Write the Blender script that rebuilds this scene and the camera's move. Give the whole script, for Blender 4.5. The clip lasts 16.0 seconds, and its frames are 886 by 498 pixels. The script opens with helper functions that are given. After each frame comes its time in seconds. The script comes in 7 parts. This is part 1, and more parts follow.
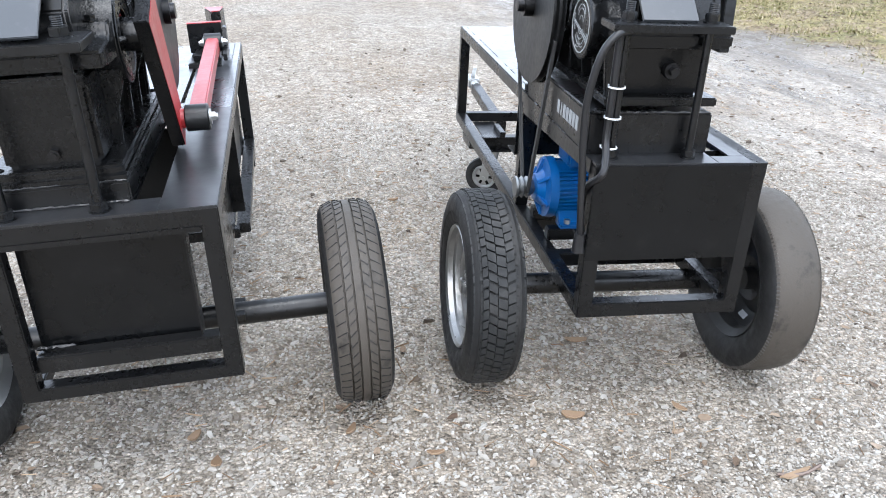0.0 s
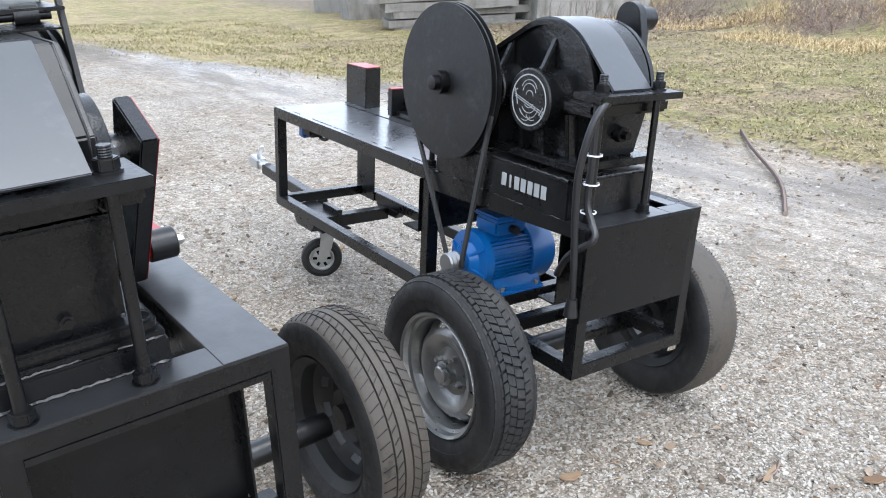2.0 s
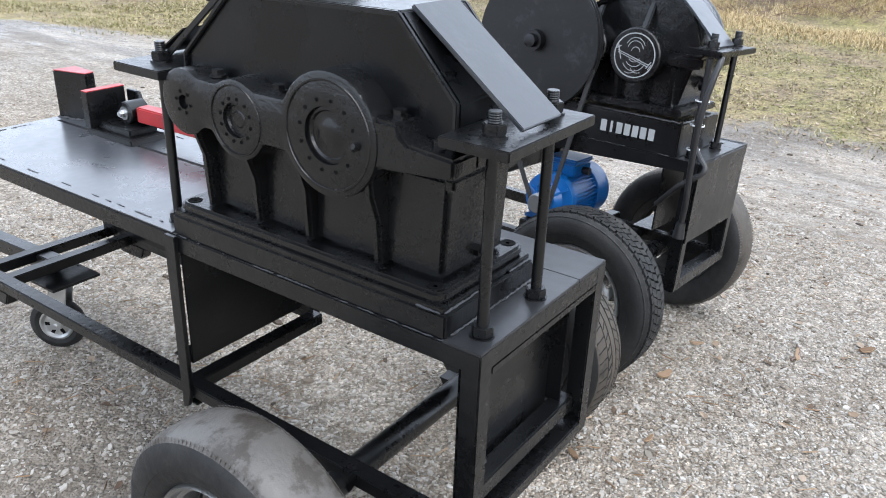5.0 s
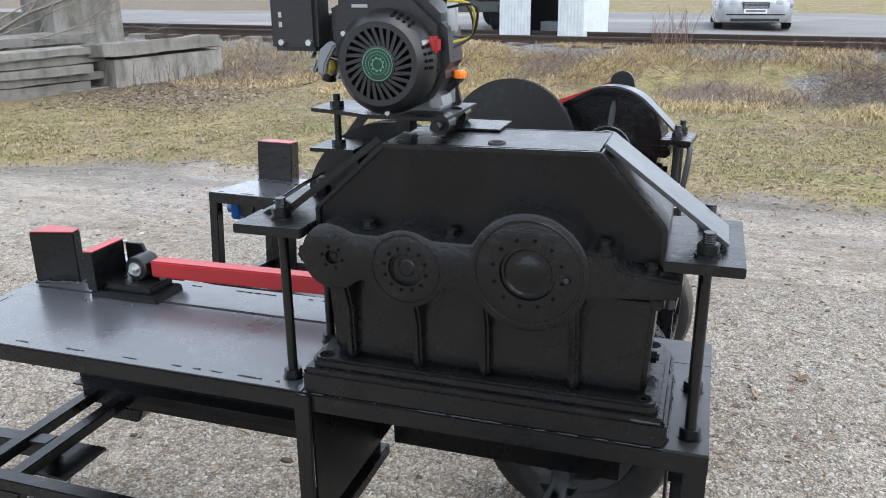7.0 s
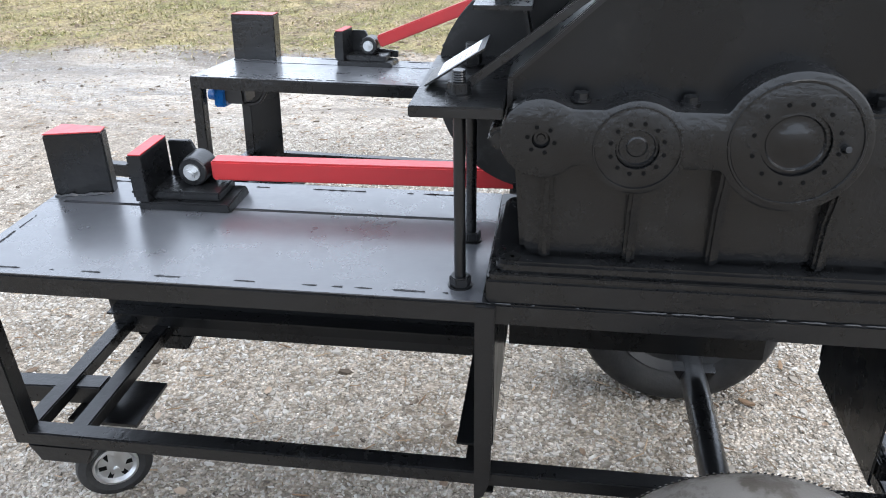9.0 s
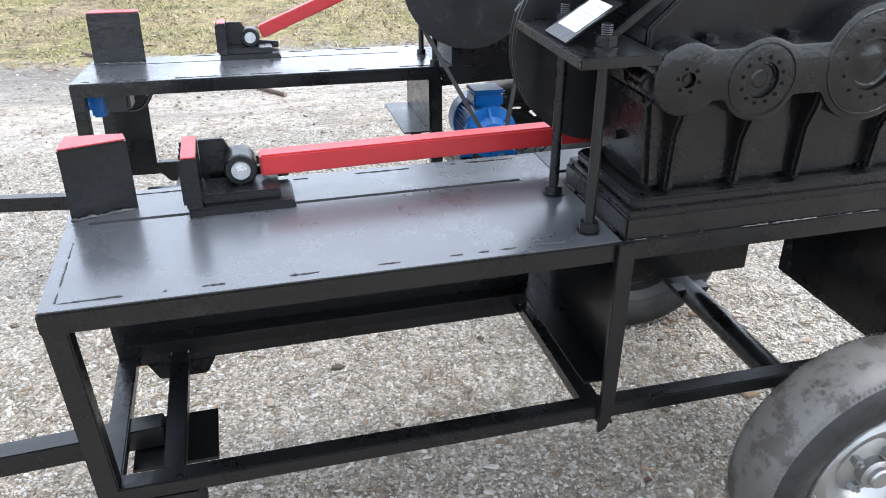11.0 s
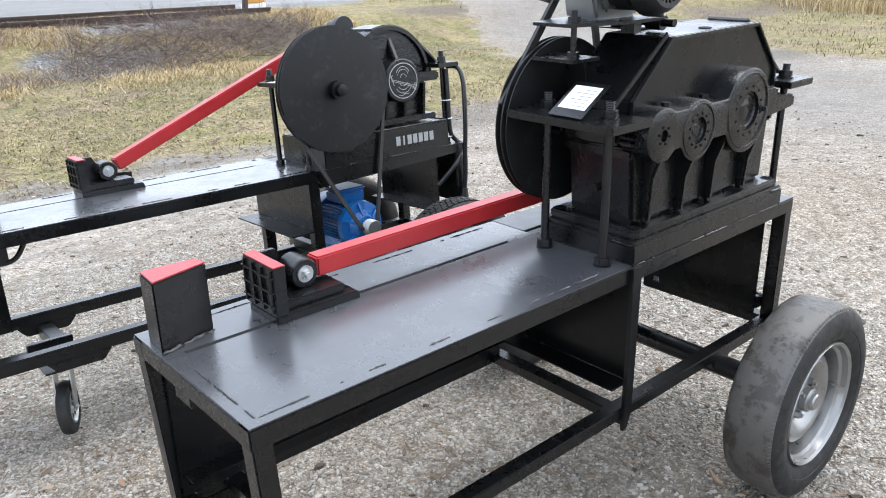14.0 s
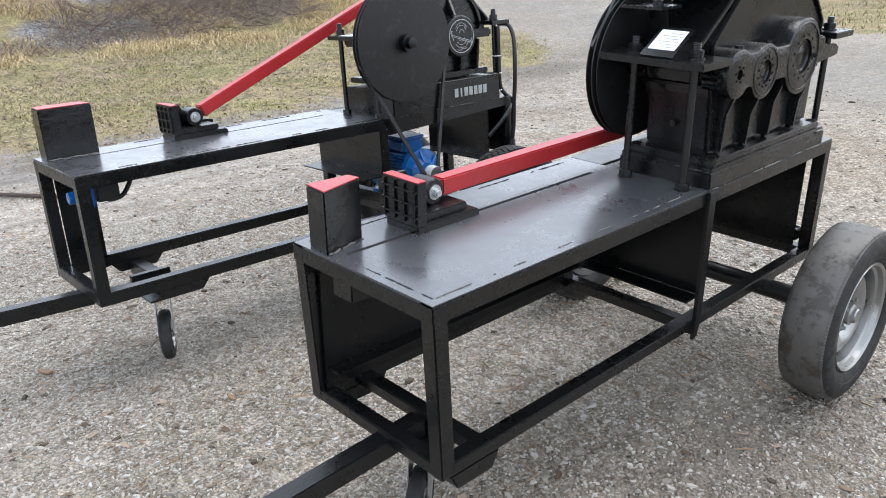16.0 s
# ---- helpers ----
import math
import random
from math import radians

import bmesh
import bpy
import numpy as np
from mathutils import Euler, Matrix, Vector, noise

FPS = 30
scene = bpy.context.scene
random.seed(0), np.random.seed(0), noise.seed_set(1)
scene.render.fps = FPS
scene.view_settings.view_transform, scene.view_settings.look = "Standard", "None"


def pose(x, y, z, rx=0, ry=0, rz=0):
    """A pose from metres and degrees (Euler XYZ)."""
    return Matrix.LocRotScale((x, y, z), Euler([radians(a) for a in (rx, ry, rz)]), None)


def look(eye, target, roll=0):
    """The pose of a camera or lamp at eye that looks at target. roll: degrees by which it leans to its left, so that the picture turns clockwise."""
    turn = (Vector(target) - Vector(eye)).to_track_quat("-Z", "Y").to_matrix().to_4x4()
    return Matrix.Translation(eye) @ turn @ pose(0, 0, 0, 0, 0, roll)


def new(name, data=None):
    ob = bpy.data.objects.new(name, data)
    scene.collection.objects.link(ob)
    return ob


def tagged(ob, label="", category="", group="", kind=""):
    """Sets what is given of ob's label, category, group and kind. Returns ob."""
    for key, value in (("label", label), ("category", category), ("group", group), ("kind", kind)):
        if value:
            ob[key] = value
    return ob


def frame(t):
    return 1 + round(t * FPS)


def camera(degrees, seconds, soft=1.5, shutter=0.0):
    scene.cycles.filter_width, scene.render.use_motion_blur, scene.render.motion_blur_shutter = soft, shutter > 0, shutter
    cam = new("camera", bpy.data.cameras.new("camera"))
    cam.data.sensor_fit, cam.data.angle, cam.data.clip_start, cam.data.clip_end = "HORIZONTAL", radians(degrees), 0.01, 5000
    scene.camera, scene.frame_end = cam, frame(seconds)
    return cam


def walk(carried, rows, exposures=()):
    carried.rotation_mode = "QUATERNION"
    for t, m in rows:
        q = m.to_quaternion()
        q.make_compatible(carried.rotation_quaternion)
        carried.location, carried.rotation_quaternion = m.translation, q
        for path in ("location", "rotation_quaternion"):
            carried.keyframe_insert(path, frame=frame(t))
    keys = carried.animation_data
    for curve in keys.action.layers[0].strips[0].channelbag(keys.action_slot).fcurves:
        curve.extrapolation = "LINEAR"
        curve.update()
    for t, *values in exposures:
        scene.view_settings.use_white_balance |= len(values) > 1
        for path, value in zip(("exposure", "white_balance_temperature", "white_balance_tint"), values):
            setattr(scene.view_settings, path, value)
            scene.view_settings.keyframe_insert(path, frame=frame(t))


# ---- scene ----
cam = camera(57.7, 16.0, soft=1.0)
PATH = [
    (0, (0.027, -0.027, 1.357), (0.354, 1.751, 0.501), -2.0),
    (0.5, (-0.166, 0.022, 1.366), (0.398, 1.734, 0.5), -1.8),
    (1, (-0.303, 0.199, 1.35), (0.48, 1.831, 0.499), -1.5),
    (1.5, (-0.442, 0.348, 1.389), (0.527, 1.901, 0.584), -1.4),
    (2, (-0.697, 0.432, 1.414), (0.422, 1.913, 0.668), -1.4),
    (2.5, (-0.905, 0.484, 1.425), (0.321, 1.895, 0.713), -0.9),
    (3, (-1.039, 0.569, 1.396), (0.24, 1.923, 0.669), -0.1),
    (3.5, (-1.221, 0.684, 1.392), (0.052, 2.009, 0.603), 0.6),
    (6, (-1.784, 1.326, 1.489), (-0.101, 2.101, 0.736), 1.6),
    (6.5, (-1.871, 1.52, 1.511), (-0.121, 2.199, 0.822), 0.4),
    (7, (-1.966, 1.676, 1.545), (-0.168, 2.27, 0.904), -0.6),
    (7.5, (-1.905, 1.833, 1.53), (-0.084, 2.333, 0.871), -1.1),
    (8, (-1.817, 1.979, 1.509), (-0.011, 2.397, 0.758), -1.0),
    (8.5, (-1.836, 2.134, 1.485), (-0.068, 2.482, 0.619), -1.2),
    (11, (-1.874, 3.11, 1.431), (-0.163, 2.661, 0.498), 0.1),
    (11.5, (-1.858, 3.239, 1.396), (-0.269, 2.465, 0.459), 0.9),
    (12, (-1.723, 3.298, 1.345), (-0.225, 2.35, 0.418), 0.1),
    (12.5, (-1.609, 3.467, 1.353), (-0.185, 2.403, 0.437), -0.6),
    (13, (-1.585, 3.728, 1.394), (-0.182, 2.585, 0.541), -1.3),
    (13.5, (-1.645, 3.856, 1.436), (-0.23, 2.675, 0.658), -1.5),
    (14, (-1.704, 3.968, 1.463), (-0.292, 2.739, 0.76), -1.2),
    (14.5, (-1.664, 4.091, 1.487), (-0.319, 2.753, 0.856), -0.6),
    (15, (-1.557, 4.245, 1.487), (-0.29, 2.819, 0.887), -0.4),
    (15.5, (-1.568, 4.364, 1.466), (-0.297, 2.962, 0.82), -0.2),
    (16, (-1.679, 4.418, 1.424), (-0.329, 3.151, 0.669), -0.5),
]
walk(cam, [(t, look(eye, target, roll)) for t, eye, target, roll in PATH],
     exposures=((0.0, 1.56, 6120, 10), (2.5, 1.41, 6150, 10), (3.0, 1.38, 6150, 10), (3.5, 1.48, 6150, 10), (6.0, 1.24, 6300, 10), (6.5, 1.14, 6320, 10), (7.5, 1.07, 6350, 10), (8.0, 1.21, 6320, 10), (8.5, 1.47, 6300, 10), (11.0, 1.73, 6230, 10), (13.0, 1.74, 6250, 10), (14.0, 1.42, 6330, 10), (14.5, 1.24, 6390, 10), (15.0, 0.97, 6450, 10), (15.5, 1.00, 6450, 10), (16.0, 1.20, 6430, 10)))

# ---- world, sun ----
world = bpy.data.worlds.new("overcast_sky")
scene.world = world
world.use_nodes = True
wn = world.node_tree.nodes
wl = world.node_tree.links
wn.clear()
sky = wn.new("ShaderNodeTexSky")
sky.sky_type = "NISHITA"
sky.sun_disc = False
sky.sun_elevation = radians(38)
sky.sun_rotation = radians(200)
sky.dust_density = 6.0
pale = wn.new("ShaderNodeHueSaturation")
pale.inputs["Saturation"].default_value = 0.42
back = wn.new("ShaderNodeBackground")
back.inputs["Strength"].default_value = 0.15
wout = wn.new("ShaderNodeOutputWorld")
wl.new(sky.outputs[0], pale.inputs["Color"])
veil = wn.new("ShaderNodeMix")
veil.data_type = "RGBA"
veil.inputs[0].default_value = 0.78
veil.inputs[7].default_value = (5.95, 6.6, 7.65, 1)
wl.new(pale.outputs[0], veil.inputs[6])
wl.new(veil.outputs[2], back.inputs["Color"])
wl.new(back.outputs[0], wout.inputs["Surface"])
sun_data = bpy.data.lights.new("sun", "SUN")
sun_data.energy = 0.8
sun_data.angle = radians(35)
sun_data.color = (1.0, 0.98, 0.95)
sun = new("sun", sun_data)
sun.matrix_world = look((0, 0, 30), (-4, 9, 0))


# ---- materials ----
class Mat:
    """A node material with short ways to add nodes."""

    def __init__(self, name, rough=0.5, metal=0.0, spec=0.5):
        self.m = bpy.data.materials.new(name)
        self.m.use_nodes = True
        self.nt = self.m.node_tree
        self.n = self.nt.nodes
        self.b = self.n["Principled BSDF"]
        self.b.inputs["Roughness"].default_value = rough
        self.b.inputs["Metallic"].default_value = metal
        self.b.inputs["Specular IOR Level"].default_value = spec
        self.tc = self.n.new("ShaderNodeTexCoord")

    def link(self, a, b):
        self.nt.links.new(a, b)

    def noise(self, scale, detail=4.0, rough=0.55, coord="Object", stretch=None):
        t = self.n.new("ShaderNodeTexNoise")
        t.inputs["Scale"].default_value = scale
        t.inputs["Detail"].default_value = detail
        t.inputs["Roughness"].default_value = rough
        src = self.tc.outputs[coord]
        if stretch:
            mp = self.n.new("ShaderNodeMapping")
            mp.inputs["Scale"].default_value = stretch
            self.link(src, mp.inputs["Vector"])
            src = mp.outputs[0]
        self.link(src, t.inputs["Vector"])
        return t.outputs["Fac"]

    def voronoi(self, scale, feature="F1", out="Distance", coord="Object"):
        t = self.n.new("ShaderNodeTexVoronoi")
        t.feature = feature
        t.inputs["Scale"].default_value = scale
        self.link(self.tc.outputs[coord], t.inputs["Vector"])
        return t.outputs[out]

    def ramp(self, fac, stops):
        r = self.n.new("ShaderNodeValToRGB")
        el = r.color_ramp.elements
        while len(el) < len(stops):
            el.new(0.5)
        for e, (p, c) in zip(el, stops):
            e.position = p
            e.color = (*c, 1) if len(c) == 3 else c
        self.link(fac, r.inputs["Fac"])
        return r.outputs["Color"]

    def mix(self, fac, a, b, kind="MIX"):
        x = self.n.new("ShaderNodeMix")
        x.data_type = "RGBA"
        x.blend_type = kind
        for sock, v in ((x.inputs[0], fac), (x.inputs[6], a), (x.inputs[7], b)):
            if isinstance(v, (int, float)):
                sock.default_value = v
            elif isinstance(v, tuple):
                sock.default_value = (*v, 1) if len(v) == 3 else v
            else:
                self.link(v, sock)
        return x.outputs[2]

    def math(self, op, a, b=0.0, clamp=False):
        x = self.n.new("ShaderNodeMath")
        x.operation = op
        x.use_clamp = clamp
        for sock, v in ((x.inputs[0], a), (x.inputs[1], b)):
            if isinstance(v, (int, float)):
                sock.default_value = v
            else:
                self.link(v, sock)
        return x.outputs[0]

    def span(self, fac, a, b, c, d):
        x = self.n.new("ShaderNodeMapRange")
        for k, v in zip((1, 2, 3, 4), (a, b, c, d)):
            x.inputs[k].default_value = v
        self.link(fac, x.inputs[0])
        return x.outputs[0]

    def attr(self, name):
        a = self.n.new("ShaderNodeAttribute")
        a.attribute_name = name
        return a.outputs["Fac"]

    def color(self, c):
        if isinstance(c, tuple):
            self.b.inputs["Base Color"].default_value = (*c, 1)
        else:
            self.link(c, self.b.inputs["Base Color"])

    def rough(self, r):
        self.link(r, self.b.inputs["Roughness"])

    def bump(self, h, strength, distance=0.01):
        x = self.n.new("ShaderNodeBump")
        x.inputs["Strength"].default_value = strength
        x.inputs["Distance"].default_value = distance
        self.link(h, x.inputs["Height"])
        old = self.b.inputs["Normal"].links
        if old:
            self.link(old[0].from_socket, x.inputs["Normal"])
        self.link(x.outputs[0], self.b.inputs["Normal"])


def paint(name, c, r0, r1, wear=(0.06, 0.06, 0.06), bump=0.12, fine=60.0, spec=0.5):
    """Brushed or sprayed paint with dust, streaks and uneven gloss."""
    m = Mat(name, spec=spec)
    big, small = m.noise(5.0, 5), m.noise(fine, 3)
    dust = m.span(m.noise(17.0, 6, 0.7), 0.55, 0.8, 0.0, 0.55)
    m.color(m.mix(dust, m.mix(big, tuple(v * 0.75 for v in c), tuple(v * 1.25 for v in c)), wear))
    m.rough(m.span(m.math("ADD", m.math("MULTIPLY", big, 0.7), m.math("MULTIPLY", small, 0.3)), 0.3, 0.7, r0, r1))
    m.bump(small, bump, 0.004)
    m.bump(m.noise(26.0, 3, 0.6, stretch=(1.0, 0.35, 1.0)), bump * 1.1, 0.006)
    m.bump(m.noise(9.0, 2), bump * 0.8, 0.01)
    return m.m


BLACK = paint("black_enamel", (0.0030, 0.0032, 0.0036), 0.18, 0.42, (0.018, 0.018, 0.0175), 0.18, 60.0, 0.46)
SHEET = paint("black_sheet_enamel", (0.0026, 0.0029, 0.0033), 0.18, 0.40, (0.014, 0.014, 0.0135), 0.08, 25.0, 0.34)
# DECK, TABLE, STRAP: black enamel with the sky's sheen lifted into the base colour
DECK = paint("deck_enamel_sky_sheen", (0.014, 0.0145, 0.016), 0.24, 0.46, (0.040, 0.040, 0.040), 0.10, 25.0)
TABLE = paint("wet_table_enamel_sky_sheen", (0.037, 0.039, 0.044), 0.20, 0.42, (0.065, 0.067, 0.070), 0.06, 20.0)
STRAP = paint("strap_enamel_sky_sheen", (0.026, 0.029, 0.033), 0.26, 0.44, (0.075, 0.078, 0.08), 0.06, 25.0)
CAST = paint("black_cast_iron_paint", (0.0036, 0.0038, 0.0041), 0.14, 0.36, (0.022, 0.022, 0.0215), 0.22, 110.0, 0.5)
DULL = paint("dull_black_disc_paint", (0.0055, 0.0058, 0.006), 0.34, 0.58, (0.050, 0.054, 0.058), 0.09, 60.0, 0.4)
# near-black that paints the shade of holes, vents and gaps
SLOT = paint("opening_shade_black", (0.002, 0.002, 0.002), 0.7, 0.9, (0.002, 0.002, 0.002), 0.0, 60.0, 0.1)
RED = paint("red_enamel", (0.33, 0.017, 0.019), 0.32, 0.5, (0.24, 0.03, 0.03), 0.15)
BLUE = paint("blue_motor_paint", (0.003, 0.092, 0.31), 0.22, 0.42, (0.008, 0.07, 0.20), 0.2)
PLASTIC = paint("black_plastic", (0.010, 0.010, 0.011), 0.30, 0.46, (0.018, 0.018, 0.018), 0.12, 220.0)
SILVER = paint("silver_rim_paint", (0.30, 0.30, 0.294), 0.22, 0.44, (0.10, 0.092, 0.08), 0.2)
SILVER.node_tree.nodes["Principled BSDF"].inputs["Metallic"].default_value = 0.85
DARKRIM = paint("black_rim_paint", (0.012, 0.012, 0.012), 0.4, 0.6)
BELT = paint("belt_rubber", (0.025, 0.025, 0.025), 0.5, 0.7)
LETTER = paint("pale_stencil_paint", (0.30, 0.31, 0.31), 0.5, 0.7, (0.35, 0.35, 0.35))
GREENISH = paint("green_sticker", (0.003, 0.026, 0.014), 0.3, 0.4, (0.010, 0.07, 0.04), 0.0)
PALEGREEN = paint("pale_green_print", (0.09, 0.27, 0.17), 0.35, 0.5, (0.08, 0.22, 0.14), 0.0)
YELLOW = paint("yellow_brass_bowl", (0.45, 0.36, 0.05), 0.3, 0.45, (0.3, 0.25, 0.05))
ORANGE = paint("orange_plastic", (0.85, 0.20, 0.015), 0.3, 0.45, (0.7, 0.16, 0.02), 0.0)
WHITE = paint("white_paper", (0.75, 0.76, 0.77), 0.5, 0.7, (0.6, 0.6, 0.6), 0.0)
GREY = paint("grey_plastic", (0.16, 0.17, 0.18), 0.35, 0.5, (0.1, 0.1, 0.1))


for glossy, coat, soft in ((TABLE, 0.6, 0.19), (DECK, 0.35, 0.22), (STRAP, 0.3, 0.2), (SHEET, 0.12, 0.12), (CAST, 0.0, 0.2), (RED, 0.2, 0.2), (BLUE, 0.2, 0.2)):
    skin = glossy.node_tree.nodes["Principled BSDF"].inputs
    skin["IOR"].default_value = 1.62 if glossy in (TABLE, STRAP) else 1.45
    skin["Coat Weight"].default_value = coat
    skin["Coat Roughness"].default_value = soft


WELD = paint("painted_weld_bead", (0.006, 0.006, 0.0065), 0.22, 0.40, (0.03, 0.03, 0.03), 0.3)
WELD.node_tree.nodes["Principled BSDF"].inputs["IOR"].default_value = 1.5


def metal(name, c, r0, r1):
    m = Mat(name, metal=1.0)
    n = m.noise(40.0, 5)
    m.color(m.mix(n, tuple(v * 0.7 for v in c), c))
    m.rough(m.span(n, 0.3, 0.7, r0, r1))
    m.bump(m.noise(160.0, 2), 0.1, 0.002)
    return m.m


ZINC = metal("zinc_plated_steel", (0.62, 0.63, 0.63), 0.28, 0.5)
ALU = metal("cast_aluminium", (0.33, 0.34, 0.345), 0.38, 0.58)
CHROME = metal("pressed_aluminium_cover", (0.36, 0.43, 0.43), 0.24, 0.40)
DARKSTEEL = metal("oiled_dark_steel", (0.05, 0.05, 0.052), 0.28, 0.45)


def rubber(name, dark, mud, amount, bump=0.3, gloss=0.5, rim=0.25):
    m = Mat(name, spec=0.35)
    n = m.noise(7.0, 7, 0.65)
    m.color(m.mix(m.span(n, 0.5 - amount, 0.5 + rim - amount, 0.0, 0.85), dark, mud))
    m.rough(m.span(m.noise(30, 4), 0.3, 0.7, gloss, gloss + 0.3))
    m.bump(m.noise(120, 4), bump, 0.003)
    return m.m


RUBBER = rubber("dark_rubber", (0.009, 0.009, 0.009), (0.026, 0.025, 0.023), 0.04)
RUBBER_TREAD = rubber("worn_tread_rubber", (0.013, 0.0135, 0.0135), (0.052, 0.050, 0.047), 0.02)


def tread_dirt(name, film, spot, low, high, gloss):
    """Tread rubber under a film of dry mud, with darker damp spots and fine scuffs."""
    m = Mat(name, spec=0.4)
    fine = m.noise(55, 5, 0.7)
    c = m.mix(fine, tuple(v * 0.72 for v in film), tuple(v * 1.25 for v in film))
    c = m.mix(m.span(m.noise(15, 7, 0.68), low, high, 0.0, 0.9), c, spot)
    m.color(m.mix(m.span(m.noise(4.0, 4), 0.35, 0.7, 0.0, 0.35), c, tuple(v * 1.3 for v in film)))
    m.rough(m.span(fine, 0.3, 0.7, gloss, gloss + 0.25))
    m.bump(m.noise(140, 4), 0.25, 0.003)
    m.bump(m.noise(30, 4), 0.2, 0.005)
    return m.m


RUBBER_MUD = tread_dirt("muddy_rubber", (0.056, 0.048, 0.039), (0.020, 0.018, 0.015), 0.54, 0.66, 0.5)
RUBBER_BALD = tread_dirt("worn_bald_rubber", (0.078, 0.073, 0.067), (0.024, 0.019, 0.014), 0.49, 0.57, 0.30)


def concrete(name, lift):
    m = Mat(name)
    n, f = m.noise(1.6, 7, 0.65), m.noise(22, 6, 0.7)
    c = m.mix(n, (0.115 * lift, 0.108 * lift, 0.095 * lift), (0.30 * lift, 0.293 * lift, 0.275 * lift))
    c = m.mix(m.span(m.noise(3.2, 5, 0.6, stretch=(1, 1, 0.35)), 0.46, 0.66, 0, 0.8), c, (0.07, 0.068, 0.05))
    m.color(m.mix(m.math("MULTIPLY", f, 0.5), c, (0.20, 0.19, 0.17)))
    m.rough(m.span(f, 0.3, 0.7, 0.75, 0.95))
    m.bump(f, 0.8, 0.03)
    return m.m


CONCRETE = concrete("weathered_concrete", 1.0)
PALE_CONCRETE = concrete("pale_concrete", 1.55)


def ground_material():
    """Wet pale gravel, matted winter grass, leaf litter and asphalt, blended by the sheet's own attributes."""
    m = Mat("yard_ground")
    # gravel
    v1 = m.voronoi(105, out="Color")
    v2 = m.voronoi(36, out="Color")
    d1 = m.voronoi(105)
    d2 = m.voronoi(36)
    bw = m.n.new("ShaderNodeSeparateColor")
    m.link(v1, bw.inputs[0])
    bw2 = m.n.new("ShaderNodeSeparateColor")
    m.link(v2, bw2.inputs[0])
    grav = m.ramp(bw.outputs[0], [(0.0, (0.13, 0.12, 0.105)), (0.3, (0.20, 0.19, 0.172)), (0.62, (0.27, 0.257, 0.235)), (0.85, (0.36, 0.348, 0.328)), (1.0, (0.46, 0.45, 0.435))])
    grav = m.mix(m.math("MULTIPLY", bw2.outputs[1], 0.5), grav, m.ramp(bw2.outputs[0], [(0, (0.11, 0.10, 0.085)), (0.5, (0.25, 0.237, 0.215)), (1, (0.43, 0.418, 0.40))]))
    grav = m.mix(1.0, grav, m.ramp(d1, [(0.25, (1.12, 1.12, 1.12)), (0.50, (1.0, 0.99, 0.98)), (0.75, (0.74, 0.71, 0.67))]), "MULTIPLY")
    grav = m.mix(1.0, grav, m.ramp(m.noise(15.0, 7, 0.74, stretch=(1.0, 0.7, 1.0)), [(0.34, (0.70, 0.655, 0.60)), (0.45, (0.97, 0.955, 0.935)), (0.60, (1.10, 1.10, 1.095))]), "MULTIPLY")
    grav = m.mix(m.span(m.noise(0.45, 6, 0.66), 0.40, 0.62, 0.05, 0.75), grav, m.mix(1.0, grav, (0.84, 0.755, 0.655), "MULTIPLY"))
    damp = m.noise(0.9, 6, 0.62)
    patch = m.noise(1.1, 9, 0.68)
    grav = m.mix(1.0, grav, m.ramp(patch, [(0.28, (0.88, 0.83, 0.77)), (0.47, (1.14, 1.115, 1.08)), (0.62, (1.24, 1.225, 1.205)), (0.78, (1.30, 1.295, 1.285))]), "MULTIPLY")
    grav = m.mix(1.0, grav, m.ramp(m.noise(9.0, 6, 0.7), [(0.28, (0.72, 0.675, 0.62)), (0.5, (1.02, 1.005, 0.985)), (0.72, (1.18, 1.17, 1.155))]), "MULTIPLY")
    grav = m.mix(1.0, grav, m.ramp(m.noise(24.0, 4, 0.65), [(0.32, (0.70, 0.66, 0.61)), (0.5, (1.0, 0.99, 0.975)), (0.68, (1.18, 1.18, 1.17))]), "MULTIPLY")
    grav = m.mix(m.span(m.noise(3.5, 8, 0.7), 0.54, 0.66, 0.0, 0.55), grav, (0.14, 0.112, 0.083))
    streak = m.noise(3.0, 9, 0.74, stretch=(1.0, 0.2, 1.0))
    grav = m.mix(m.math("MULTIPLY", m.attr("wet"), m.span(streak, 0.48, 0.58, 0.0, 0.85)), grav, m.mix(m.noise(18, 5, 0.7), (0.06, 0.048, 0.036), (0.17, 0.145, 0.118)))
    grav = m.mix(m.attr("mud"), grav, m.mix(m.noise(6, 5), (0.055, 0.045, 0.034), (0.15, 0.125, 0.10)))
    grav = m.mix(m.math("MULTIPLY", m.attr("track"), m.span(m.noise(1.6, 6, 0.65), 0.3, 0.65, 0.45, 0.9)), grav, m.mix(m.noise(12, 6, 0.7), (0.105, 0.092, 0.078), (0.25, 0.235, 0.215)))
    film = m.math("MULTIPLY", m.attr("wet"), m.span(m.noise(3.4, 10, 0.78, stretch=(1.0, 0.35, 1.0)), 0.50, 0.57, 0.0, 1.0), True)
    grav = m.mix(m.math("MULTIPLY", film, 0.45), grav, (0.13, 0.118, 0.10))
    # grass floor
    g1, g2 = m.noise(1.3, 6, 0.65), m.noise(28, 5, 0.7)
    gras = m.ramp(g2, [(0.28, (0.06, 0.045, 0.020)), (0.45, (0.20, 0.158, 0.066)), (0.58, (0.30, 0.252, 0.118)), (0.75, (0.49, 0.43, 0.262))])
    gras = m.mix(m.span(m.noise(0.6, 7, 0.66), 0.44, 0.62, 0.0, 0.8), gras, m.ramp(g2, [(0.3, (0.075, 0.052, 0.032)), (0.7, (0.30, 0.225, 0.14))]))
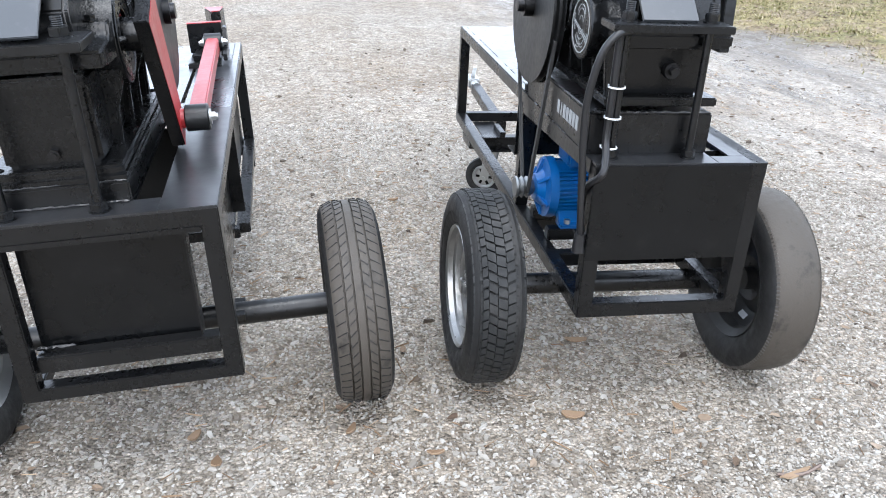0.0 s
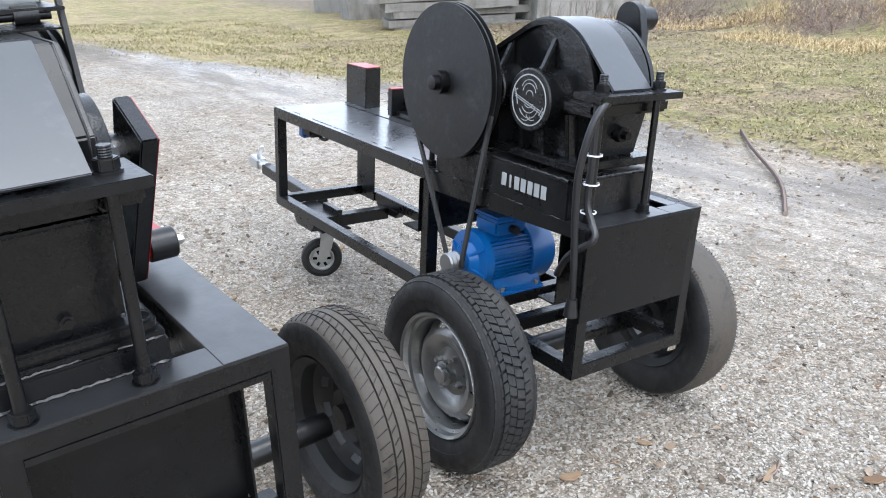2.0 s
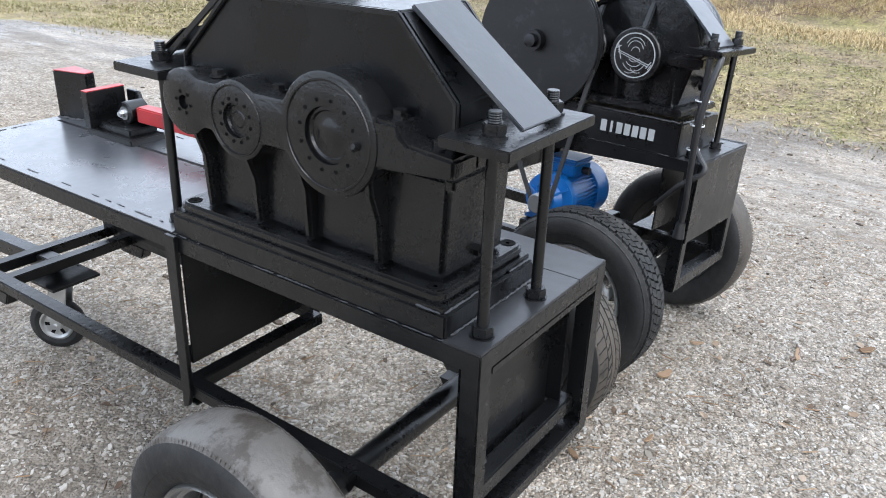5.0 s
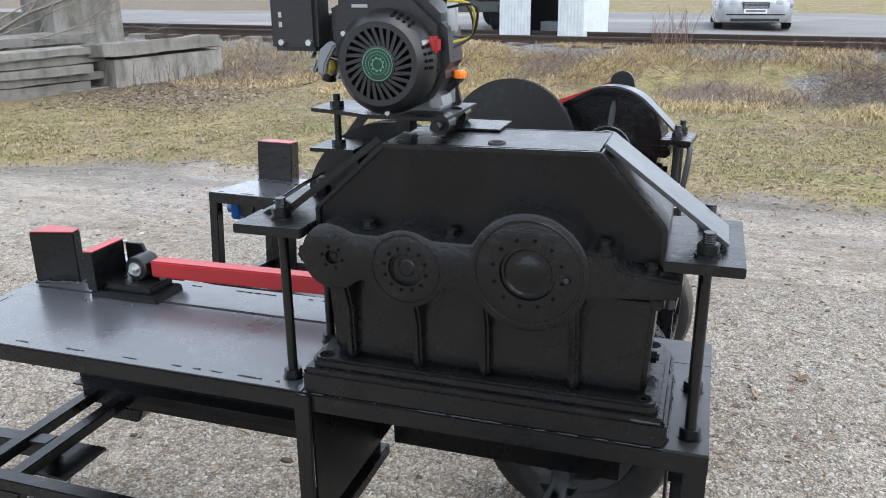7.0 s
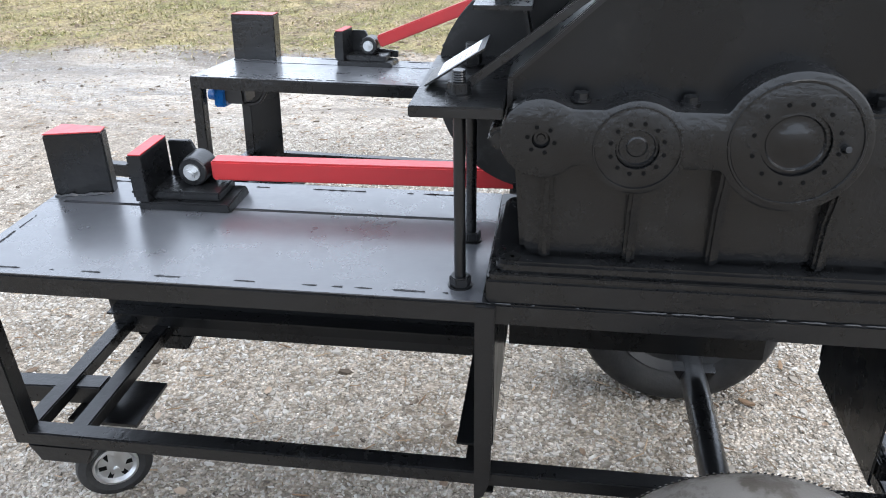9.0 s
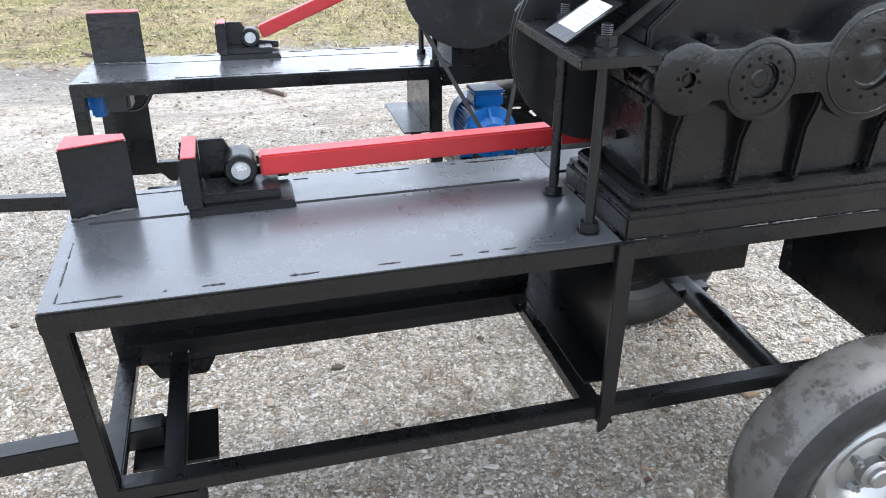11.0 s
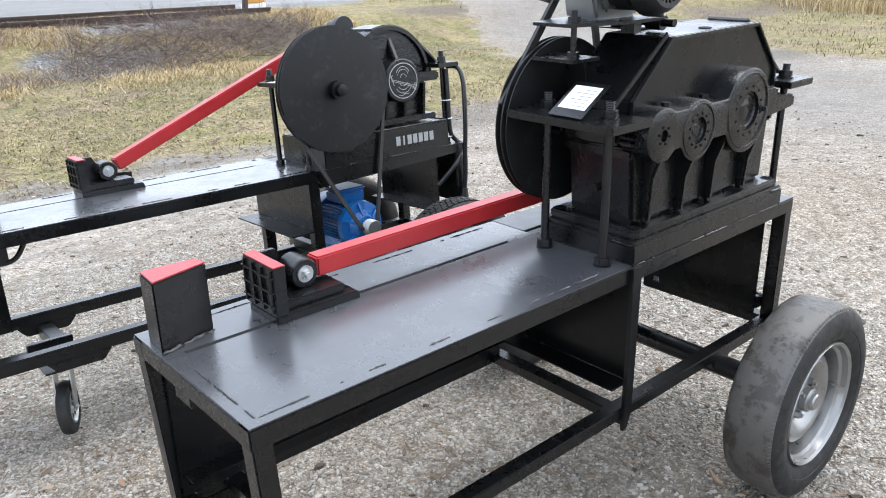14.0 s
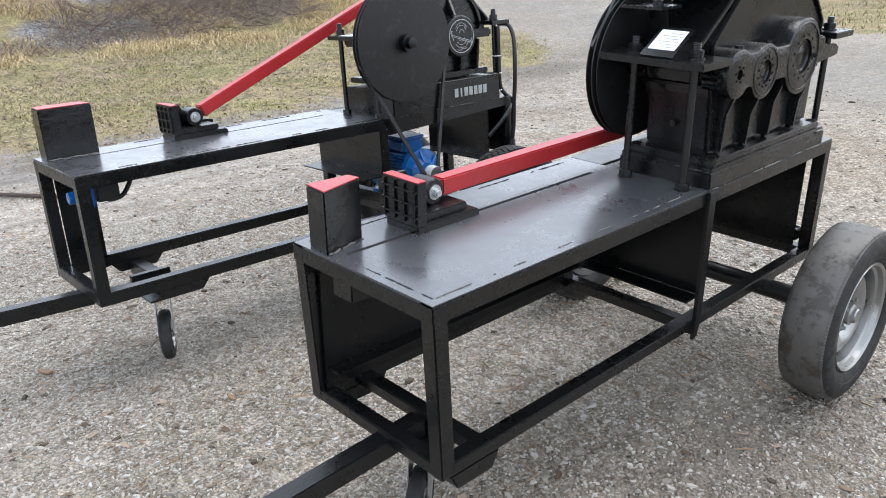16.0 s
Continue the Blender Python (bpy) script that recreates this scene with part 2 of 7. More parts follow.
    gras = m.mix(m.span(g1, 0.46, 0.62, 0.0, 0.8), gras, m.ramp(g2, [(0.3, (0.050, 0.054, 0.012)), (0.7, (0.24, 0.225, 0.062))]))
    gras = m.mix(1.0, gras, m.ramp(m.noise(5.0, 8, 0.74), [(0.34, (0.52, 0.47, 0.40)), (0.5, (1.0, 0.99, 0.97)), (0.66, (1.32, 1.28, 1.2))]), "MULTIPLY")
    leaf = m.span(m.voronoi(26), 0.0, 0.22, 1.0, 0.0)
    gras = m.mix(m.math("MULTIPLY", leaf, m.span(m.noise(2.2, 4), 0.4, 0.6, 0.1, 0.9)), gras, (0.22, 0.17, 0.12))
    gras = m.mix(m.attr("litter"), gras, m.ramp(g2, [(0.3, (0.05, 0.036, 0.028)), (0.7, (0.19, 0.145, 0.11))]))
    edge = m.math("ADD", m.attr("grass"), m.math("MULTIPLY", m.math("SUBTRACT", m.noise(2.0, 9, 0.76), 0.5), 1.7))
    gmask = m.span(edge, 0.38, 0.62, 0.0, 1.0)
    c = m.mix(gmask, grav, gras)
    # asphalt
    asp = m.mix(m.noise(0.5, 9, 0.72, stretch=(1, 0.25, 1)), (0.055, 0.053, 0.052), (0.25, 0.245, 0.24))
    amask = m.span(m.math("ADD", m.attr("asphalt"), m.math("MULTIPLY", m.math("SUBTRACT", m.noise(1.1, 5), 0.5), 0.5)), 0.42, 0.58, 0.0, 1.0)
    c = m.mix(amask, c, asp)
    bal = m.ramp(bw2.outputs[0], [(0, (0.05, 0.048, 0.046)), (0.6, (0.16, 0.155, 0.15)), (1, (0.30, 0.295, 0.29))])
    c = m.mix(m.span(m.attr("ballast"), 0.3, 0.7, 0, 1), c, bal)
    m.color(c)
    wet = m.span(m.math("ADD", m.math("ADD", m.math("MULTIPLY", damp, 0.6), m.math("MULTIPLY", m.math("SUBTRACT", 1.0, streak), 0.4)), m.math("MULTIPLY", m.attr("wet"), 0.45)), 0.62, 0.98, 0.0, 1.0)
    r = m.span(m.math("MULTIPLY", wet, m.math("SUBTRACT", 1.0, gmask)), 0.0, 1.0, 0.82, 0.36)
    r = m.mix(m.math("MULTIPLY", film, m.math("SUBTRACT", 1.0, gmask)), r, m.span(m.noise(30, 4), 0.3, 0.7, 0.10, 0.28))
    r = m.mix(amask, r, m.span(m.noise(0.35, 4, 0.6, stretch=(1, 0.3, 1)), 0.50, 0.66, 0.85, 0.42))
    m.rough(r)
    relief = m.math("ADD", m.math("MULTIPLY", d1, -0.6), m.math("MULTIPLY", d2, -0.8))
    x = m.n.new("ShaderNodeBump")
    x.inputs["Distance"].default_value = 0.03
    m.link(m.math("MULTIPLY", m.math("SUBTRACT", 1.0, m.math("MAXIMUM", amask, m.math("MAXIMUM", m.math("MULTIPLY", wet, 0.5), m.math("MULTIPLY", film, 0.6)))), 0.75), x.inputs["Strength"])
    m.link(relief, x.inputs["Height"])
    m.link(x.outputs[0], m.b.inputs["Normal"])
    m.bump(m.noise(26.0, 4, 0.6), 0.5, 0.02)
    m.bump(m.noise(9.0, 4, 0.6), 0.6, 0.04)
    return m.m


GROUND = ground_material()


def scatter_mat(name, stops, rough=0.85, rnd="Random Per Island"):
    """Colour by island for things that lie in great numbers."""
    m = Mat(name, rough=rough, spec=0.3)
    g = m.n.new("ShaderNodeNewGeometry")
    c = m.ramp(g.outputs[rnd], stops)
    m.color(m.mix(m.math("MULTIPLY", m.noise(60, 3), 0.35), c, tuple(v * 0.6 for v in stops[0][1])))
    return m.m


PEBBLE = scatter_mat("pebbles", [(0, (0.135, 0.112, 0.088)), (0.2, (0.235, 0.212, 0.18)), (0.65, (0.365, 0.342, 0.302)), (1, (0.47, 0.452, 0.415))], 0.7)
STRAW = scatter_mat("dry_grass", [(0, (0.22, 0.15, 0.07)), (0.5, (0.46, 0.35, 0.18)), (1, (0.66, 0.54, 0.32))])
GREEN = scatter_mat("short_grass", [(0, (0.085, 0.085, 0.028)), (0.3, (0.20, 0.19, 0.07)), (0.6, (0.36, 0.30, 0.155)), (0.8, (0.28, 0.215, 0.145)), (1, (0.58, 0.50, 0.34))])
TWIG = scatter_mat("bare_twigs", [(0, (0.07, 0.050, 0.044)), (0.5, (0.17, 0.128, 0.108)), (1, (0.31, 0.255, 0.215))])
RED_TWIG = scatter_mat("reddish_twigs", [(0, (0.10, 0.05, 0.045)), (0.5, (0.19, 0.12, 0.10)), (1, (0.30, 0.23, 0.18))])
CLOD = scatter_mat("earth_clods", [(0, (0.05, 0.038, 0.028)), (0.5, (0.10, 0.078, 0.058)), (1, (0.17, 0.14, 0.11))])
LITTER = scatter_mat("fallen_leaves", [(0, (0.07, 0.045, 0.03)), (0.5, (0.20, 0.145, 0.10)), (1, (0.36, 0.29, 0.22))])
BARKBIT = scatter_mat("wood_chips", [(0, (0.13, 0.08, 0.045)), (0.5, (0.24, 0.16, 0.10)), (1, (0.40, 0.30, 0.20))])


def bark():
    m = Mat("grey_bark")
    n = m.noise(14, 6, 0.7, stretch=(1, 1, 0.2))
    m.color(m.mix(n, (0.10, 0.085, 0.07), (0.30, 0.27, 0.23)))
    m.b.inputs["Roughness"].default_value = 0.9
    m.bump(n, 0.8, 0.02)
    return m.m


BARK = bark()
RUST = paint("rusty_rail", (0.045, 0.028, 0.021), 0.6, 0.85, (0.16, 0.10, 0.07), 0.4)
SLEEPER = paint("dark_sleeper", (0.07, 0.055, 0.045), 0.8, 0.95, (0.14, 0.12, 0.10), 0.5)
CABIN = paint("pale_corrugated_steel", (0.60, 0.64, 0.64), 0.4, 0.6, (0.45, 0.46, 0.45), 0.1)
DARK = paint("dark_interior", (0.015, 0.015, 0.017), 0.6, 0.8)
CARPAINT = paint("silver_car_paint", (0.33, 0.34, 0.345), 0.2, 0.32, (0.26, 0.26, 0.255), 0.0)
GLASS = paint("dark_car_glass", (0.02, 0.022, 0.025), 0.05, 0.08, (0.02, 0.02, 0.02), 0.0)
LAMPGLASS = paint("clear_headlight", (0.30, 0.32, 0.34), 0.1, 0.15, (0.4, 0.4, 0.4), 0.0)
TRUCK = paint("dull_green_truck_paint", (0.06, 0.07, 0.065), 0.5, 0.7, (0.12, 0.11, 0.09))
PLANK = paint("orange_board", (0.52, 0.27, 0.06), 0.6, 0.8, (0.35, 0.18, 0.07))


def brushwood():
    m = Mat("far_brushwood", rough=0.95, spec=0.1)
    n = m.noise(6.0, 8, 0.75, stretch=(1.0, 1.0, 0.3))
    c = m.ramp(n, [(0.3, (0.045, 0.030, 0.026)), (0.5, (0.13, 0.092, 0.078)), (0.68, (0.25, 0.195, 0.165))])
    m.color(m.mix(m.span(m.noise(0.5, 4), 0.45, 0.62, 0.0, 0.7), c, (0.22, 0.165, 0.11)))
    m.bump(n, 1.0, 0.2)
    return m.m


FARWOOD = brushwood()


# ---- building helpers ----
def box(bm, x0, x1, y0, y1, z0, z1):
    v = [bm.verts.new((x, y, z)) for x in (x0, x1) for y in (y0, y1) for z in (z0, z1)]
    for f in ((0, 1, 3, 2), (4, 6, 7, 5), (0, 4, 5, 1), (2, 3, 7, 6), (0, 2, 6, 4), (1, 5, 7, 3)):
        bm.faces.new([v[i] for i in f])
    return v


def bar(bm, p, q, w, h, up=(0, 0, 1)):
    """A rectangular bar from p to q, w across and h along up."""
    p, q = Vector(p), Vector(q)
    d = (q - p).normalized()
    s = d.cross(Vector(up))
    s = (s if s.length > 1e-3 else d.cross(Vector((0, 1, 0)))).normalized()
    u = s.cross(d).normalized()
    ring = [[bm.verts.new(c + s * a * w / 2 + u * b * h / 2) for a, b in ((-1, -1), (1, -1), (1, 1), (-1, 1))] for c in (p, q)]
    for i in range(4):
        j = (i + 1) % 4
        bm.faces.new((ring[0][i], ring[0][j], ring[1][j], ring[1][i]))
    bm.faces.new(ring[0][::-1])
    bm.faces.new(ring[1])


def rod(bm, p, q, r, r2=None, seg=20, cap=True):
    p, q = Vector(p), Vector(q)
    d = (q - p).normalized()
    s = d.orthogonal().normalized()
    u = d.cross(s)
    r2 = r if r2 is None else r2
    rings = []
    for c, rad in ((p, r), (q, r2)):
        rings.append([bm.verts.new(c + (s * math.cos(a) + u * math.sin(a)) * rad) for a in (2 * math.pi * i / seg for i in range(seg))])
    for i in range(seg):
        j = (i + 1) % seg
        bm.faces.new((rings[0][i], rings[0][j], rings[1][j], rings[1][i]))
    if cap:
        bm.faces.new(rings[0][::-1])
        bm.faces.new(rings[1])


def sweep(bm, pts, r, seg=10, smooth=6):
    """A round tube along a smooth curve through pts."""
    pts = [Vector(p) for p in pts]
    path = []
    n = len(pts)
    for i in range(n - 1):
        p0, p1, p2, p3 = pts[max(i - 1, 0)], pts[i], pts[i + 1], pts[min(i + 2, n - 1)]
        for k in range(smooth):
            t = k / smooth
            path.append(0.5 * (2 * p1 + (p2 - p0) * t + (2 * p0 - 5 * p1 + 4 * p2 - p3) * t * t + (3 * p1 - p0 - 3 * p2 + p3) * t ** 3))
    path.append(pts[-1])
    s = (path[1] - path[0]).orthogonal().normalized()
    rings = []
    for i, c in enumerate(path):
        d = (path[min(i + 1, len(path) - 1)] - path[max(i - 1, 0)]).normalized()
        s = (s - d * s.dot(d)).normalized()
        u = d.cross(s)
        rings.append([bm.verts.new(c + (s * math.cos(a) + u * math.sin(a)) * r) for a in (2 * math.pi * k / seg for k in range(seg))])
    for a, b in zip(rings, rings[1:]):
        for i in range(seg):
            j = (i + 1) % seg
            bm.faces.new((a[i], a[j], b[j], b[i]))
    bm.faces.new(rings[0][::-1])
    bm.faces.new(rings[-1])


def lathe(bm, prof, centre, axis="x", seg=48, sign=1):
    """A body turned about an axis: prof is (along, radius) rows; a closed outline is given by repeating its first row."""
    cx, cy, cz = centre
    rings = []
    for h, r in prof:
        ring = []
        for i in range(seg):
            a = 2 * math.pi * i / seg
            c, s = math.cos(a) * r, math.sin(a) * r
            if axis == "x":
                ring.append(bm.verts.new((cx + h * sign, cy + c, cz + s)))
            elif axis == "y":
                ring.append(bm.verts.new((cx + c, cy + h * sign, cz + s)))
            else:
                ring.append(bm.verts.new((cx + c, cy + s, cz + h * sign)))
        rings.append(ring)
    for a, b in zip(rings, rings[1:]):
        for i in range(seg):
            j = (i + 1) % seg
            bm.faces.new((a[i], a[j], b[j], b[i]))
    if prof[0] != prof[-1]:
        bm.faces.new(rings[0][::-1])
        bm.faces.new(rings[-1])
    else:
        bmesh.ops.remove_doubles(bm, verts=rings[0] + rings[-1], dist=1e-6)


def prism(bm, pts, a, b, axis="x"):
    """A polygon (two coordinates a corner) drawn out along an axis from a to b."""
    def at(p, h):
        return {"x": (h, p[0], p[1]), "y": (p[0], h, p[1]), "z": (p[0], p[1], h)}[axis]
    lo = [bm.verts.new(at(p, a)) for p in pts]
    hi = [bm.verts.new(at(p, b)) for p in pts]
    n = len(pts)
    for i in range(n):
        j = (i + 1) % n
        bm.faces.new((lo[i], lo[j], hi[j], hi[i]))
    bm.faces.new(lo[::-1])
    bm.faces.new(hi)


def arc(cy, cz, r, a0, a1, n=12):
    return [(cy + r * math.cos(radians(a0 + (a1 - a0) * i / n)), cz + r * math.sin(radians(a0 + (a1 - a0) * i / n))) for i in range(n + 1)]


def mesh_from(name, bm, material, bevel=0.0, smooth=35):
    bmesh.ops.recalc_face_normals(bm, faces=bm.faces)
    if bevel:
        sharp = [e for e in bm.edges if len(e.link_faces) == 2 and e.calc_face_angle(0) > radians(40)]
        bmesh.ops.bevel(bm, geom=sharp, offset=bevel, segments=2, affect="EDGES", clamp_overlap=True)
    for f in bm.faces:
        f.smooth = True
    me = bpy.data.meshes.new(name)
    bm.to_mesh(me)
    bm.free()
    me.materials.append(material)
    me.set_sharp_from_angle(angle=radians(smooth))
    return me


def part(name, bm, material, parent, label="", bevel=0.0, smooth=35):
    ob = new(name, mesh_from(name, bm, material, bevel, smooth))
    ob.parent = parent
    return tagged(ob, label)


def made(draw, *args, **kw):
    """A bmesh with one shape in it."""
    bm = bmesh.new()
    draw(bm, *args, **kw)
    return bm


def thing(name, label, category, group="", kind="", at=None):
    ob = new(name)
    ob.empty_display_size = 0.2
    tagged(ob, label, category, group, kind)
    if at is not None:
        ob.matrix_basis = at
    return ob


def smoothstep(a, b, v):
    t = min(max((v - a) / (b - a), 0.0), 1.0)
    return t * t * (3 - 2 * t)


def ground_z(x, y):
    """The height of the yard: it falls a little towards the far machine and rises to the railway bank."""
    z = -0.078 * smoothstep(0.1, 1.25, x) - 0.242 * smoothstep(0.8, 5.6, x)
    z -= 0.10 * smoothstep(5, 10, y) * smoothstep(3, 8, x)
    z += 0.54 * smoothstep(11.0, 13.9, x - 0.135 * y)
    far = smoothstep(3.5, 7, math.hypot(x, y - 2.5))
    z += far * 0.05 * noise.noise((x * 0.35, y * 0.35, 0.0))
    z += 0.006 * noise.noise((x * 2.1, y * 2.1, 3.0))
    return z


ROAD = [(1.5, -4.6), (4.2, -6.2), (8.0, -8.6), (12.5, -11.6), (17.0, -14.2), (26.0, -18.5), (44.0, -27.0)]


def road_distance(x, y):
    best = 99.0
    for (ax, ay), (bx, by) in zip(ROAD, ROAD[1:]):
        dx, dy = bx - ax, by - ay
        t = min(max(((x - ax) * dx + (y - ay) * dy) / (dx * dx + dy * dy), 0), 1)
        best = min(best, math.hypot(x - ax - t * dx, y - ay - t * dy))
    return best


def rail_x(y):
    return 14.3 + 0.135 * y


def cover(x, y):
    """How much grass, asphalt, leaf litter, wet, mud and ballast there is at a place."""
    edge = 5.35 - 0.30 * smoothstep(5, 12, y) * (y - 5)
    grass = smoothstep(-0.9, 0.9, x - edge)
    south = smoothstep(-0.7, 0.7, -8.6 - y - (0.0 if x < 3 else (x - 3) * 0.58))
    grass = max(grass, south)
    grass *= smoothstep(1.5, 2.6, road_distance(x, y))
    off = x - rail_x(y)
    asphalt = smoothstep(1.6, 2.2, off) * (1 - smoothstep(14, 16, off)) * smoothstep(-9.5, -7.5, y)
    grass = max(grass * (1 - asphalt), smoothstep(14, 16, off))
    ballast = (1 - smoothstep(1.0, 1.7, abs(off - 0.2))) * smoothstep(-5.5, -4.5, y) * 0.7
    ballast = max(ballast, (1 - smoothstep(0.5, 1.2, math.hypot(off + 2.3, (y + 0.9) * 0.6))))
    litter = smoothstep(0.9, 2.4, x - 7.5) * smoothstep(6.5, 9.0, y - 0.15 * x) * 0.75
    litter = max(litter, 0.85 * smoothstep(-4.2, -3.0, off) * (1 - smoothstep(-0.8, -0.2, off)) * smoothstep(0.47, 0.60, noise.noise((x * 0.5, y * 0.42, 31)) * 0.5 + 0.5))
    wet = math.exp(-((x - 3.7 - 0.25 * math.sin(y * 0.5)) / 1.3) ** 2) * smoothstep(0.5, 3.5, y)
    wet = max(wet, 0.25 * math.exp(-(road_distance(x, y) / 1.5) ** 2), 0.5 * smoothstep(1.8, 3.2, x) * smoothstep(-4, 0, y) * (1 - smoothstep(5.6, 7.0, x)))
    track = 0.85 * math.exp(-(road_distance(x, y) / 1.9) ** 4)
    mud = 0.85 * math.exp(-((x - edge + 0.45) / 0.85) ** 2) * smoothstep(0.34, 0.56, noise.noise((x, y * 0.7, 9)) * 0.5 + 0.5)
    mud = max(mud, 0.8 * math.exp(-(((x + 0.82) / 0.4) ** 2 + ((y - 2.5) / 0.7) ** 2)))
    return grass, asphalt, litter, wet, mud, ballast, track


def axis_lines(stops):
    out = []
    for (a, step), (b, _) in zip(stops, stops[1:]):
        n = max(1, round((b - a) / step))
        out += [a + (b - a) * i / n for i in range(n)]
    return out + [stops[-1][0]]


def build_ground():
    xs = axis_lines([(-400, 100), (-100, 20), (-20, 2), (-6, 0.3), (-2, 0.12), (6, 0.3), (20, 1.0), (40, 6), (100, 60), (400, 1)])
    ys = axis_lines([(-400, 100), (-100, 12), (-28, 1.2), (-14, 0.5), (-1, 0.14), (7, 0.3), (16, 1.0), (40, 6), (100, 60), (400, 1)])
    verts = [(x, y, ground_z(x, y)) for y in ys for x in xs]
    w = len(xs)
    faces = [(j * w + i, j * w + i + 1, (j + 1) * w + i + 1, (j + 1) * w + i) for j in range(len(ys) - 1) for i in range(w - 1)]
    me = bpy.data.meshes.new("ground")
    me.from_pydata(verts, [], faces)
    rows = [cover(x, y) for x, y, _ in verts]
    for k, key in enumerate(("grass", "asphalt", "litter", "wet", "mud", "ballast", "track")):
        me.attributes.new(key, "FLOAT", "POINT").data.foreach_set("value", [r[k] for r in rows])
    me.polygons.foreach_set("use_smooth", [True] * len(me.polygons))
    me.materials.append(GROUND)
    tagged(new("ground", me), "pale wet gravel yard with matted winter grass beyond", "ground", kind="structure")


build_ground()


# ---- wheels ----
def tyre_mesh(parent, style, dirty=False):
    """Tyre about the x axis, centre at the origin; outer side at +x."""
    R, W = 0.292, 0.082
    bm = bmesh.new()
    prof = [(-0.060, 0.186), (-0.074, 0.200), (-W, 0.232), (-0.080, 0.258), (-0.070, 0.278), (-0.058, R - 0.006)]
    if style == "bald":
        prof += [(-0.03, R), (0.03, R)]
    elif style == "rib":
        for c in (-0.036, -0.012, 0.012, 0.036):
            prof += [(c - 0.0026, R), (c - 0.0018, R - 0.008), (c + 0.0018, R - 0.008), (c + 0.0026, R)]
    else:
        prof += [(-0.05, R - 0.009), (0.05, R - 0.009)]
    prof += [(0.058, R - 0.006), (0.070, 0.278), (0.080, 0.258), (W, 0.232), (0.0805, 0.225), (0.079, 0.224), (0.074, 0.200), (0.060, 0.186)]
    prof += [(0.05, 0.190), (-0.05, 0.190), prof[0]]
    lathe(bm, prof, (0, 0, 0), "x", 72)
    tyre = part("tyre", bm, RUBBER, parent)
    tyre.data.materials.append(RUBBER_MUD if dirty or style == "rib" else RUBBER_BALD if style == "bald" else RUBBER)
    for f in tyre.data.polygons:
        if abs(f.center.x) < 0.066 and math.hypot(f.center.y, f.center.z) > 0.27:
            f.material_index = 1
    bm = bmesh.new()
    if style == "block":
        rows = ((-0.058, 0.030, 0.5), (-0.031, 0.022, -0.7), (-0.006, 0.025, 0.5), (0.020, 0.023, 0.8), (0.0405, 0.015, -0.5), (0.060, 0.024, -0.5))
        n = 64
        for k, (c, w, skew) in enumerate(rows):
            for i in range(n):
                a = 2 * math.pi * (i + 0.5 * (k % 2)) / n
                base, top = R - 0.014 - (0.006 if abs(c) > 0.05 else 0), R - (0.006 if abs(c) > 0.05 else 0.0)
                half = math.pi / n * (0.80 + 0.10 * ((i * 7 + k * 3) % 3 - 1))
                v = []
                for rad in (base, top):
                    for sx in (-1, 1):
                        for sa in (-1, 1):
                            ang = a + sa * half + sx * skew * w
                            drop = 0.008 if abs(c) > 0.05 and sx * c > 0 else 0.0
                            v.append(bm.verts.new((c + sx * w / 2, math.cos(ang) * (rad - drop), math.sin(ang) * (rad - drop))))
                for f in ((0, 1, 3, 2), (4, 6, 7, 5), (0, 4, 5, 1), (2, 3, 7, 6), (0, 2, 6, 4), (1, 5, 7, 3)):
                    bm.faces.new([v[q] for q in f])
        tagged(part("tread", bm, RUBBER_TREAD, parent, "deep blocky tread"), kind="stuff")
    elif style == "rib":
        n = 60
        for side in (-1, 1):
            for i in range(n):
                a = 2 * math.pi * i / n
                for c0, c1 in ((0.040, 0.066), (0.016, 0.032)):
                    p = Vector((side * c0, math.cos(a) * (R + 0.0004), math.sin(a) * (R + 0.0004)))
                    a2 = a + 0.05
                    rr = R - (0.010 if c1 > 0.05 else -0.0004)
                    q = Vector((side * c1, math.cos(a2) * rr, math.sin(a2) * rr))
                    bar(bm, p, q, 0.0022, 0.0025, (0, math.cos(a), math.sin(a)))
        tagged(part("tread", bm, RUBBER, parent, "thin sipes across the worn ribs"), kind="stuff")
    else:
        for side in (-1, 1):
            for i in range(150):
                a = 2 * math.pi * i / 150
                rr = 0.2792
                p = Vector((side * 0.0645, math.cos(a) * (rr + 0.007), math.sin(a) * (rr + 0.007)))
                q = Vector((side * 0.0700, math.cos(a) * (rr - 0.002), math.sin(a) * (rr - 0.002)))
                bar(bm, p, q, 0.0040, 0.0009, (0, math.cos(a), math.sin(a)))
        tagged(part("tread", bm, RUBBER_BALD, parent, "saw-toothed shoulder of a worn tread"), kind="stuff")
    return tyre


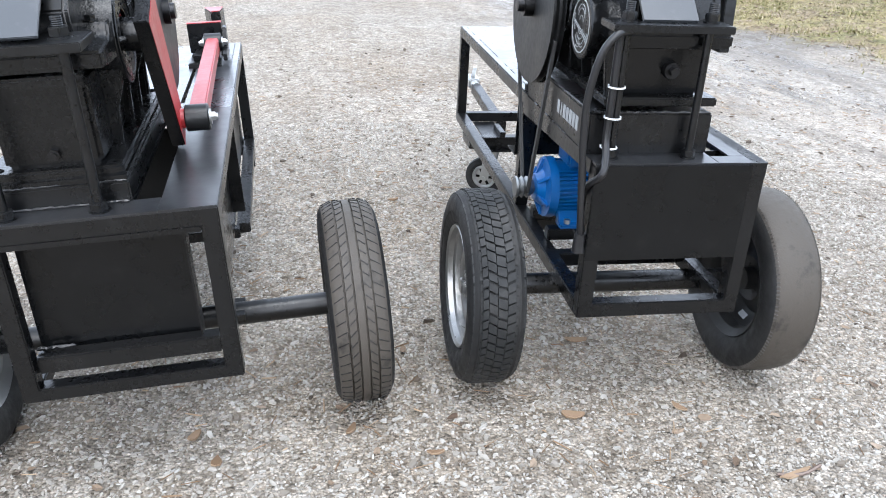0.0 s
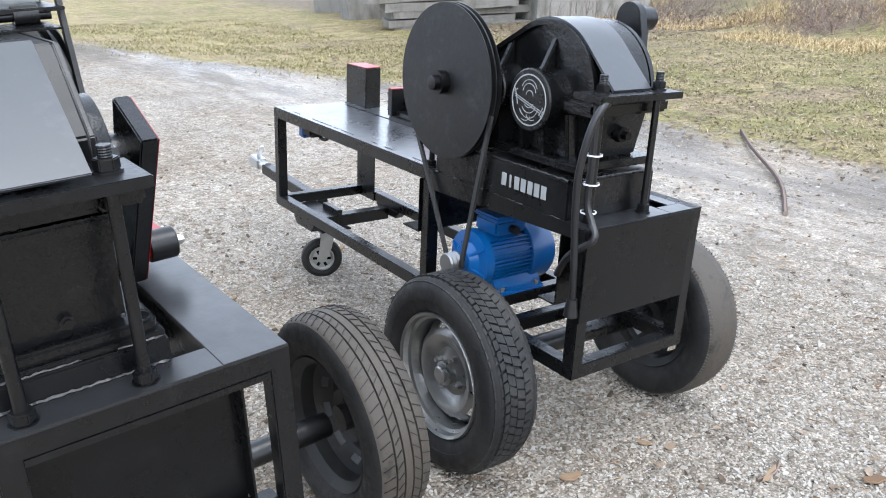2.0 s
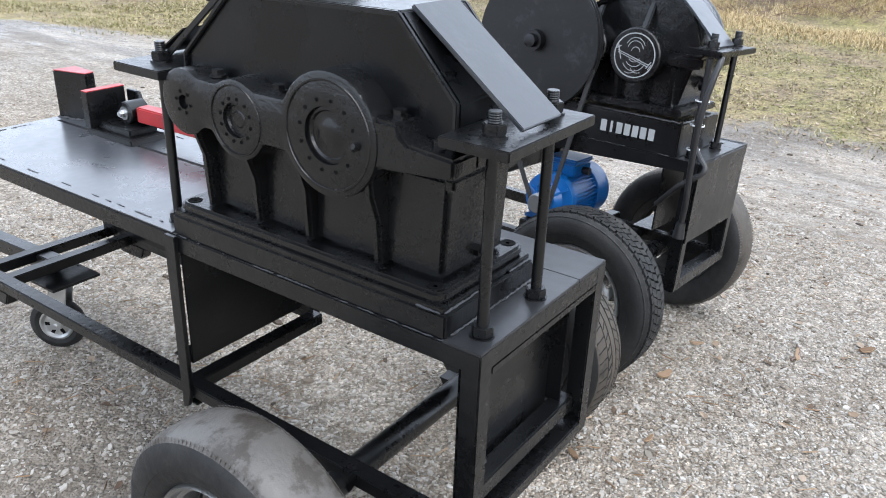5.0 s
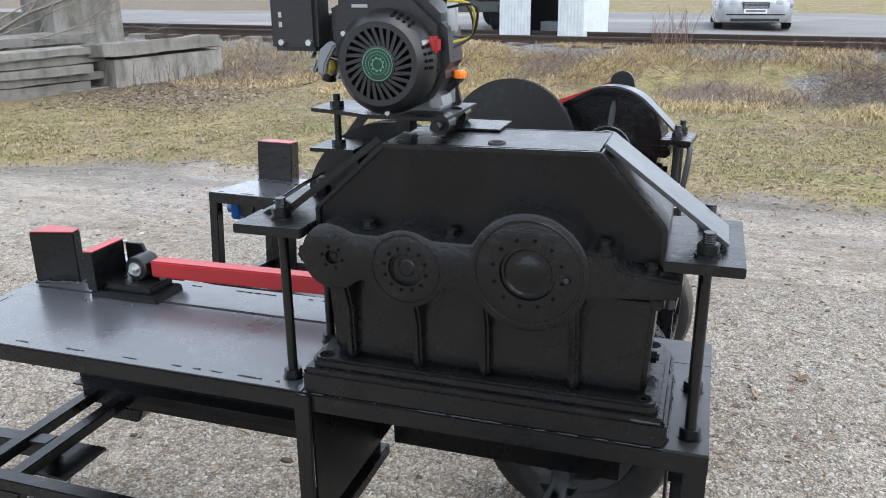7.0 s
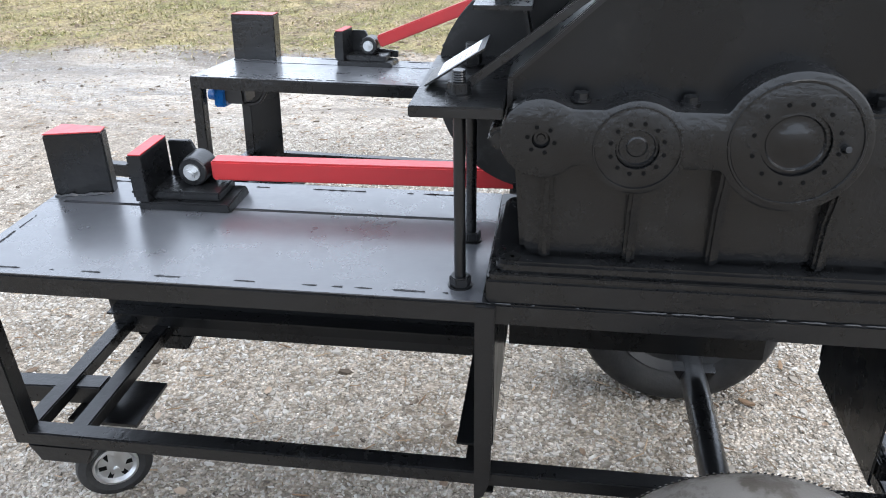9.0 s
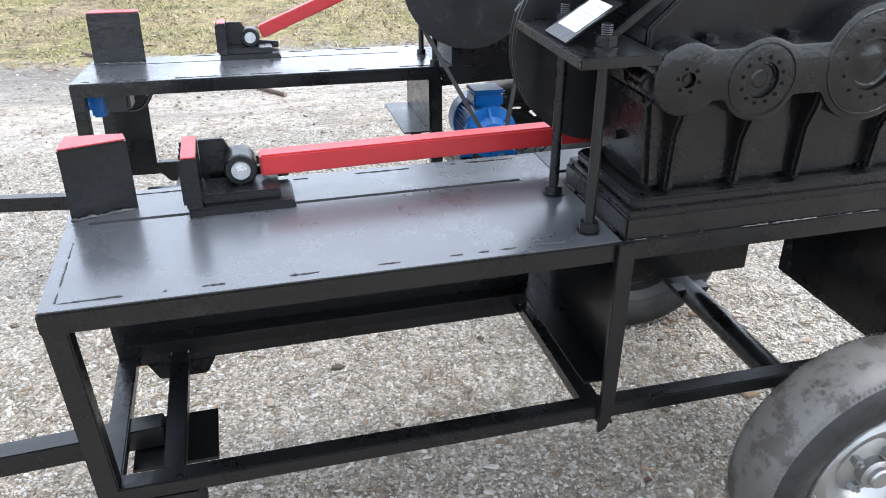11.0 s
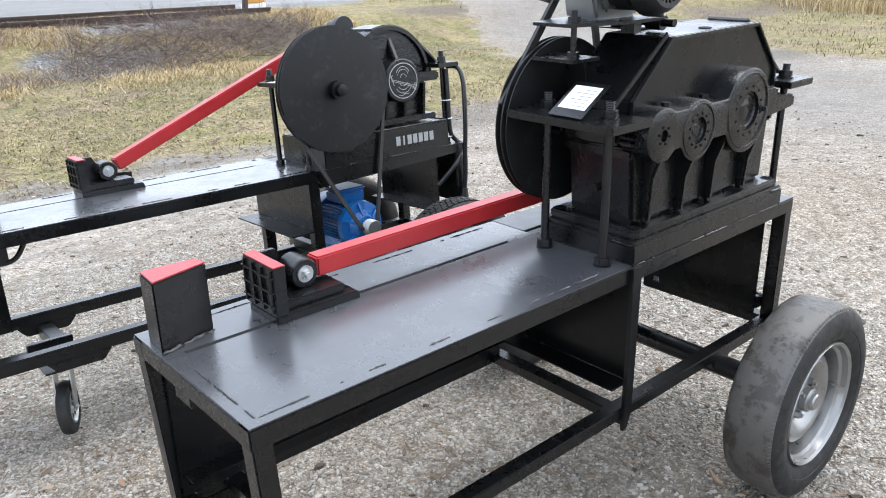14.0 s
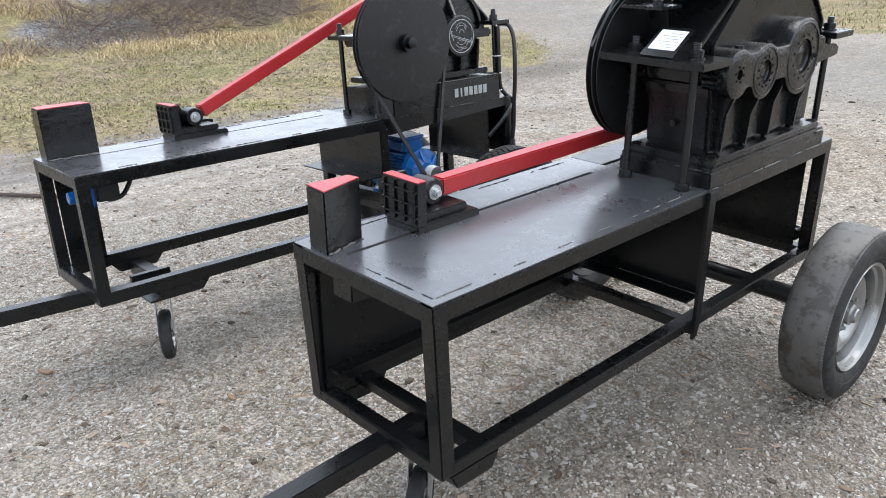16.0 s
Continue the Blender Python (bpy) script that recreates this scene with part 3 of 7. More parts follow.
def rim_mesh(parent, material):
    bm = bmesh.new()
    prof = [(0.066, 0.187), (0.072, 0.184), (0.066, 0.176), (0.050, 0.172), (0.044, 0.163), (0.008, 0.157), (-0.045, 0.160), (-0.066, 0.184), (-0.060, 0.188), (-0.040, 0.166), (0.008, 0.163), (0.040, 0.170), (0.052, 0.187), (0.066, 0.187)]
    lathe(bm, prof, (0, 0, 0), "x", 56)
    rim = part("rim", bm, material, parent)
    bm = bmesh.new()
    lathe(bm, [(-0.004, 0.158), (0.012, 0.148), (0.028, 0.132), (0.036, 0.116), (0.032, 0.098), (0.014, 0.080), (0.008, 0.072), (0.014, 0.060), (0.020, 0.036), (0.016, 0.036), (0.010, 0.058), (0.003, 0.072), (0.010, 0.082), (0.027, 0.100),
               (0.031, 0.116), (0.023, 0.130), (0.007, 0.146), (-0.009, 0.157), (-0.004, 0.158)], (0, 0, 0), "x", 80)
    gone = []
    for f in bm.faces:
        c = f.calc_center_median()
        turn = (math.atan2(c.z, c.y) / (2 * math.pi) * 10) % 1.0
        if 0.1325 < math.hypot(c.y, c.z) < 0.1465 and turn < 0.52:
            gone.append(f)
    bmesh.ops.delete(bm, geom=gone, context="FACES")
    part("wheel_disc", bm, material, parent)
    bm = bmesh.new()
    lathe(bm, [(-0.02, 0.036), (0.040, 0.036), (0.042, 0.033), (0.045, 0.026), (0.054, 0.025), (0.058, 0.021), (0.058, 0.0005)], (0, 0, 0), "x", 32)
    part("hub", bm, material, parent)
    for i in range(4):
        a = 2 * math.pi * (i + 0.4) / 4
        y, z = math.cos(a) * 0.051, math.sin(a) * 0.051
        bm = bmesh.new()
        rod(bm, (0.012, y, z), (0.030, y, z), 0.0125, 0.011, 6)
        rod(bm, (0.030, y, z), (0.038, y, z), 0.006, None, 10)
        part("wheel_nut", bm, material if material is SILVER else DARKSTEEL, parent)
    return rim


def wheel(parent, x, y, z, style, material, outward, spin=0.0):
    w = new("wheel")
    w.parent = parent
    w.matrix_basis = Matrix.Translation((x, y, z)) @ Matrix.Rotation(0 if outward > 0 else math.pi, 4, "Z") @ Matrix.Rotation(spin, 4, "X") @ Matrix.Scale(0.955, 4)
    tagged(w, {"bald": "worn bald tyre on a steel rim", "rib": "muddy ribbed tyre on a black steel rim", "block": "blocky winter tyre on a silver steel rim"}[style])
    tyre_mesh(w, style, material is DARKRIM)
    rim_mesh(w, material)
    return w


def castor(parent, x, y, z0, turn, R=0.078):
    """A small swivelling wheel under a plate whose underside is at z0."""
    ax = pose(x, y, 0, 0, 0, turn)
    c = new("castor_wheel")
    c.parent = parent
    c.matrix_basis = ax
    tagged(c, "small rubber castor wheel in a zinc fork")
    f = R / 0.078
    bm = bmesh.new()
    lathe(bm, [(-0.018, 0.048 * f), (-0.022, 0.06 * f), (-0.016, R - 0.004), (-0.006, R), (0.006, R), (0.016, R - 0.004), (0.022, 0.06 * f), (0.018, 0.048 * f), (-0.018, 0.048 * f)], (0, 0.03, R), "x", 36)
    part("tyre", bm, RUBBER, c)
    bm = bmesh.new()
    lathe(bm, [(-0.020, 0.047 * f), (-0.021, 0.042 * f), (-0.012, 0.036 * f), (-0.014, 0.018), (-0.022, 0.012), (-0.022, 0.003), (0.022, 0.003), (0.022, 0.012), (0.014, 0.018), (0.012, 0.036 * f), (0.021, 0.042 * f), (0.020, 0.047 * f), (-0.020, 0.047 * f)], (0, 0.03, R), "x", 28)
    part("rim", bm, ZINC, c)
    for k in range(6):
        a = math.pi * k / 3
        for s in (-1, 1):
            # dark bars on the rim paint the shade between spokes
            part("spoke_gap_shade", made(bar, (s * 0.0132, 0.03 + math.cos(a) * 0.021, R + math.sin(a) * 0.021), (s * 0.0128, 0.03 + math.cos(a) * 0.034 * f, R + math.sin(a) * 0.034 * f), 0.012, 0.0016, (1, 0, 0)), SLOT, c)
    bm = bmesh.new()
    for s in (-1, 1):
        prism(bm, [(0.016, R - 0.014), (0.044, R - 0.014), (0.046, R + 0.012), (0.030, z0 - 0.012), (-0.030, z0 - 0.012), (-0.012, R + 0.05)], s * 0.026 - 0.002, s * 0.026 + 0.002)
    box(bm, -0.03, 0.03, -0.036, 0.036, z0 - 0.016, z0 - 0.010)
    rod(bm, (0, 0, z0 - 0.010), (0, 0, z0 + 0.002), 0.03, None, 24)
    rod(bm, (-0.034, 0.03, R), (0.034, 0.03, R), 0.007, None, 10)
    part("fork", bm, ZINC, c, "zinc-plated fork", 0.001)


def bolt_and_nut(parent, x, y, z, up=1, r=0.0205, stud=0.022):
    part("washer", made(rod, (x, y, z), (x, y, z + up * 0.004), r * 1.12, None, 20), BLACK, parent)
    part("nut", made(rod, (x, y, z + up * 0.004), (x, y, z + up * 0.023), r, None, 6), BLACK, parent, bevel=0.002)
    if stud:
        prof = []
        for k in range(int(stud / 0.004) + 1):
            prof += [(0.020 + k * 0.004, 0.0112), (0.022 + k * 0.004, 0.0104)]
        part("stud", made(lathe, prof, (x, y, z), "z", 16, up), BLACK, parent, "threaded stud end", smooth=20)


def tie_rod(parent, x, y, z0, z1, r=0.0105):
    bm = bmesh.new()
    rod(bm, (x, y, z0 - 0.02), (x, y, z1), r, None, 16)
    part("tie_rod", bm, BLACK, parent)


def weld(bm, p, q, seed, size=0.006, gap=0.0):
    """A lumpy bead of welding from p to q, broken by gaps."""
    rnd = random.Random(seed)
    p, q = Vector(p), Vector(q)
    n = max(3, int((q - p).length / 0.007))
    d = (q - p) / n
    s = d.orthogonal().normalized()
    u = d.normalized().cross(s)
    last, on = None, True
    for i in range(n + 1):
        if gap and rnd.random() < gap * 0.6:
            on = not on
        r = size * 0.55 * rnd.uniform(0.55, 1.15) if on else 0.0
        if not on or i == n:
            r *= 0.3
        c = p + d * i + s * rnd.uniform(-0.15, 0.15) * size + u * rnd.uniform(-0.15, 0.15) * size
        ring = [bm.verts.new(c + (s * math.cos(k * 1.0472) + u * math.sin(k * 1.0472)) * max(r, 0.0002)) for k in range(6)] if on or last else None
        if last and ring:
            for k in range(6):
                bm.faces.new((last[k], last[(k + 1) % 6], ring[(k + 1) % 6], ring[k]))
        last = ring if on else None


# ---- the near splitter, with a petrol engine ----
# across: x 0 (outer edge by the walk) to 0.48; along: y 0 (rear) to 1.95 (front); z from the ground
T = 0.042


def tube_part(parent, name, p, q, w=T, h=T, material=None):
    return part(name, made(bar, p, q, w, h), material or BLACK, parent, bevel=0.003)


def frame_of(parent, W, R, L, TOP, LOW, crossings):
    """Square-tube frame: four corner posts, two rails a side, cross rails."""
    h, low = T / 2, 0.034
    for x in (h, W - h):
        for y in (R + h, L - h):
            lean = 0.022 if y > 1 else 0.0
            tube_part(parent, "corner_post", (x, y - lean, LOW - low), (x, y, TOP - 0.002), T - 0.0016, T - 0.0016)
        tube_part(parent, "top_rail", (x, R, TOP - h), (x, L, TOP - h))
        tube_part(parent, "bottom_rail", (x, R + T - 0.01 if x < W / 2 else 0.92, LOW - low / 2), (x, L - T - 0.012, LOW - low / 2), T, low)
    for y in (R + h, L - h):
        tube_part(parent, "cross_rail", (T - 0.01, y, TOP - h), (W - T + 0.01, y, TOP - h), T - 0.001, T - 0.001)
    for y in crossings:
        tube_part(parent, "cross_rail", (T - 0.01, y, LOW - low / 2), (W - T + 0.01, y, LOW - low / 2), T - 0.001, low - 0.001)


def bulkhead(parent, x0, x1, y, z0, z1, flange, t=0.005):
    bm = bmesh.new()
    box(bm, x0, x1, y - t / 2, y + t / 2, z0, z1)
    box(bm, x0, x1, min(y, y + flange), max(y, y + flange), z0 - 0.005, z0)
    part("bulkhead", bm, SHEET, parent, "black sheet bulkhead with a folded foot", 0.0015)


def soft_max(a, b, k=0.010):
    h = max(k - abs(a - b), 0.0) / k
    return max(a, b) + h * h * k * 0.25


def cast_outline(circles, z_low, z_high, n=150):
    """The outline, in y and z, of one casting with round bosses joined by a web: circles (y, z, r) in order of rising y."""
    y0, y1 = circles[0][0] - circles[0][2], circles[-1][0] + circles[-1][2]
    up, down = [], []
    for i in range(n + 1):
        y = y0 + (y1 - y0) * (0.5 - 0.5 * math.cos(math.pi * i / n))
        inside = circles[0][0] < y < circles[-1][0]
        top, low = (z_high, z_low) if inside else (-9.0, 9.0)
        for cy, cz, r in circles:
            q = r * r - (y - cy) ** 2
            if q > -1e-9:
                h = math.sqrt(max(q, 0.0))
                top, low = soft_max(top, cz + h), -soft_max(-low, h - cz)
        up.append((y, top + 0.0004))
        down.append((y, low - 0.0004))
    return up + down[::-1]


def cast_plate(bm, outline, holes, face, back, deep, chamfer=0.005):
    """A casting drawn out along x from face to back, its outline in y and z, with round blind holes (y, z, r) in the face."""
    s = 1 if back > face else -1
    n = len(outline)
    inner = []
    for i in range(n):
        (y0, z0), (y1, z1) = outline[i - 1], outline[(i + 1) % n]
        l = math.hypot(y1 - y0, z1 - z0) or 1.0
        inner.append((outline[i][0] + (z1 - z0) / l * chamfer, outline[i][1] - (y1 - y0) / l * chamfer))
    rings = [[bm.verts.new((x, y, z)) for y, z in pts] for x, pts in ((face, inner), (face + s * chamfer * 0.4, [((a + c) / 2 * 0.3 + c * 0.7, (b + d) / 2 * 0.3 + d * 0.7) for (a, b), (c, d) in zip(inner, outline)]), (face + s * chamfer, outline), (back, outline))]
    for a, b in zip(rings, rings[1:]):
        for i in range(n):
            j = (i + 1) % n
            bm.faces.new((a[i], a[j], b[j], b[i]))
    bm.faces.new(rings[-1])
    edges = [bm.edges.get((rings[0][i], rings[0][(i + 1) % n])) for i in range(n)]
    for cy, cz, r in holes:
        k = 32
        lip = [bm.verts.new((face, cy + r * math.cos(2 * math.pi * q / k), cz + r * math.sin(2 * math.pi * q / k))) for q in range(k)]
        floor = [bm.verts.new((face + s * deep, v.co.y, v.co.z)) for v in lip]
        for q in range(k):
            w = (q + 1) % k
            bm.faces.new((lip[q], lip[w], floor[w], floor[q]))
            edges.append(bm.edges.get((lip[q], lip[w])))
        bm.faces.new(floor)
    bmesh.ops.triangle_fill(bm, use_beauty=True, use_dissolve=False, edges=edges)


def rounded(x0, x1, y0, y1, r, n=5):
    """The corners of a rectangle with rounded corners."""
    pts = []
    for cx, cy, a in ((x1 - r, y1 - r, 0), (x0 + r, y1 - r, 90), (x0 + r, y0 + r, 180), (x1 - r, y0 + r, 270)):
        pts += arc(cx, cy, r, a, a + 90, n)
    return pts


def wedge_block(parent, TOP, pts, high):
    """The fixed stop: a wedge-shaped box with a red-painted top."""
    block = part("stop_block", made(prism, pts, TOP, TOP + high, "z"), BLACK, parent, "black wedge-shaped stop", 0.003)
    cx, cy = sum(p[0] for p in pts) / 4, sum(p[1] for p in pts) / 4
    part("top_cap", made(prism, [(cx + (a - cx) * 0.97, cy + (b - cy) * 0.97) for a, b in pts], TOP + high + 0.0005, TOP + high + 0.003, "z"), RED, block, "red-painted top")
    part("weld_bead", made(weld, (pts[0][0] - 0.004, pts[0][1], TOP + 0.002), (pts[3][0] - 0.004, pts[3][1], TOP + 0.002), 31, 0.010), WELD, block)


def pusher(parent, x, y, z, xr, rod_end):
    """The sliding head on the slot, its pin, and the red connecting rod up to rod_end."""
    h = new("pusher_head")
    h.parent = parent
    tagged(h, "black welded pusher head with a ribbed face")
    bm = bmesh.new()
    prism(bm, [(y - 0.105, z), (y + 0.11, z), (y + 0.11, z + 0.020), (y - 0.10, z + 0.020)], x - 0.022, x + 0.095)
    part("shoe", bm, BLACK, h, bevel=0.003)
    bm = bmesh.new()
    box(bm, x - 0.026, x + 0.100, y + 0.082, y + 0.112, z + 0.022, z + 0.130)
    part("face_plate", bm, BLACK, h, "black face plate", 0.0015)
    for k in range(4):
        xx = x - 0.018 + k * 0.036
        part("face_rib", made(bar, (xx, y + 0.115, z + 0.03), (xx, y + 0.115, z + 0.125), 0.004, 0.006, (0, 1, 0)), BLACK, h)
    for k in range(3):
        zz = z + 0.045 + k * 0.032
        part("face_rib", made(bar, (x - 0.026, y + 0.115, zz), (x + 0.100, y + 0.115, zz), 0.004, 0.006, (0, 1, 0)), BLACK, h)
    bm = bmesh.new()
    box(bm, x - 0.026, x + 0.100, y + 0.083, y + 0.111, z + 0.1305, z + 0.133)
    part("face_cap", bm, RED, h, "red-painted edge")
    part("shoe_step", made(box, x - 0.004, x + 0.090, y - 0.075, y + 0.082, z + 0.0205, z + 0.040), BLACK, h, bevel=0.003)
    for s in (xr - x + 0.036,):
        bm = bmesh.new()
        prism(bm, [(y - 0.10, z + 0.022), (y + 0.082, z + 0.022), (y + 0.082, z + 0.120), (y + 0.03, z + 0.120), (y + 0.0, z + 0.055), (y - 0.10, z + 0.045)], x + s, x + s + 0.014)
        part("cheek", bm, BLACK, h, bevel=0.002)
    zc = z + 0.072
    rd = new("connecting_rod")
    rd.parent = parent
    tagged(rd, "red square-tube connecting rod with round eyes")
    a, b = Vector((xr, y, zc)), Vector(rod_end)
    d = (b - a).normalized()
    part("rod_tube", made(bar, a + d * 0.04, b - d * 0.03, 0.044, 0.046), RED, rd, "red-painted square tube", 0.004)
    for c, half in ((a, 0.032), (b, 0.030)):
        bm = bmesh.new()
        lathe(bm, [(-half, 0.021), (-half, 0.031), (-half + 0.003, 0.034), (half - 0.003, 0.034), (half, 0.031), (half, 0.021)], c, "x", 28)
        part("eye", bm, BLACK, rd, "black round eye")
        for s in (-1, 1):
            bm = bmesh.new()
            rod(bm, c + Vector((s * half, 0, 0)), c + Vector((s * (half + 0.004), 0, 0)), 0.0195, None, 24)
            rod(bm, c + Vector((s * (half + 0.004), 0, 0)), c + Vector((s * (half + 0.014), 0, 0)), 0.0125, None, 6)
            rod(bm, c + Vector((s * (half + 0.014), 0, 0)), c + Vector((s * (half + 0.020), 0, 0)), 0.008, None, 12)
            part("pin_bolt", bm, ZINC, rd, "zinc bolt and washer")


def v_pulley(parent, x, y, z, r, half, grooves, hub_out, name="flywheel_pulley"):
    bm = bmesh.new()
    prof = [(-half, 0.02), (-half, r - 0.03), (-half, r)]
    if grooves:
        n = grooves
        w = 2 * half / n
        for k in range(n):
            c = -half + w * (k + 0.5)
            prof += [(c - w * 0.38, r), (c - w * 0.14, r - 0.016), (c + w * 0.14, r - 0.016), (c + w * 0.38, r)]
    prof += [(half, r), (half, r - 0.03), (half, 0.02), (-half, 0.02)]
    lathe(bm, prof, (x, y, z), "x", 96)
    p = part(name, bm, DULL, parent, "large black V-belt pulley")
    bm = bmesh.new()
    s = 1 if hub_out > 0 else -1
    lathe(bm, [(s * half, 0.034), (s * half + hub_out * 0.6, 0.034), (s * half + hub_out * 0.6, 0.022), (s * half + hub_out, 0.021), (s * half + hub_out * 1.03, 0.012)], (x, y, z), "x", 24)
    part("hub", bm, DARKSTEEL, p, "keyed shaft end with a hub")
    return p


def gearbox_a(m):
    g = new("gearbox")
    g.parent = m
    g.matrix_basis = Matrix.Translation((0, -0.005, -0.012))
    tagged(g, "black cast gearbox with three bearing bosses")
    # base plate and the foot with its raised lip
    part("base_plate", made(prism, rounded(0.006, 0.303, 0.163, 0.880, 0.006), 0.785, 0.7965, "z"), CAST, g, bevel=0.002)
    part("foot_flange", made(prism, rounded(0.012, 0.298, 0.172, 0.870, 0.022), 0.7965, 0.817, "z"), CAST, g, "cast foot with rounded corners", 0.005)
    for y in (0.200, 0.842):
        for x in (0.036, 0.276):
            # no hole is cut: a dark disc paints its shade
            part("bolt_hole_shade", made(lathe, [(0.0, 0.004), (0.0006, 0.012), (0.0016, 0.014), (0.0, 0.016)], (x, y, 0.817), "z", 20), SLOT, g, "dark disc painted as the shade in a bolt hole")
    weld_bm = bmesh.new()
    for k, (p, q) in enumerate((((0.006, 0.166, 0.786), (0.006, 0.878, 0.786)), ((0.008, 0.162, 0.786), (0.30, 0.162, 0.786)), ((0.008, 0.881, 0.786), (0.30, 0.881, 0.786)))):
        weld(weld_bm, p, q, 300 + k, 0.0065, 0.10)
    tagged(part("weld_bead", weld_bm, WELD, g), kind="stuff")
    part("lower_case", made(prism, [(0.200, 0.815), (0.830, 0.815), (0.846, 1.010), (0.190, 1.010)], 0.055, 0.255), CAST, g, bevel=0.010)
    for y in (0.190, 0.846):
        part("case_lip", made(box, 0.050, 0.260, y - 0.012, y + 0.012, 0.985, 1.012), CAST, g, bevel=0.006)
    for side in (0, 1):
        s = 1 if side == 0 else -1
        o = 0.0 if side == 0 else 0.310
        for y, top in ((0.332, 0.965), (0.505, 0.985), (0.643, 0.972), (0.787, 0.990)):
            prof = [(o + s * 0.034, 0.815), (o + s * 0.060, 0.815), (o + s * 0.060, top + 0.03), (o + s * 0.006, top + 0.03), (o + s * 0.010, top - 0.01), (o + s * 0.028, top - 0.06)]
            part("rib", made(prism, prof, y - 0.010, y + 0.010, "y"), CAST, g, bevel=0.006)
    circles = [(0.416, 1.052, 0.112), (0.650, 1.036, 0.077), (0.800, 1.046, 0.066)]
    bores = (0.052, 0.034, 0.0145)
    for side in (0, 1):
        xa, xb = (0.0, 0.078) if side == 0 else (0.232, 0.310)
        face, s = (xa, -1) if side == 0 else (xb, 1)
        holes = [(cy, cz, r) for (cy, cz, _), r in zip(circles, bores)]
        part("bearing_flange", made(cast_plate, cast_outline(circles, 1.004, 1.097), holes, face, xb if side == 0 else xa, 0.011), CAST, g, "cast flange with three round bosses", 0, 40)
        ear = [(0.150, 1.028), (0.150, 1.062), (0.245, 1.070), (0.258, 1.080), (0.264, 1.096), (0.268, 1.100), (0.312, 1.100), (0.36, 1.10), (0.36, 1.0), (0.325, 1.004), (0.30, 1.016)]
        part("flange_ear", made(prism, ear, xa + 0.004, xb - 0.004), CAST, g, bevel=0.007)
        nose = [(0.840, 1.018), (0.872, 1.020), (0.886, 1.030), (0.888, 1.044), (0.878, 1.056), (0.840, 1.066)]
        part("flange_ear", made(prism, nose, xa + 0.014, xb - 0.004), CAST, g, bevel=0.007)
        for (cy, cz, r), ri in zip(circles, bores):
            bm = bmesh.new()
            x = -s * 0.011
            lathe(bm, [(x - s * 0.002, ri - 0.0005), (x + s * 0.005, ri - 0.001), (x + s * 0.0055, ri * 0.86), (x + s * 0.001, ri * 0.80), (x + s * 0.001, ri * 0.5), (x + s * 0.003, ri * 0.42), (x + s * 0.003, 0.002)], (face, cy, cz), "x", 40)
            part("bearing_cap", bm, CAST, g)
            if ri > 0.03:
                part("boss_ring", made(lathe, [(0.0, r * 0.90), (s * 0.0022, r * 0.89), (s * 0.0022, r * 0.86), (0.0, r * 0.85), (-s * 0.002, r * 0.87), (0.0, r * 0.90)], (face, cy, cz), "x", 48), CAST, g)
            nb, rs = (12, ri * 1.24) if ri > 0.02 else (6, ri * 1.5)
            bm = bmesh.new()
            for k in range(nb):
                a = 2 * math.pi * k / nb + 0.2
                yy, zz = cy + math.cos(a) * rs, cz + math.sin(a) * rs
                # slightly raised dark discs paint the shade of screw holes
                rod(bm, (face - s * 0.001, yy, zz), (face + s * 0.0012, yy, zz), 0.0036, None, 8)
            tagged(part("screw_hole_shade", bm, SLOT, g, "ring of small dark discs painted as shaded screw holes"), kind="stuff")
            yy, zz = cy - (0.072 if r > 0.1 else 0.033), cz - 0.004
            if not 0.06 < r < 0.1 or side:
                bm = bmesh.new()
                rod(bm, (face, yy, zz), (face + s * 0.013, yy, zz + 0.003), 0.008, 0.005, 10)
                part("grease_nipple", bm, CAST, g)
        for y, z in ((0.288, 1.100), (0.205, 1.064), (0.572, 1.097), (0.740, 1.099)):
            bm = bmesh.new()
            xx = face - s * 0.042
            rod(bm, (xx, y, z), (xx, y, z + 0.004), 0.016, None, 18)
            rod(bm, (xx, y, z + 0.004), (xx, y, z + 0.014), 0.0125, None, 6)
            part("flange_bolt", bm, CAST, g)
    # split flange across both ends
    part("split_flange", made(box, 0.070, 0.240, 0.152, 0.300, 1.025, 1.064), CAST, g, bevel=0.008)
    part("split_flange", made(box, 0.070, 0.240, 0.840, 0.886, 1.022, 1.058), CAST, g, bevel=0.008)
    bm = bmesh.new()
    rod(bm, (0.16, 0.198, 0.845), (0.16, 0.187, 0.845), 0.013, None, 6)
    rod(bm, (0.16, 0.190, 0.845), (0.16, 0.182, 0.845), 0.007, None, 12)
    part("drain_plug", bm, DARKSTEEL, g)
    bm = bmesh.new()
    rod(bm, (0.16, 0.836, 0.895), (0.16, 0.850, 0.895), 0.010, None, 6)
    part("drain_plug", bm, DARKSTEEL, g)
    # sheet hood with a folded rim
    hood = [(0.858, 1.07), (0.858, 1.128), (0.714, 1.262), (0.304, 1.268), (0.182, 1.138), (0.182, 1.07)]
    part("hood", made(prism, hood, 0.062, 0.245), SHEET, g, "black sheet-metal hood with sloping ends", 0.004)
    for x in (0.058, 0.249):
        bm = bmesh.new()
        inner = [(0.52 + (a - 0.52) * 0.974, 1.07 + (b - 1.07) * 0.955) for a, b in hood]
        prism(bm, hood + inner[::-1], x - 0.005, x + 0.005)
        part("hood_rim", bm, BLACK, g, bevel=0.002)
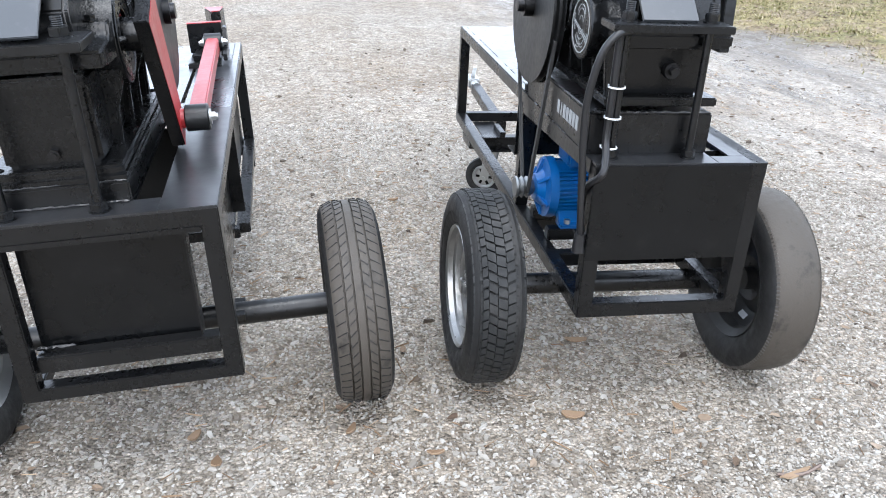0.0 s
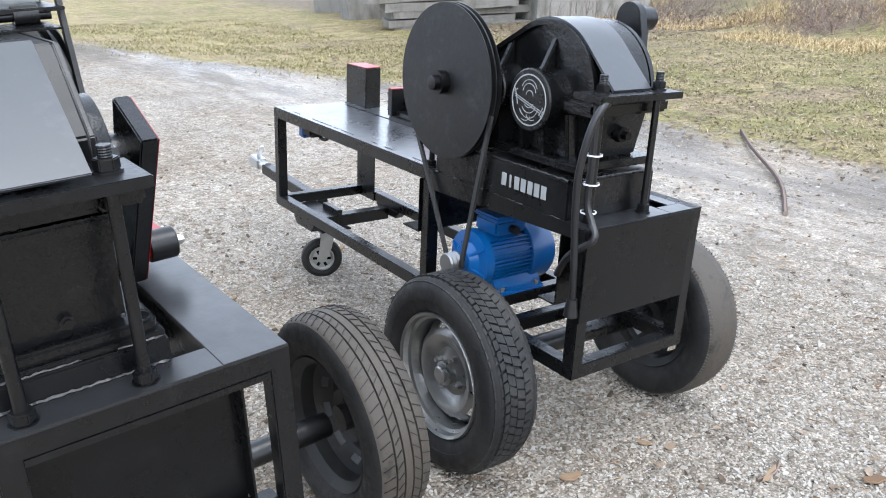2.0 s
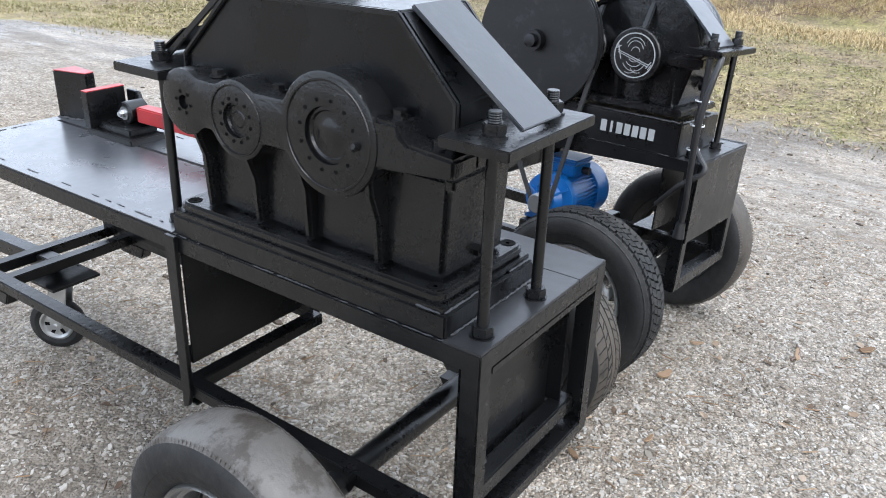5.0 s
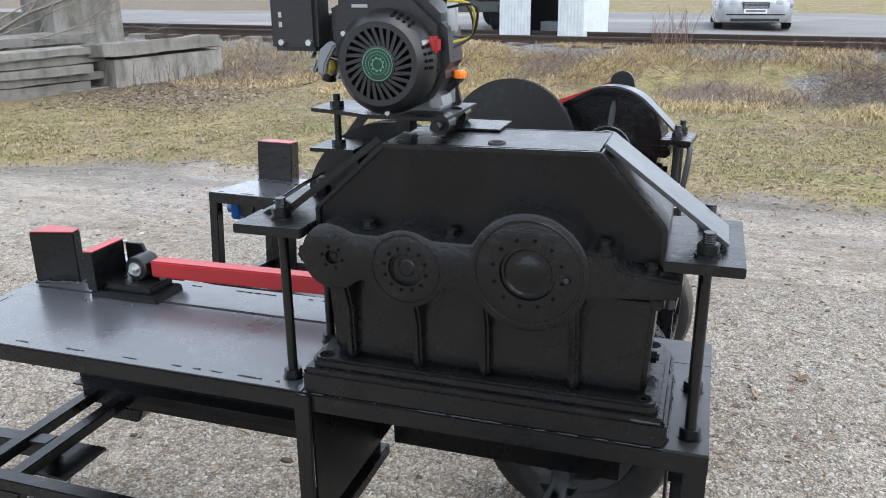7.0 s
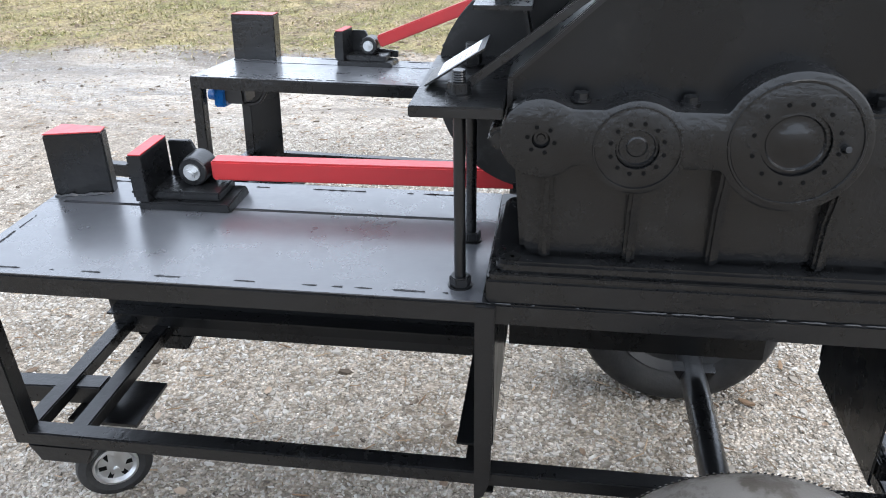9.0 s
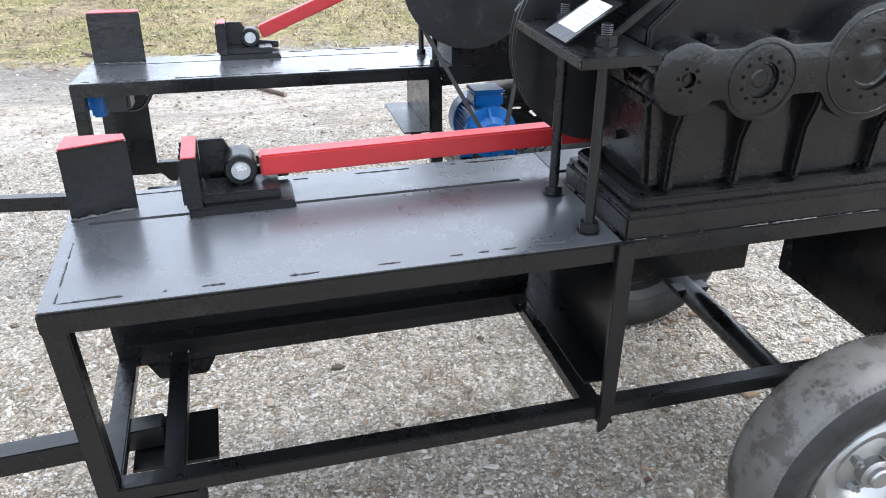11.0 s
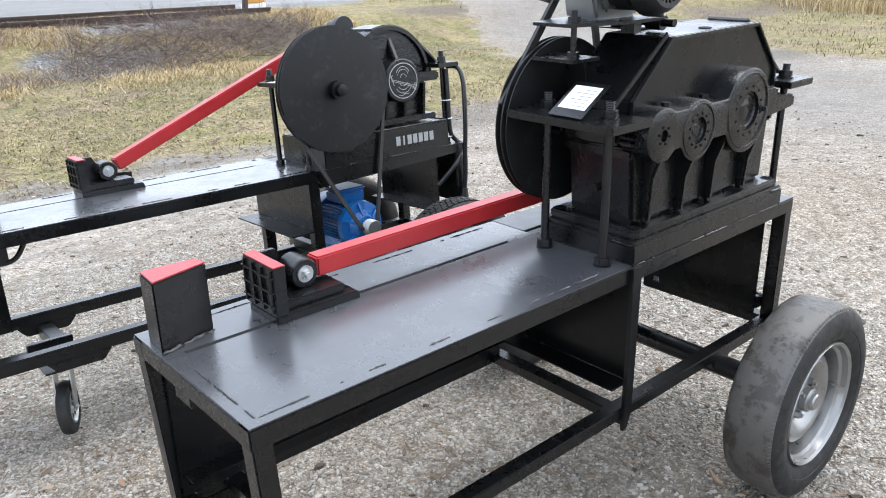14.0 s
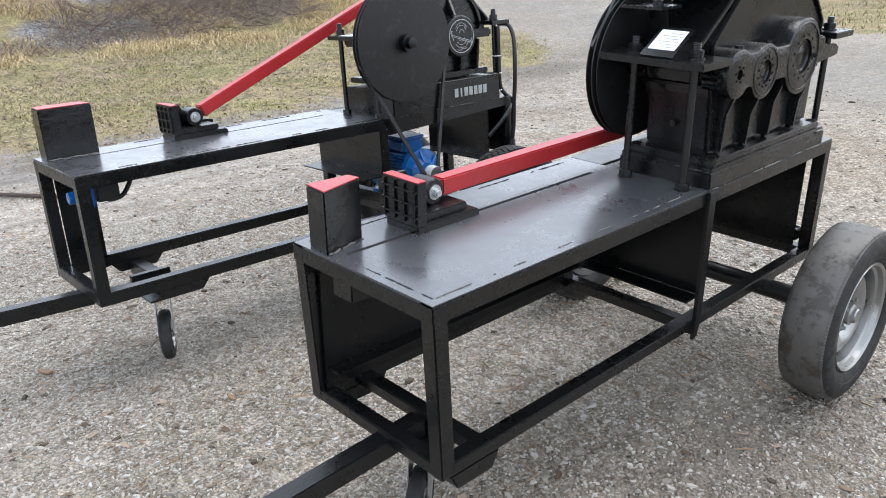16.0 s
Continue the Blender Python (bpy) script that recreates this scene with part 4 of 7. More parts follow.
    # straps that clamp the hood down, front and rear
    # STRAP's lighter base holds painted sky sheen
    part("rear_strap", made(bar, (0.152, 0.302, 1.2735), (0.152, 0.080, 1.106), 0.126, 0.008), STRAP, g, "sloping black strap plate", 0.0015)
    part("front_strap", made(bar, (0.066, 0.718, 1.270), (0.066, 0.925, 1.112), 0.006, 0.014), BLACK, g, bevel=0.002)
    part("plug_ring", made(lathe, [(0, 0.010), (0.003, 0.011), (0.003, 0.016), (0, 0.017), (0, 0.010)], (0.10, 0.50, 1.265), "z", 20), DARK, g)
    return g


def build_machine_a():
    m = thing("log_splitter", "black welded log splitter with petrol engine, on car wheels", "log splitter", "log splitters", at=pose(-0.64, 1.545, 0))
    W, R, L, TOP, LOW = 0.488, 0.072, 1.927, 0.725, 0.331
    frame_of(m, W, R, L, TOP, LOW, (R + 0.021, 0.90, 1.768, 1.884))
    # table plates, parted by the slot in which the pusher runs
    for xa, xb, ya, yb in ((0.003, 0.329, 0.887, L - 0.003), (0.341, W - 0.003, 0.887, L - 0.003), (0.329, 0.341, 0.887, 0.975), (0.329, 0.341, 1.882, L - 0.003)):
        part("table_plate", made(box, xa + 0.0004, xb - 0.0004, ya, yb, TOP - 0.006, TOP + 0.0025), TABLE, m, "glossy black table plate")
    bm = bmesh.new()
    weld(bm, (0.026, 0.95, TOP + 0.0025), (0.026, L - 0.03, TOP + 0.0025), 1, 0.004, 0.16)
    weld(bm, (0.03, L - 0.027, TOP + 0.0025), (0.30, L - 0.027, TOP + 0.0025), 2, 0.004, 0.2)
    weld(bm, (W - 0.026, 0.95, TOP + 0.0025), (W - 0.026, L - 0.03, TOP + 0.0025), 3, 0.004, 0.16)
    tagged(part("weld_bead", bm, WELD, m), kind="stuff")
    bm = bmesh.new()
    box(bm, 0.30, 0.372, 0.90, 1.90, 0.62, 0.700)
    part("slot_guide", bm, BLACK, m, bevel=0.003)
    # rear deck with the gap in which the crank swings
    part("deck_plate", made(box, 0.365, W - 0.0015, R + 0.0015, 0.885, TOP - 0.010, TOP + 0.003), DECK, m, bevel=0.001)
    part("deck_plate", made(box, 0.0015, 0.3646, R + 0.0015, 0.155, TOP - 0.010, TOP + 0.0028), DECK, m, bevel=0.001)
    part("deck_plate", made(box, T, 0.305, 0.155, 0.885, TOP - 0.010, TOP - 0.001), SHEET, m)
    part("deck_plate", made(box, 0.305, 0.365, 0.78, 0.885, TOP - 0.010, TOP - 0.001), SHEET, m)
    # riser under the gearbox
    bm = bmesh.new()
    box(bm, 0.004, 0.305, 0.150, 0.880, TOP, 0.7728)
    r = part("riser_channel", bm, BLACK, m, "black channel riser with weld beads", 0.004)
    bm = bmesh.new()
    weld(bm, (0.003, 0.152, TOP), (0.003, 0.878, TOP), 7, 0.004, 0.3)
    weld(bm, (0.02, 0.149, TOP + 0.004), (0.30, 0.149, TOP + 0.004), 8, 0.008)
    weld(bm, (0.02, 0.881, TOP + 0.002), (0.30, 0.881, TOP + 0.002), 9, 0.007, 0.1)
    tagged(part("weld_bead", bm, WELD, r), kind="stuff")
    # bulkheads, side sheet and rear sheet
    bulkhead(m, 0.004, W - 0.004, 0.865, 0.40, TOP - T, 0.07)
    bulkhead(m, T + 0.004, 0.402, R + 0.072, 0.345, TOP - T, -0.006)
    part("bulkhead_edge", made(box, 0.402, 0.407, R + 0.035, R + 0.0775, 0.395, TOP - T), BLACK, m, "folded edge of the bulkhead", 0.001)
    part("bulkhead_ledge", made(box, T, W - T, R + 0.021, R + 0.063, 0.357, 0.399), BLACK, m, bevel=0.004)
    part("weld_bead", made(weld, (T, R + 0.050, 0.407), (0.40, R + 0.050, 0.407), 41, 0.010, 0.06), WELD, m)
    part("rear_lip", made(box, T, W - T, R, R + 0.012, TOP - T - 0.012, TOP - T), BLACK, m)
    part("side_sheet", made(box, 0.436, 0.441, 0.90, 1.893, LOW, TOP - T), SHEET, m, "long black side sheet", 0.0015)
    part("side_sheet", made(box, 0.441, 0.446, 0.26, 0.86, 0.345, TOP - T), SHEET, m, "black side sheet by the gearbox", 0.0015)
    part("side_angle", made(box, 0.392, 0.436, 0.90, 1.885, 0.386, 0.391), BLACK, m, "black angle iron along the sheet", 0.001)
    bm = bmesh.new()
    prism(bm, [(0.862, TOP), (0.898, TOP), (0.898, 0.268), (0.880, 0.277), (0.866, 0.317)], -0.012, -0.001)
    box(bm, -0.001, 0.035, 0.860, 0.892, 0.280, 0.284)
    part("side_post", bm, BLACK, m, "flat black post plate", 0.0015)
    # draw bar and castor carrier
    tube_part(m, "draw_bar", (0.20, 1.795, 0.300), (0.20, 2.60, 0.262), 0.05, 0.05)
    part("castor_plate", made(box, 0.12, 0.28, 1.69, 1.86, 0.262, 0.270), BLACK, m)
    for x, y in ((0.021, 1.80), (W - 0.021, 1.768)):
        part("bracket", made(prism, [(y - 0.08, LOW - 0.033), (y + 0.08, LOW - 0.033), (y + 0.055, LOW - 0.08), (y - 0.055, LOW - 0.08)], x - 0.02, x + 0.02), BLACK, m, bevel=0.004)
    castor(m, 0.20, 1.79, 0.262, 35, 0.090)
    part("coupling_shank", made(rod, (0.20, 2.59, 0.262), (0.20, 2.68, 0.262), 0.024, 0.022, 16), ZINC, m)
    part("tow_coupling", made(prism, [(2.66, 0.235), (2.76, 0.235), (2.765, 0.28), (2.74, 0.295), (2.66, 0.285)], 0.17, 0.23), ZINC, m, "zinc-plated ball coupling", 0.008)
    # axle and wheels
    part("axle", made(rod, (-0.20, 0.41, 0.279), (0.72, 0.41, 0.279), 0.031, None, 24), BLACK, m, "black tube axle")
    for x in (0.02, 0.46):
        bm = bmesh.new()
        prism(bm, [(0.36, 0.300), (0.46, 0.300), (0.445, 0.275), (0.375, 0.275)], x - 0.02, x + 0.02)
        part("axle_saddle", bm, BLACK, m)
    wheel(m, -0.240, 0.415, 0.279, "bald", SILVER, -1, 0.3)
    wheel(m, 0.775, 0.41, 0.279, "rib", DARKRIM, 1, 0.1)
    gearbox_a(m)
    # clamp plates and tie rods
    part("clamp_plate", made(box, 0.004, 0.292, 0.046, 0.178, 1.067, 1.086), BLACK, m, "thick black clamp plate", 0.002)
    part("clamp_plate", made(box, -0.008, 0.318, 0.856, 1.006, 1.067, 1.086), BLACK, m, "thick black clamp plate", 0.002)
    for x in (0.058, 0.245):
        for y, z in ((0.108, 1.086), (0.932, 1.086)):
            tie_rod(m, x, y, TOP, z - 0.014)
            bolt_and_nut(m, x, y, z)
            bolt_and_nut(m, x, y, TOP + 0.0005, 1, 0.0205, 0)
    part("label_plate", made(bar, (0.140, 0.994, 1.090), (0.140, 0.893, 1.154), 0.100, 0.003), BLACK, m)
    label = part("paper_label", made(bar, (0.140, 0.973, 1.1058), (0.140, 0.906, 1.1482), 0.080, 0.001), WHITE, m, "white printed label on a sloping plate")
    for k in range(6):
        f = 0.12 + k * 0.14
        y, z = 0.973 - 0.067 * f, 1.1068 + 0.0424 * f
        part("print_line", made(bar, (0.106, y, z), (0.106 + 0.062 * (0.6 + 0.4 * ((k * 7) % 5) / 4), y, z), 0.0011, 0.0006, (0, 0.54, 0.84)), GREY, label, "row of unreadable print")
    # input pulley behind, crank arm and pusher
    v_pulley(m, 0.333, 0.794, 1.028, 0.214, 0.019, 2, 0.03)
    part("input_shaft", made(rod, (0.30, 0.794, 1.028), (0.32, 0.794, 1.028), 0.02, None, 16), DARKSTEEL, m)
    part("output_shaft", made(rod, (0.30, 0.411, 1.036), (0.355, 0.411, 1.036), 0.038, None, 24), BLACK, m)
    arm = [(0.284, 1.080), (0.419, 1.138), (0.585, 0.765), (0.515, 0.730)]
    arm_ob = part("crank_arm", made(prism, arm, 0.352, 0.384), BLACK, m, "flat black crank arm with a red side", 0.003)
    cy, cz = 0.45, 0.93
    part("arm_face", made(prism, [(cy + (a - cy) * 0.97, cz + (b - cz) * 0.985) for a, b in arm], 0.3845, 0.3855), RED, arm_ob, "red-painted side")
    part("pin_boss", made(lathe, [(0.0, 0.026), (0.030, 0.022)], (0.384, 0.522, 0.800), "x", 24), RED, arm_ob, "short red-painted pin boss")
    pusher(m, 0.335, 1.577, TOP, 0.404, (0.426, 0.522, 0.800))
    wedge_block(m, TOP, [(0.360, 1.917), (0.436, 1.912), (0.428, 1.798), (0.393, 1.791)], 0.150)
    engine(m)
    return m


def engine(m):
    """Small single-cylinder petrol engine on a hinged plate over the hood."""
    e = thing("petrol_engine", "black four-stroke petrol engine with recoil starter, bolted over the splitter's gearbox", "engine", at=m.matrix_basis @ pose(0.110, 0.718, 1.306))
    # origin: foot of the engine at its starter side; y to the carburettor, x away along the shaft
    part("mount_plate", made(prism, [(0.03, -0.115), (0.235, -0.115), (0.235, 0.10), (0.20, 0.205), (0.085, 0.205), (0.05, 0.10), (0.03, 0.06)], -0.026, -0.018, "z"), BLACK, e, "flat engine mounting plate", 0.0015)
    part("crankcase", made(prism, [(-0.07, 0.0), (0.06, 0.0), (0.095, 0.06), (0.095, 0.15), (0.03, 0.19), (-0.05, 0.18), (-0.075, 0.10)], 0.085, 0.205), ALU, e, "cast aluminium crankcase", 0.008)
    # shroud
    bm = bmesh.new()
    out = [(-0.075, 0.005), (0.045, 0.005), (0.115, 0.085), (0.118, 0.20), (0.05, 0.225), (-0.06, 0.215), (-0.115, 0.165), (-0.122, 0.07)]
    prism(bm, out, 0.012, 0.125)
    part("fan_shroud", bm, PLASTIC, e, "black pressed fan shroud", 0.016)
    bm = bmesh.new()
    c = (0.0, -0.005, 0.088)
    lathe(bm, [(0.014, 0.098), (-0.012, 0.096), (-0.030, 0.087), (-0.040, 0.079), (-0.0425, 0.0765), (-0.0425, 0.0735), (-0.0425, 0.0655), (-0.033, 0.0645), (-0.033, 0.034), (-0.0435, 0.0335), (-0.0445, 0.032), (-0.0445, 0.001)], c, "x", 64)
    st = part("recoil_starter", bm, PLASTIC, e, "round black recoil starter cover")
    part("fan_opening_shade", made(lathe, [(-0.0331, 0.064), (-0.0338, 0.064), (-0.0338, 0.0345), (-0.0331, 0.0345), (-0.0331, 0.064)], c, "x", 48), SLOT, st, "near-black ring painted as the shade behind the vent blades")
    part("badge", made(lathe, [(-0.0446, 0.0305), (-0.0455, 0.030), (-0.0455, 0.001)], c, "x", 40), GREENISH, st, "round dark green badge with a gear shape")
    bm = bmesh.new()
    lathe(bm, [(-0.0456, 0.0298), (-0.0460, 0.0298), (-0.0460, 0.0286), (-0.0456, 0.0286), (-0.0456, 0.0298)], c, "x", 44)
    for k in range(9):
        a = 2 * math.pi * k / 9
        bar(bm, (-0.0458, -0.005 + math.cos(a) * 0.0105, 0.088 + math.sin(a) * 0.0105), (-0.0458, -0.005 + math.cos(a) * 0.0135, 0.088 + math.sin(a) * 0.0135), 0.0036, 0.0006, (1, 0, 0))
    lathe(bm, [(-0.0456, 0.0112), (-0.0461, 0.0112), (-0.0461, 0.0098), (-0.0456, 0.0098), (-0.0456, 0.0112)], c, "x", 28)
    lathe(bm, [(-0.0456, 0.0180), (-0.0459, 0.0180), (-0.0459, 0.0174), (-0.0456, 0.0174), (-0.0456, 0.0180)], c, "x", 32)
    for k in range(26):
        a = 2 * math.pi * k / 32 - 0.9
        bar(bm, (-0.0458, -0.005 + math.cos(a) * 0.0225, 0.088 + math.sin(a) * 0.0225), (-0.0458, -0.005 + math.cos(a) * 0.0245, 0.088 + math.sin(a) * 0.0245), 0.0020, 0.0005, (1, 0, 0))
    part("gear_mark", bm, PALEGREEN, st, "thin pale rings, a gear outline and small bars")
    for k in range(26):
        a = 2 * math.pi * k / 26
        p = Vector((-0.039, -0.005 + math.cos(a) * 0.0335, 0.088 + math.sin(a) * 0.0335))
        a2 = a - 0.26
        q = Vector((-0.039, -0.005 + math.cos(a2) * 0.0665, 0.088 + math.sin(a2) * 0.0665))
        part("vent_blade", made(bar, p, q, 0.0066, 0.0075, (-1, 0, 0)), PLASTIC, st)
    for mid in (118, 172):
        for k in range(8):
            a = radians(mid + (k // 2 - 1.5) * 8.0)
            r0, r1, h0, h1 = ((0.0865, 0.0905, -0.0305, -0.0245), (0.0925, 0.0965, -0.0205, -0.0125))[k % 2]
            p = Vector((h0, -0.005 + math.cos(a) * r0, 0.088 + math.sin(a) * r0))
            q = Vector((h1, -0.005 + math.cos(a) * r1, 0.088 + math.sin(a) * r1))
            # dark bars on the cover paint shaded vent slots
            part("side_vent_shade", made(bar, p, q, 0.0055, 0.002, (0, math.cos(a), math.sin(a))), SLOT, st)
    for a in (35, 155, 265):
        y, z = -0.005 + math.cos(radians(a)) * 0.092, 0.088 + math.sin(radians(a)) * 0.092
        part("cover_bolt", made(rod, (-0.004, y, z), (-0.026, y, z), 0.006, 0.005, 8), ZINC, st, "zinc bolt")
    bm = bmesh.new()
    prism(bm, [(0.098, 0.128), (0.118, 0.112), (0.128, 0.086), (0.124, 0.066), (0.112, 0.062), (0.108, 0.084), (0.096, 0.104), (0.088, 0.118)], -0.030, -0.012)
    bar(bm, (-0.02, 0.105, 0.098), (-0.02, 0.060, 0.086), 0.007, 0.009)
    part("pull_handle", bm, GREY, e, "grey pull-cord handle", 0.004)
    # air cleaner and carburettor
    part("air_cleaner", made(box, -0.005, 0.060, 0.135, 0.235, 0.105, 0.245), PLASTIC, e, "black air cleaner box", 0.008)
    bm = bmesh.new()
    for k in range(2):
        box(bm, -0.0065, -0.005, 0.208, 0.214, 0.150 + k * 0.018, 0.160 + k * 0.018)
    part("printed_marks", bm, LETTER, e, "small pale marks")
    for y in (0.150, 0.208):
        part("stud", made(rod, (-0.005, y, 0.122), (-0.014, y, 0.122), 0.006, None, 8), ZINC, e)
    for k in range(4):
        part("cleaner_rib", made(box, 0.060, 0.064, 0.140, 0.230, 0.125 + k * 0.03, 0.137 + k * 0.03), PLASTIC, e, bevel=0.0015)
    part("cleaner_clip", made(box, -0.009, -0.005, 0.165, 0.185, 0.225, 0.25), ZINC, e, "zinc clip", 0.001)
    part("carburettor", made(box, 0.075, 0.13, 0.10, 0.18, 0.075, 0.15), ALU, e, bevel=0.006)
    part("carburettor_bowl", made(lathe, [(0, 0.012), (0.01, 0.020), (0.035, 0.021), (0.04, 0.015)], (0.075, 0.155, 0.055), "z", 20), YELLOW, e, "yellowish float bowl")
    # cylinder, head, valve cover
    d = Vector((0, 0.91, 0.41)).normalized()
    o = Vector((0.135, 0.03, 0.055))
    part("cylinder", made(bar, o + d * 0.02, o + d * 0.14, 0.10, 0.095), ALU, e, "aluminium cylinder", 0.006)
    for k in range(4):
        c0 = o + d * (0.075 + k * 0.016)
        part("cooling_fin", made(bar, c0, c0 + d * 0.006, 0.112, 0.108), ALU, e)
    part("sump", made(prism, [(-0.08, -0.018), (0.085, -0.018), (0.100, 0.045), (0.09, 0.075), (-0.08, 0.075)], 0.10, 0.20), ALU, e, "cast aluminium sump", 0.008)
    part("exhaust_pipe", made(sweep, [(0.16, 0.16, 0.075), (0.165, 0.19, 0.06), (0.17, 0.20, 0.03)], 0.016, 14), DARKSTEEL, e)
    bm = bmesh.new()
    bar(bm, o + d * 0.14, o + d * 0.150, 0.132, 0.128)
    part("head_flange", bm, CHROME, e, bevel=0.004)
    part("valve_cover", made(bar, o + d * 0.150, o + d * 0.196, 0.105, 0.098), CHROME, e, "pressed bright valve cover", 0.022)
    part("spark_plug_cap", made(sweep, [o + d * 0.15 + Vector((-0.03, 0.02, 0.05)), o + d * 0.19 + Vector((-0.035, 0.02, 0.08)), o + d * 0.17 + Vector((-0.08, 0.0, 0.09)), (0.08, 0.09, 0.21)], 0.006), PLASTIC, e)
    # muffler, tank, switch, governor wires
    part("muffler", made(box, 0.13, 0.225, 0.06, 0.20, 0.205, 0.290), ALU, e, "muffler with a heat shield", 0.012)
    bm = bmesh.new()
    prism(bm, [(-0.155, 0.238), (0.12, 0.238), (0.135, 0.275), (0.11, 0.36), (-0.14, 0.36), (-0.165, 0.28)], 0.0, 0.20)
    part("fuel_tank", bm, PLASTIC, e, "black fuel tank", 0.022)
    part("tank_cap", made(rod, (0.12, -0.03, 0.358), (0.12, -0.03, 0.385), 0.032, 0.029, 24), PLASTIC, e)
    part("stop_switch", made(box, -0.008, 0.020, -0.108, -0.086, 0.106, 0.136), RED, e, "red stop switch", 0.005)
    part("oil_filler", made(rod, (0.12, -0.070, 0.020), (0.087, -0.118, 0.056), 0.014, 0.015, 16), PLASTIC, e)
    part("oil_cap", made(lathe, [(0.0, 0.004), (0.0, 0.0135), (0.012, 0.0145), (0.015, 0.012), (0.015, 0.001)], (0.085, -0.122, 0.052), "z", 9), ORANGE, e, "orange dipstick cap", 0.002)
    for k in range(3):
        part("wire", made(sweep, [(0.02, -0.12, 0.21 - k * 0.012), (0.01 - 0.008 * k, -0.160 - 0.01 * k, 0.19), (0.03, -0.165, 0.14), (0.02, -0.13, 0.115 + 0.01 * k)], 0.0025, 6), (PLASTIC, YELLOW, PLASTIC)[k], e)
    part("governor_bracket", made(box, 0.05, 0.062, -0.128, -0.108, 0.14, 0.235), ZINC, e, bevel=0.003)
    for k, (y, z, r) in enumerate(((0.125, 0.232, 0.009), (0.105, 0.246, 0.007), (0.135, 0.218, 0.006))):
        part("throttle_bolt", made(rod, (0.0, y, z), (0.03, y, z), r, r * 0.8, 8), ZINC, e, "zinc throttle bolt")
    part("throttle_lever", made(sweep, [(0.01, 0.13, 0.215), (0.005, 0.11, 0.236), (0.0, 0.085, 0.228), (0.0, 0.06, 0.232)], 0.0035, 6), ZINC, e, "bent zinc throttle lever")
    part("shroud_mark", made(box, 0.0085, 0.012, 0.035, 0.066, 0.186, 0.192), LETTER, e, "small pale mark")
    part("linkage", made(sweep, [(0.05, 0.11, 0.235), (0.05, 0.06, 0.243), (0.06, 0.0, 0.236), (0.06, -0.1, 0.240)], 0.0025, 6), ZINC, e)
    part("side_casting", made(prism, [(-0.075, 0.0), (-0.106, 0.0), (-0.100, 0.022), (-0.08, 0.036)], 0.03, 0.10), ALU, e, bevel=0.005)
    # drive pulley, belt, hinge and tensioner
    part("drive_pulley", made(lathe, [(-0.03, 0.01), (-0.03, 0.045), (-0.012, 0.034), (0.0, 0.045), (0.012, 0.034), (0.03, 0.045), (0.03, 0.01)], (0.235, -0.005, 0.088), "x", 32), DARKSTEEL, e)
    part("crankshaft", made(rod, (0.20, -0.005, 0.088), (0.22, -0.005, 0.088), 0.012, None, 14), DARKSTEEL, e)
    for s, (yy, zz) in ((-1, (-0.125, -0.230)), (1, (0.275, -0.215))):
        bm = bmesh.new()
        bar(bm, (0.235, -0.005 + s * 0.040, 0.088), (0.235, yy, zz), 0.020, 0.010, (1, 0, 0))
        part("drive_belt", bm, BELT, e, "black rubber drive belt")
    part("hinge_pin", made(rod, (0.0, -0.098, -0.032), (0.21, -0.098, -0.032), 0.010, None, 14), DARKSTEEL, e)
    for x in (0.055, 0.165):
        part("hinge_tube", made(rod, (x - 0.022, -0.098, -0.032), (x + 0.022, -0.098, -0.032), 0.0195, None, 24), BLACK, e, "short black hinge tube")
    part("hinge_base", made(box, 0.10, 0.205, -0.20, -0.06, -0.0515, -0.0480), SHEET, e, "flat hinge base on the hood")
    part("tension_screw", made(rod, (0.111, 0.156, -0.108), (0.111, 0.156, 0.010), 0.0075, None, 14), BLACK, e, "belt tension screw")
    for z in (-0.018, -0.100):
        part("tension_nut", made(rod, (0.111, 0.156, z), (0.111, 0.156, z + 0.013), 0.015, None, 6), BLACK, e)
    part("tension_tab", made(box, 0.07, 0.20, 0.105, 0.205, -0.108, -0.100), BLACK, e)
    part("tab_stay", made(bar, (0.135, 0.12, -0.104), (0.135, 0.10, -0.20), 0.06, 0.006), BLACK, e)
    part("foot", made(box, 0.05, 0.09, -0.03, 0.0, -0.052, -0.026), BLACK, e)



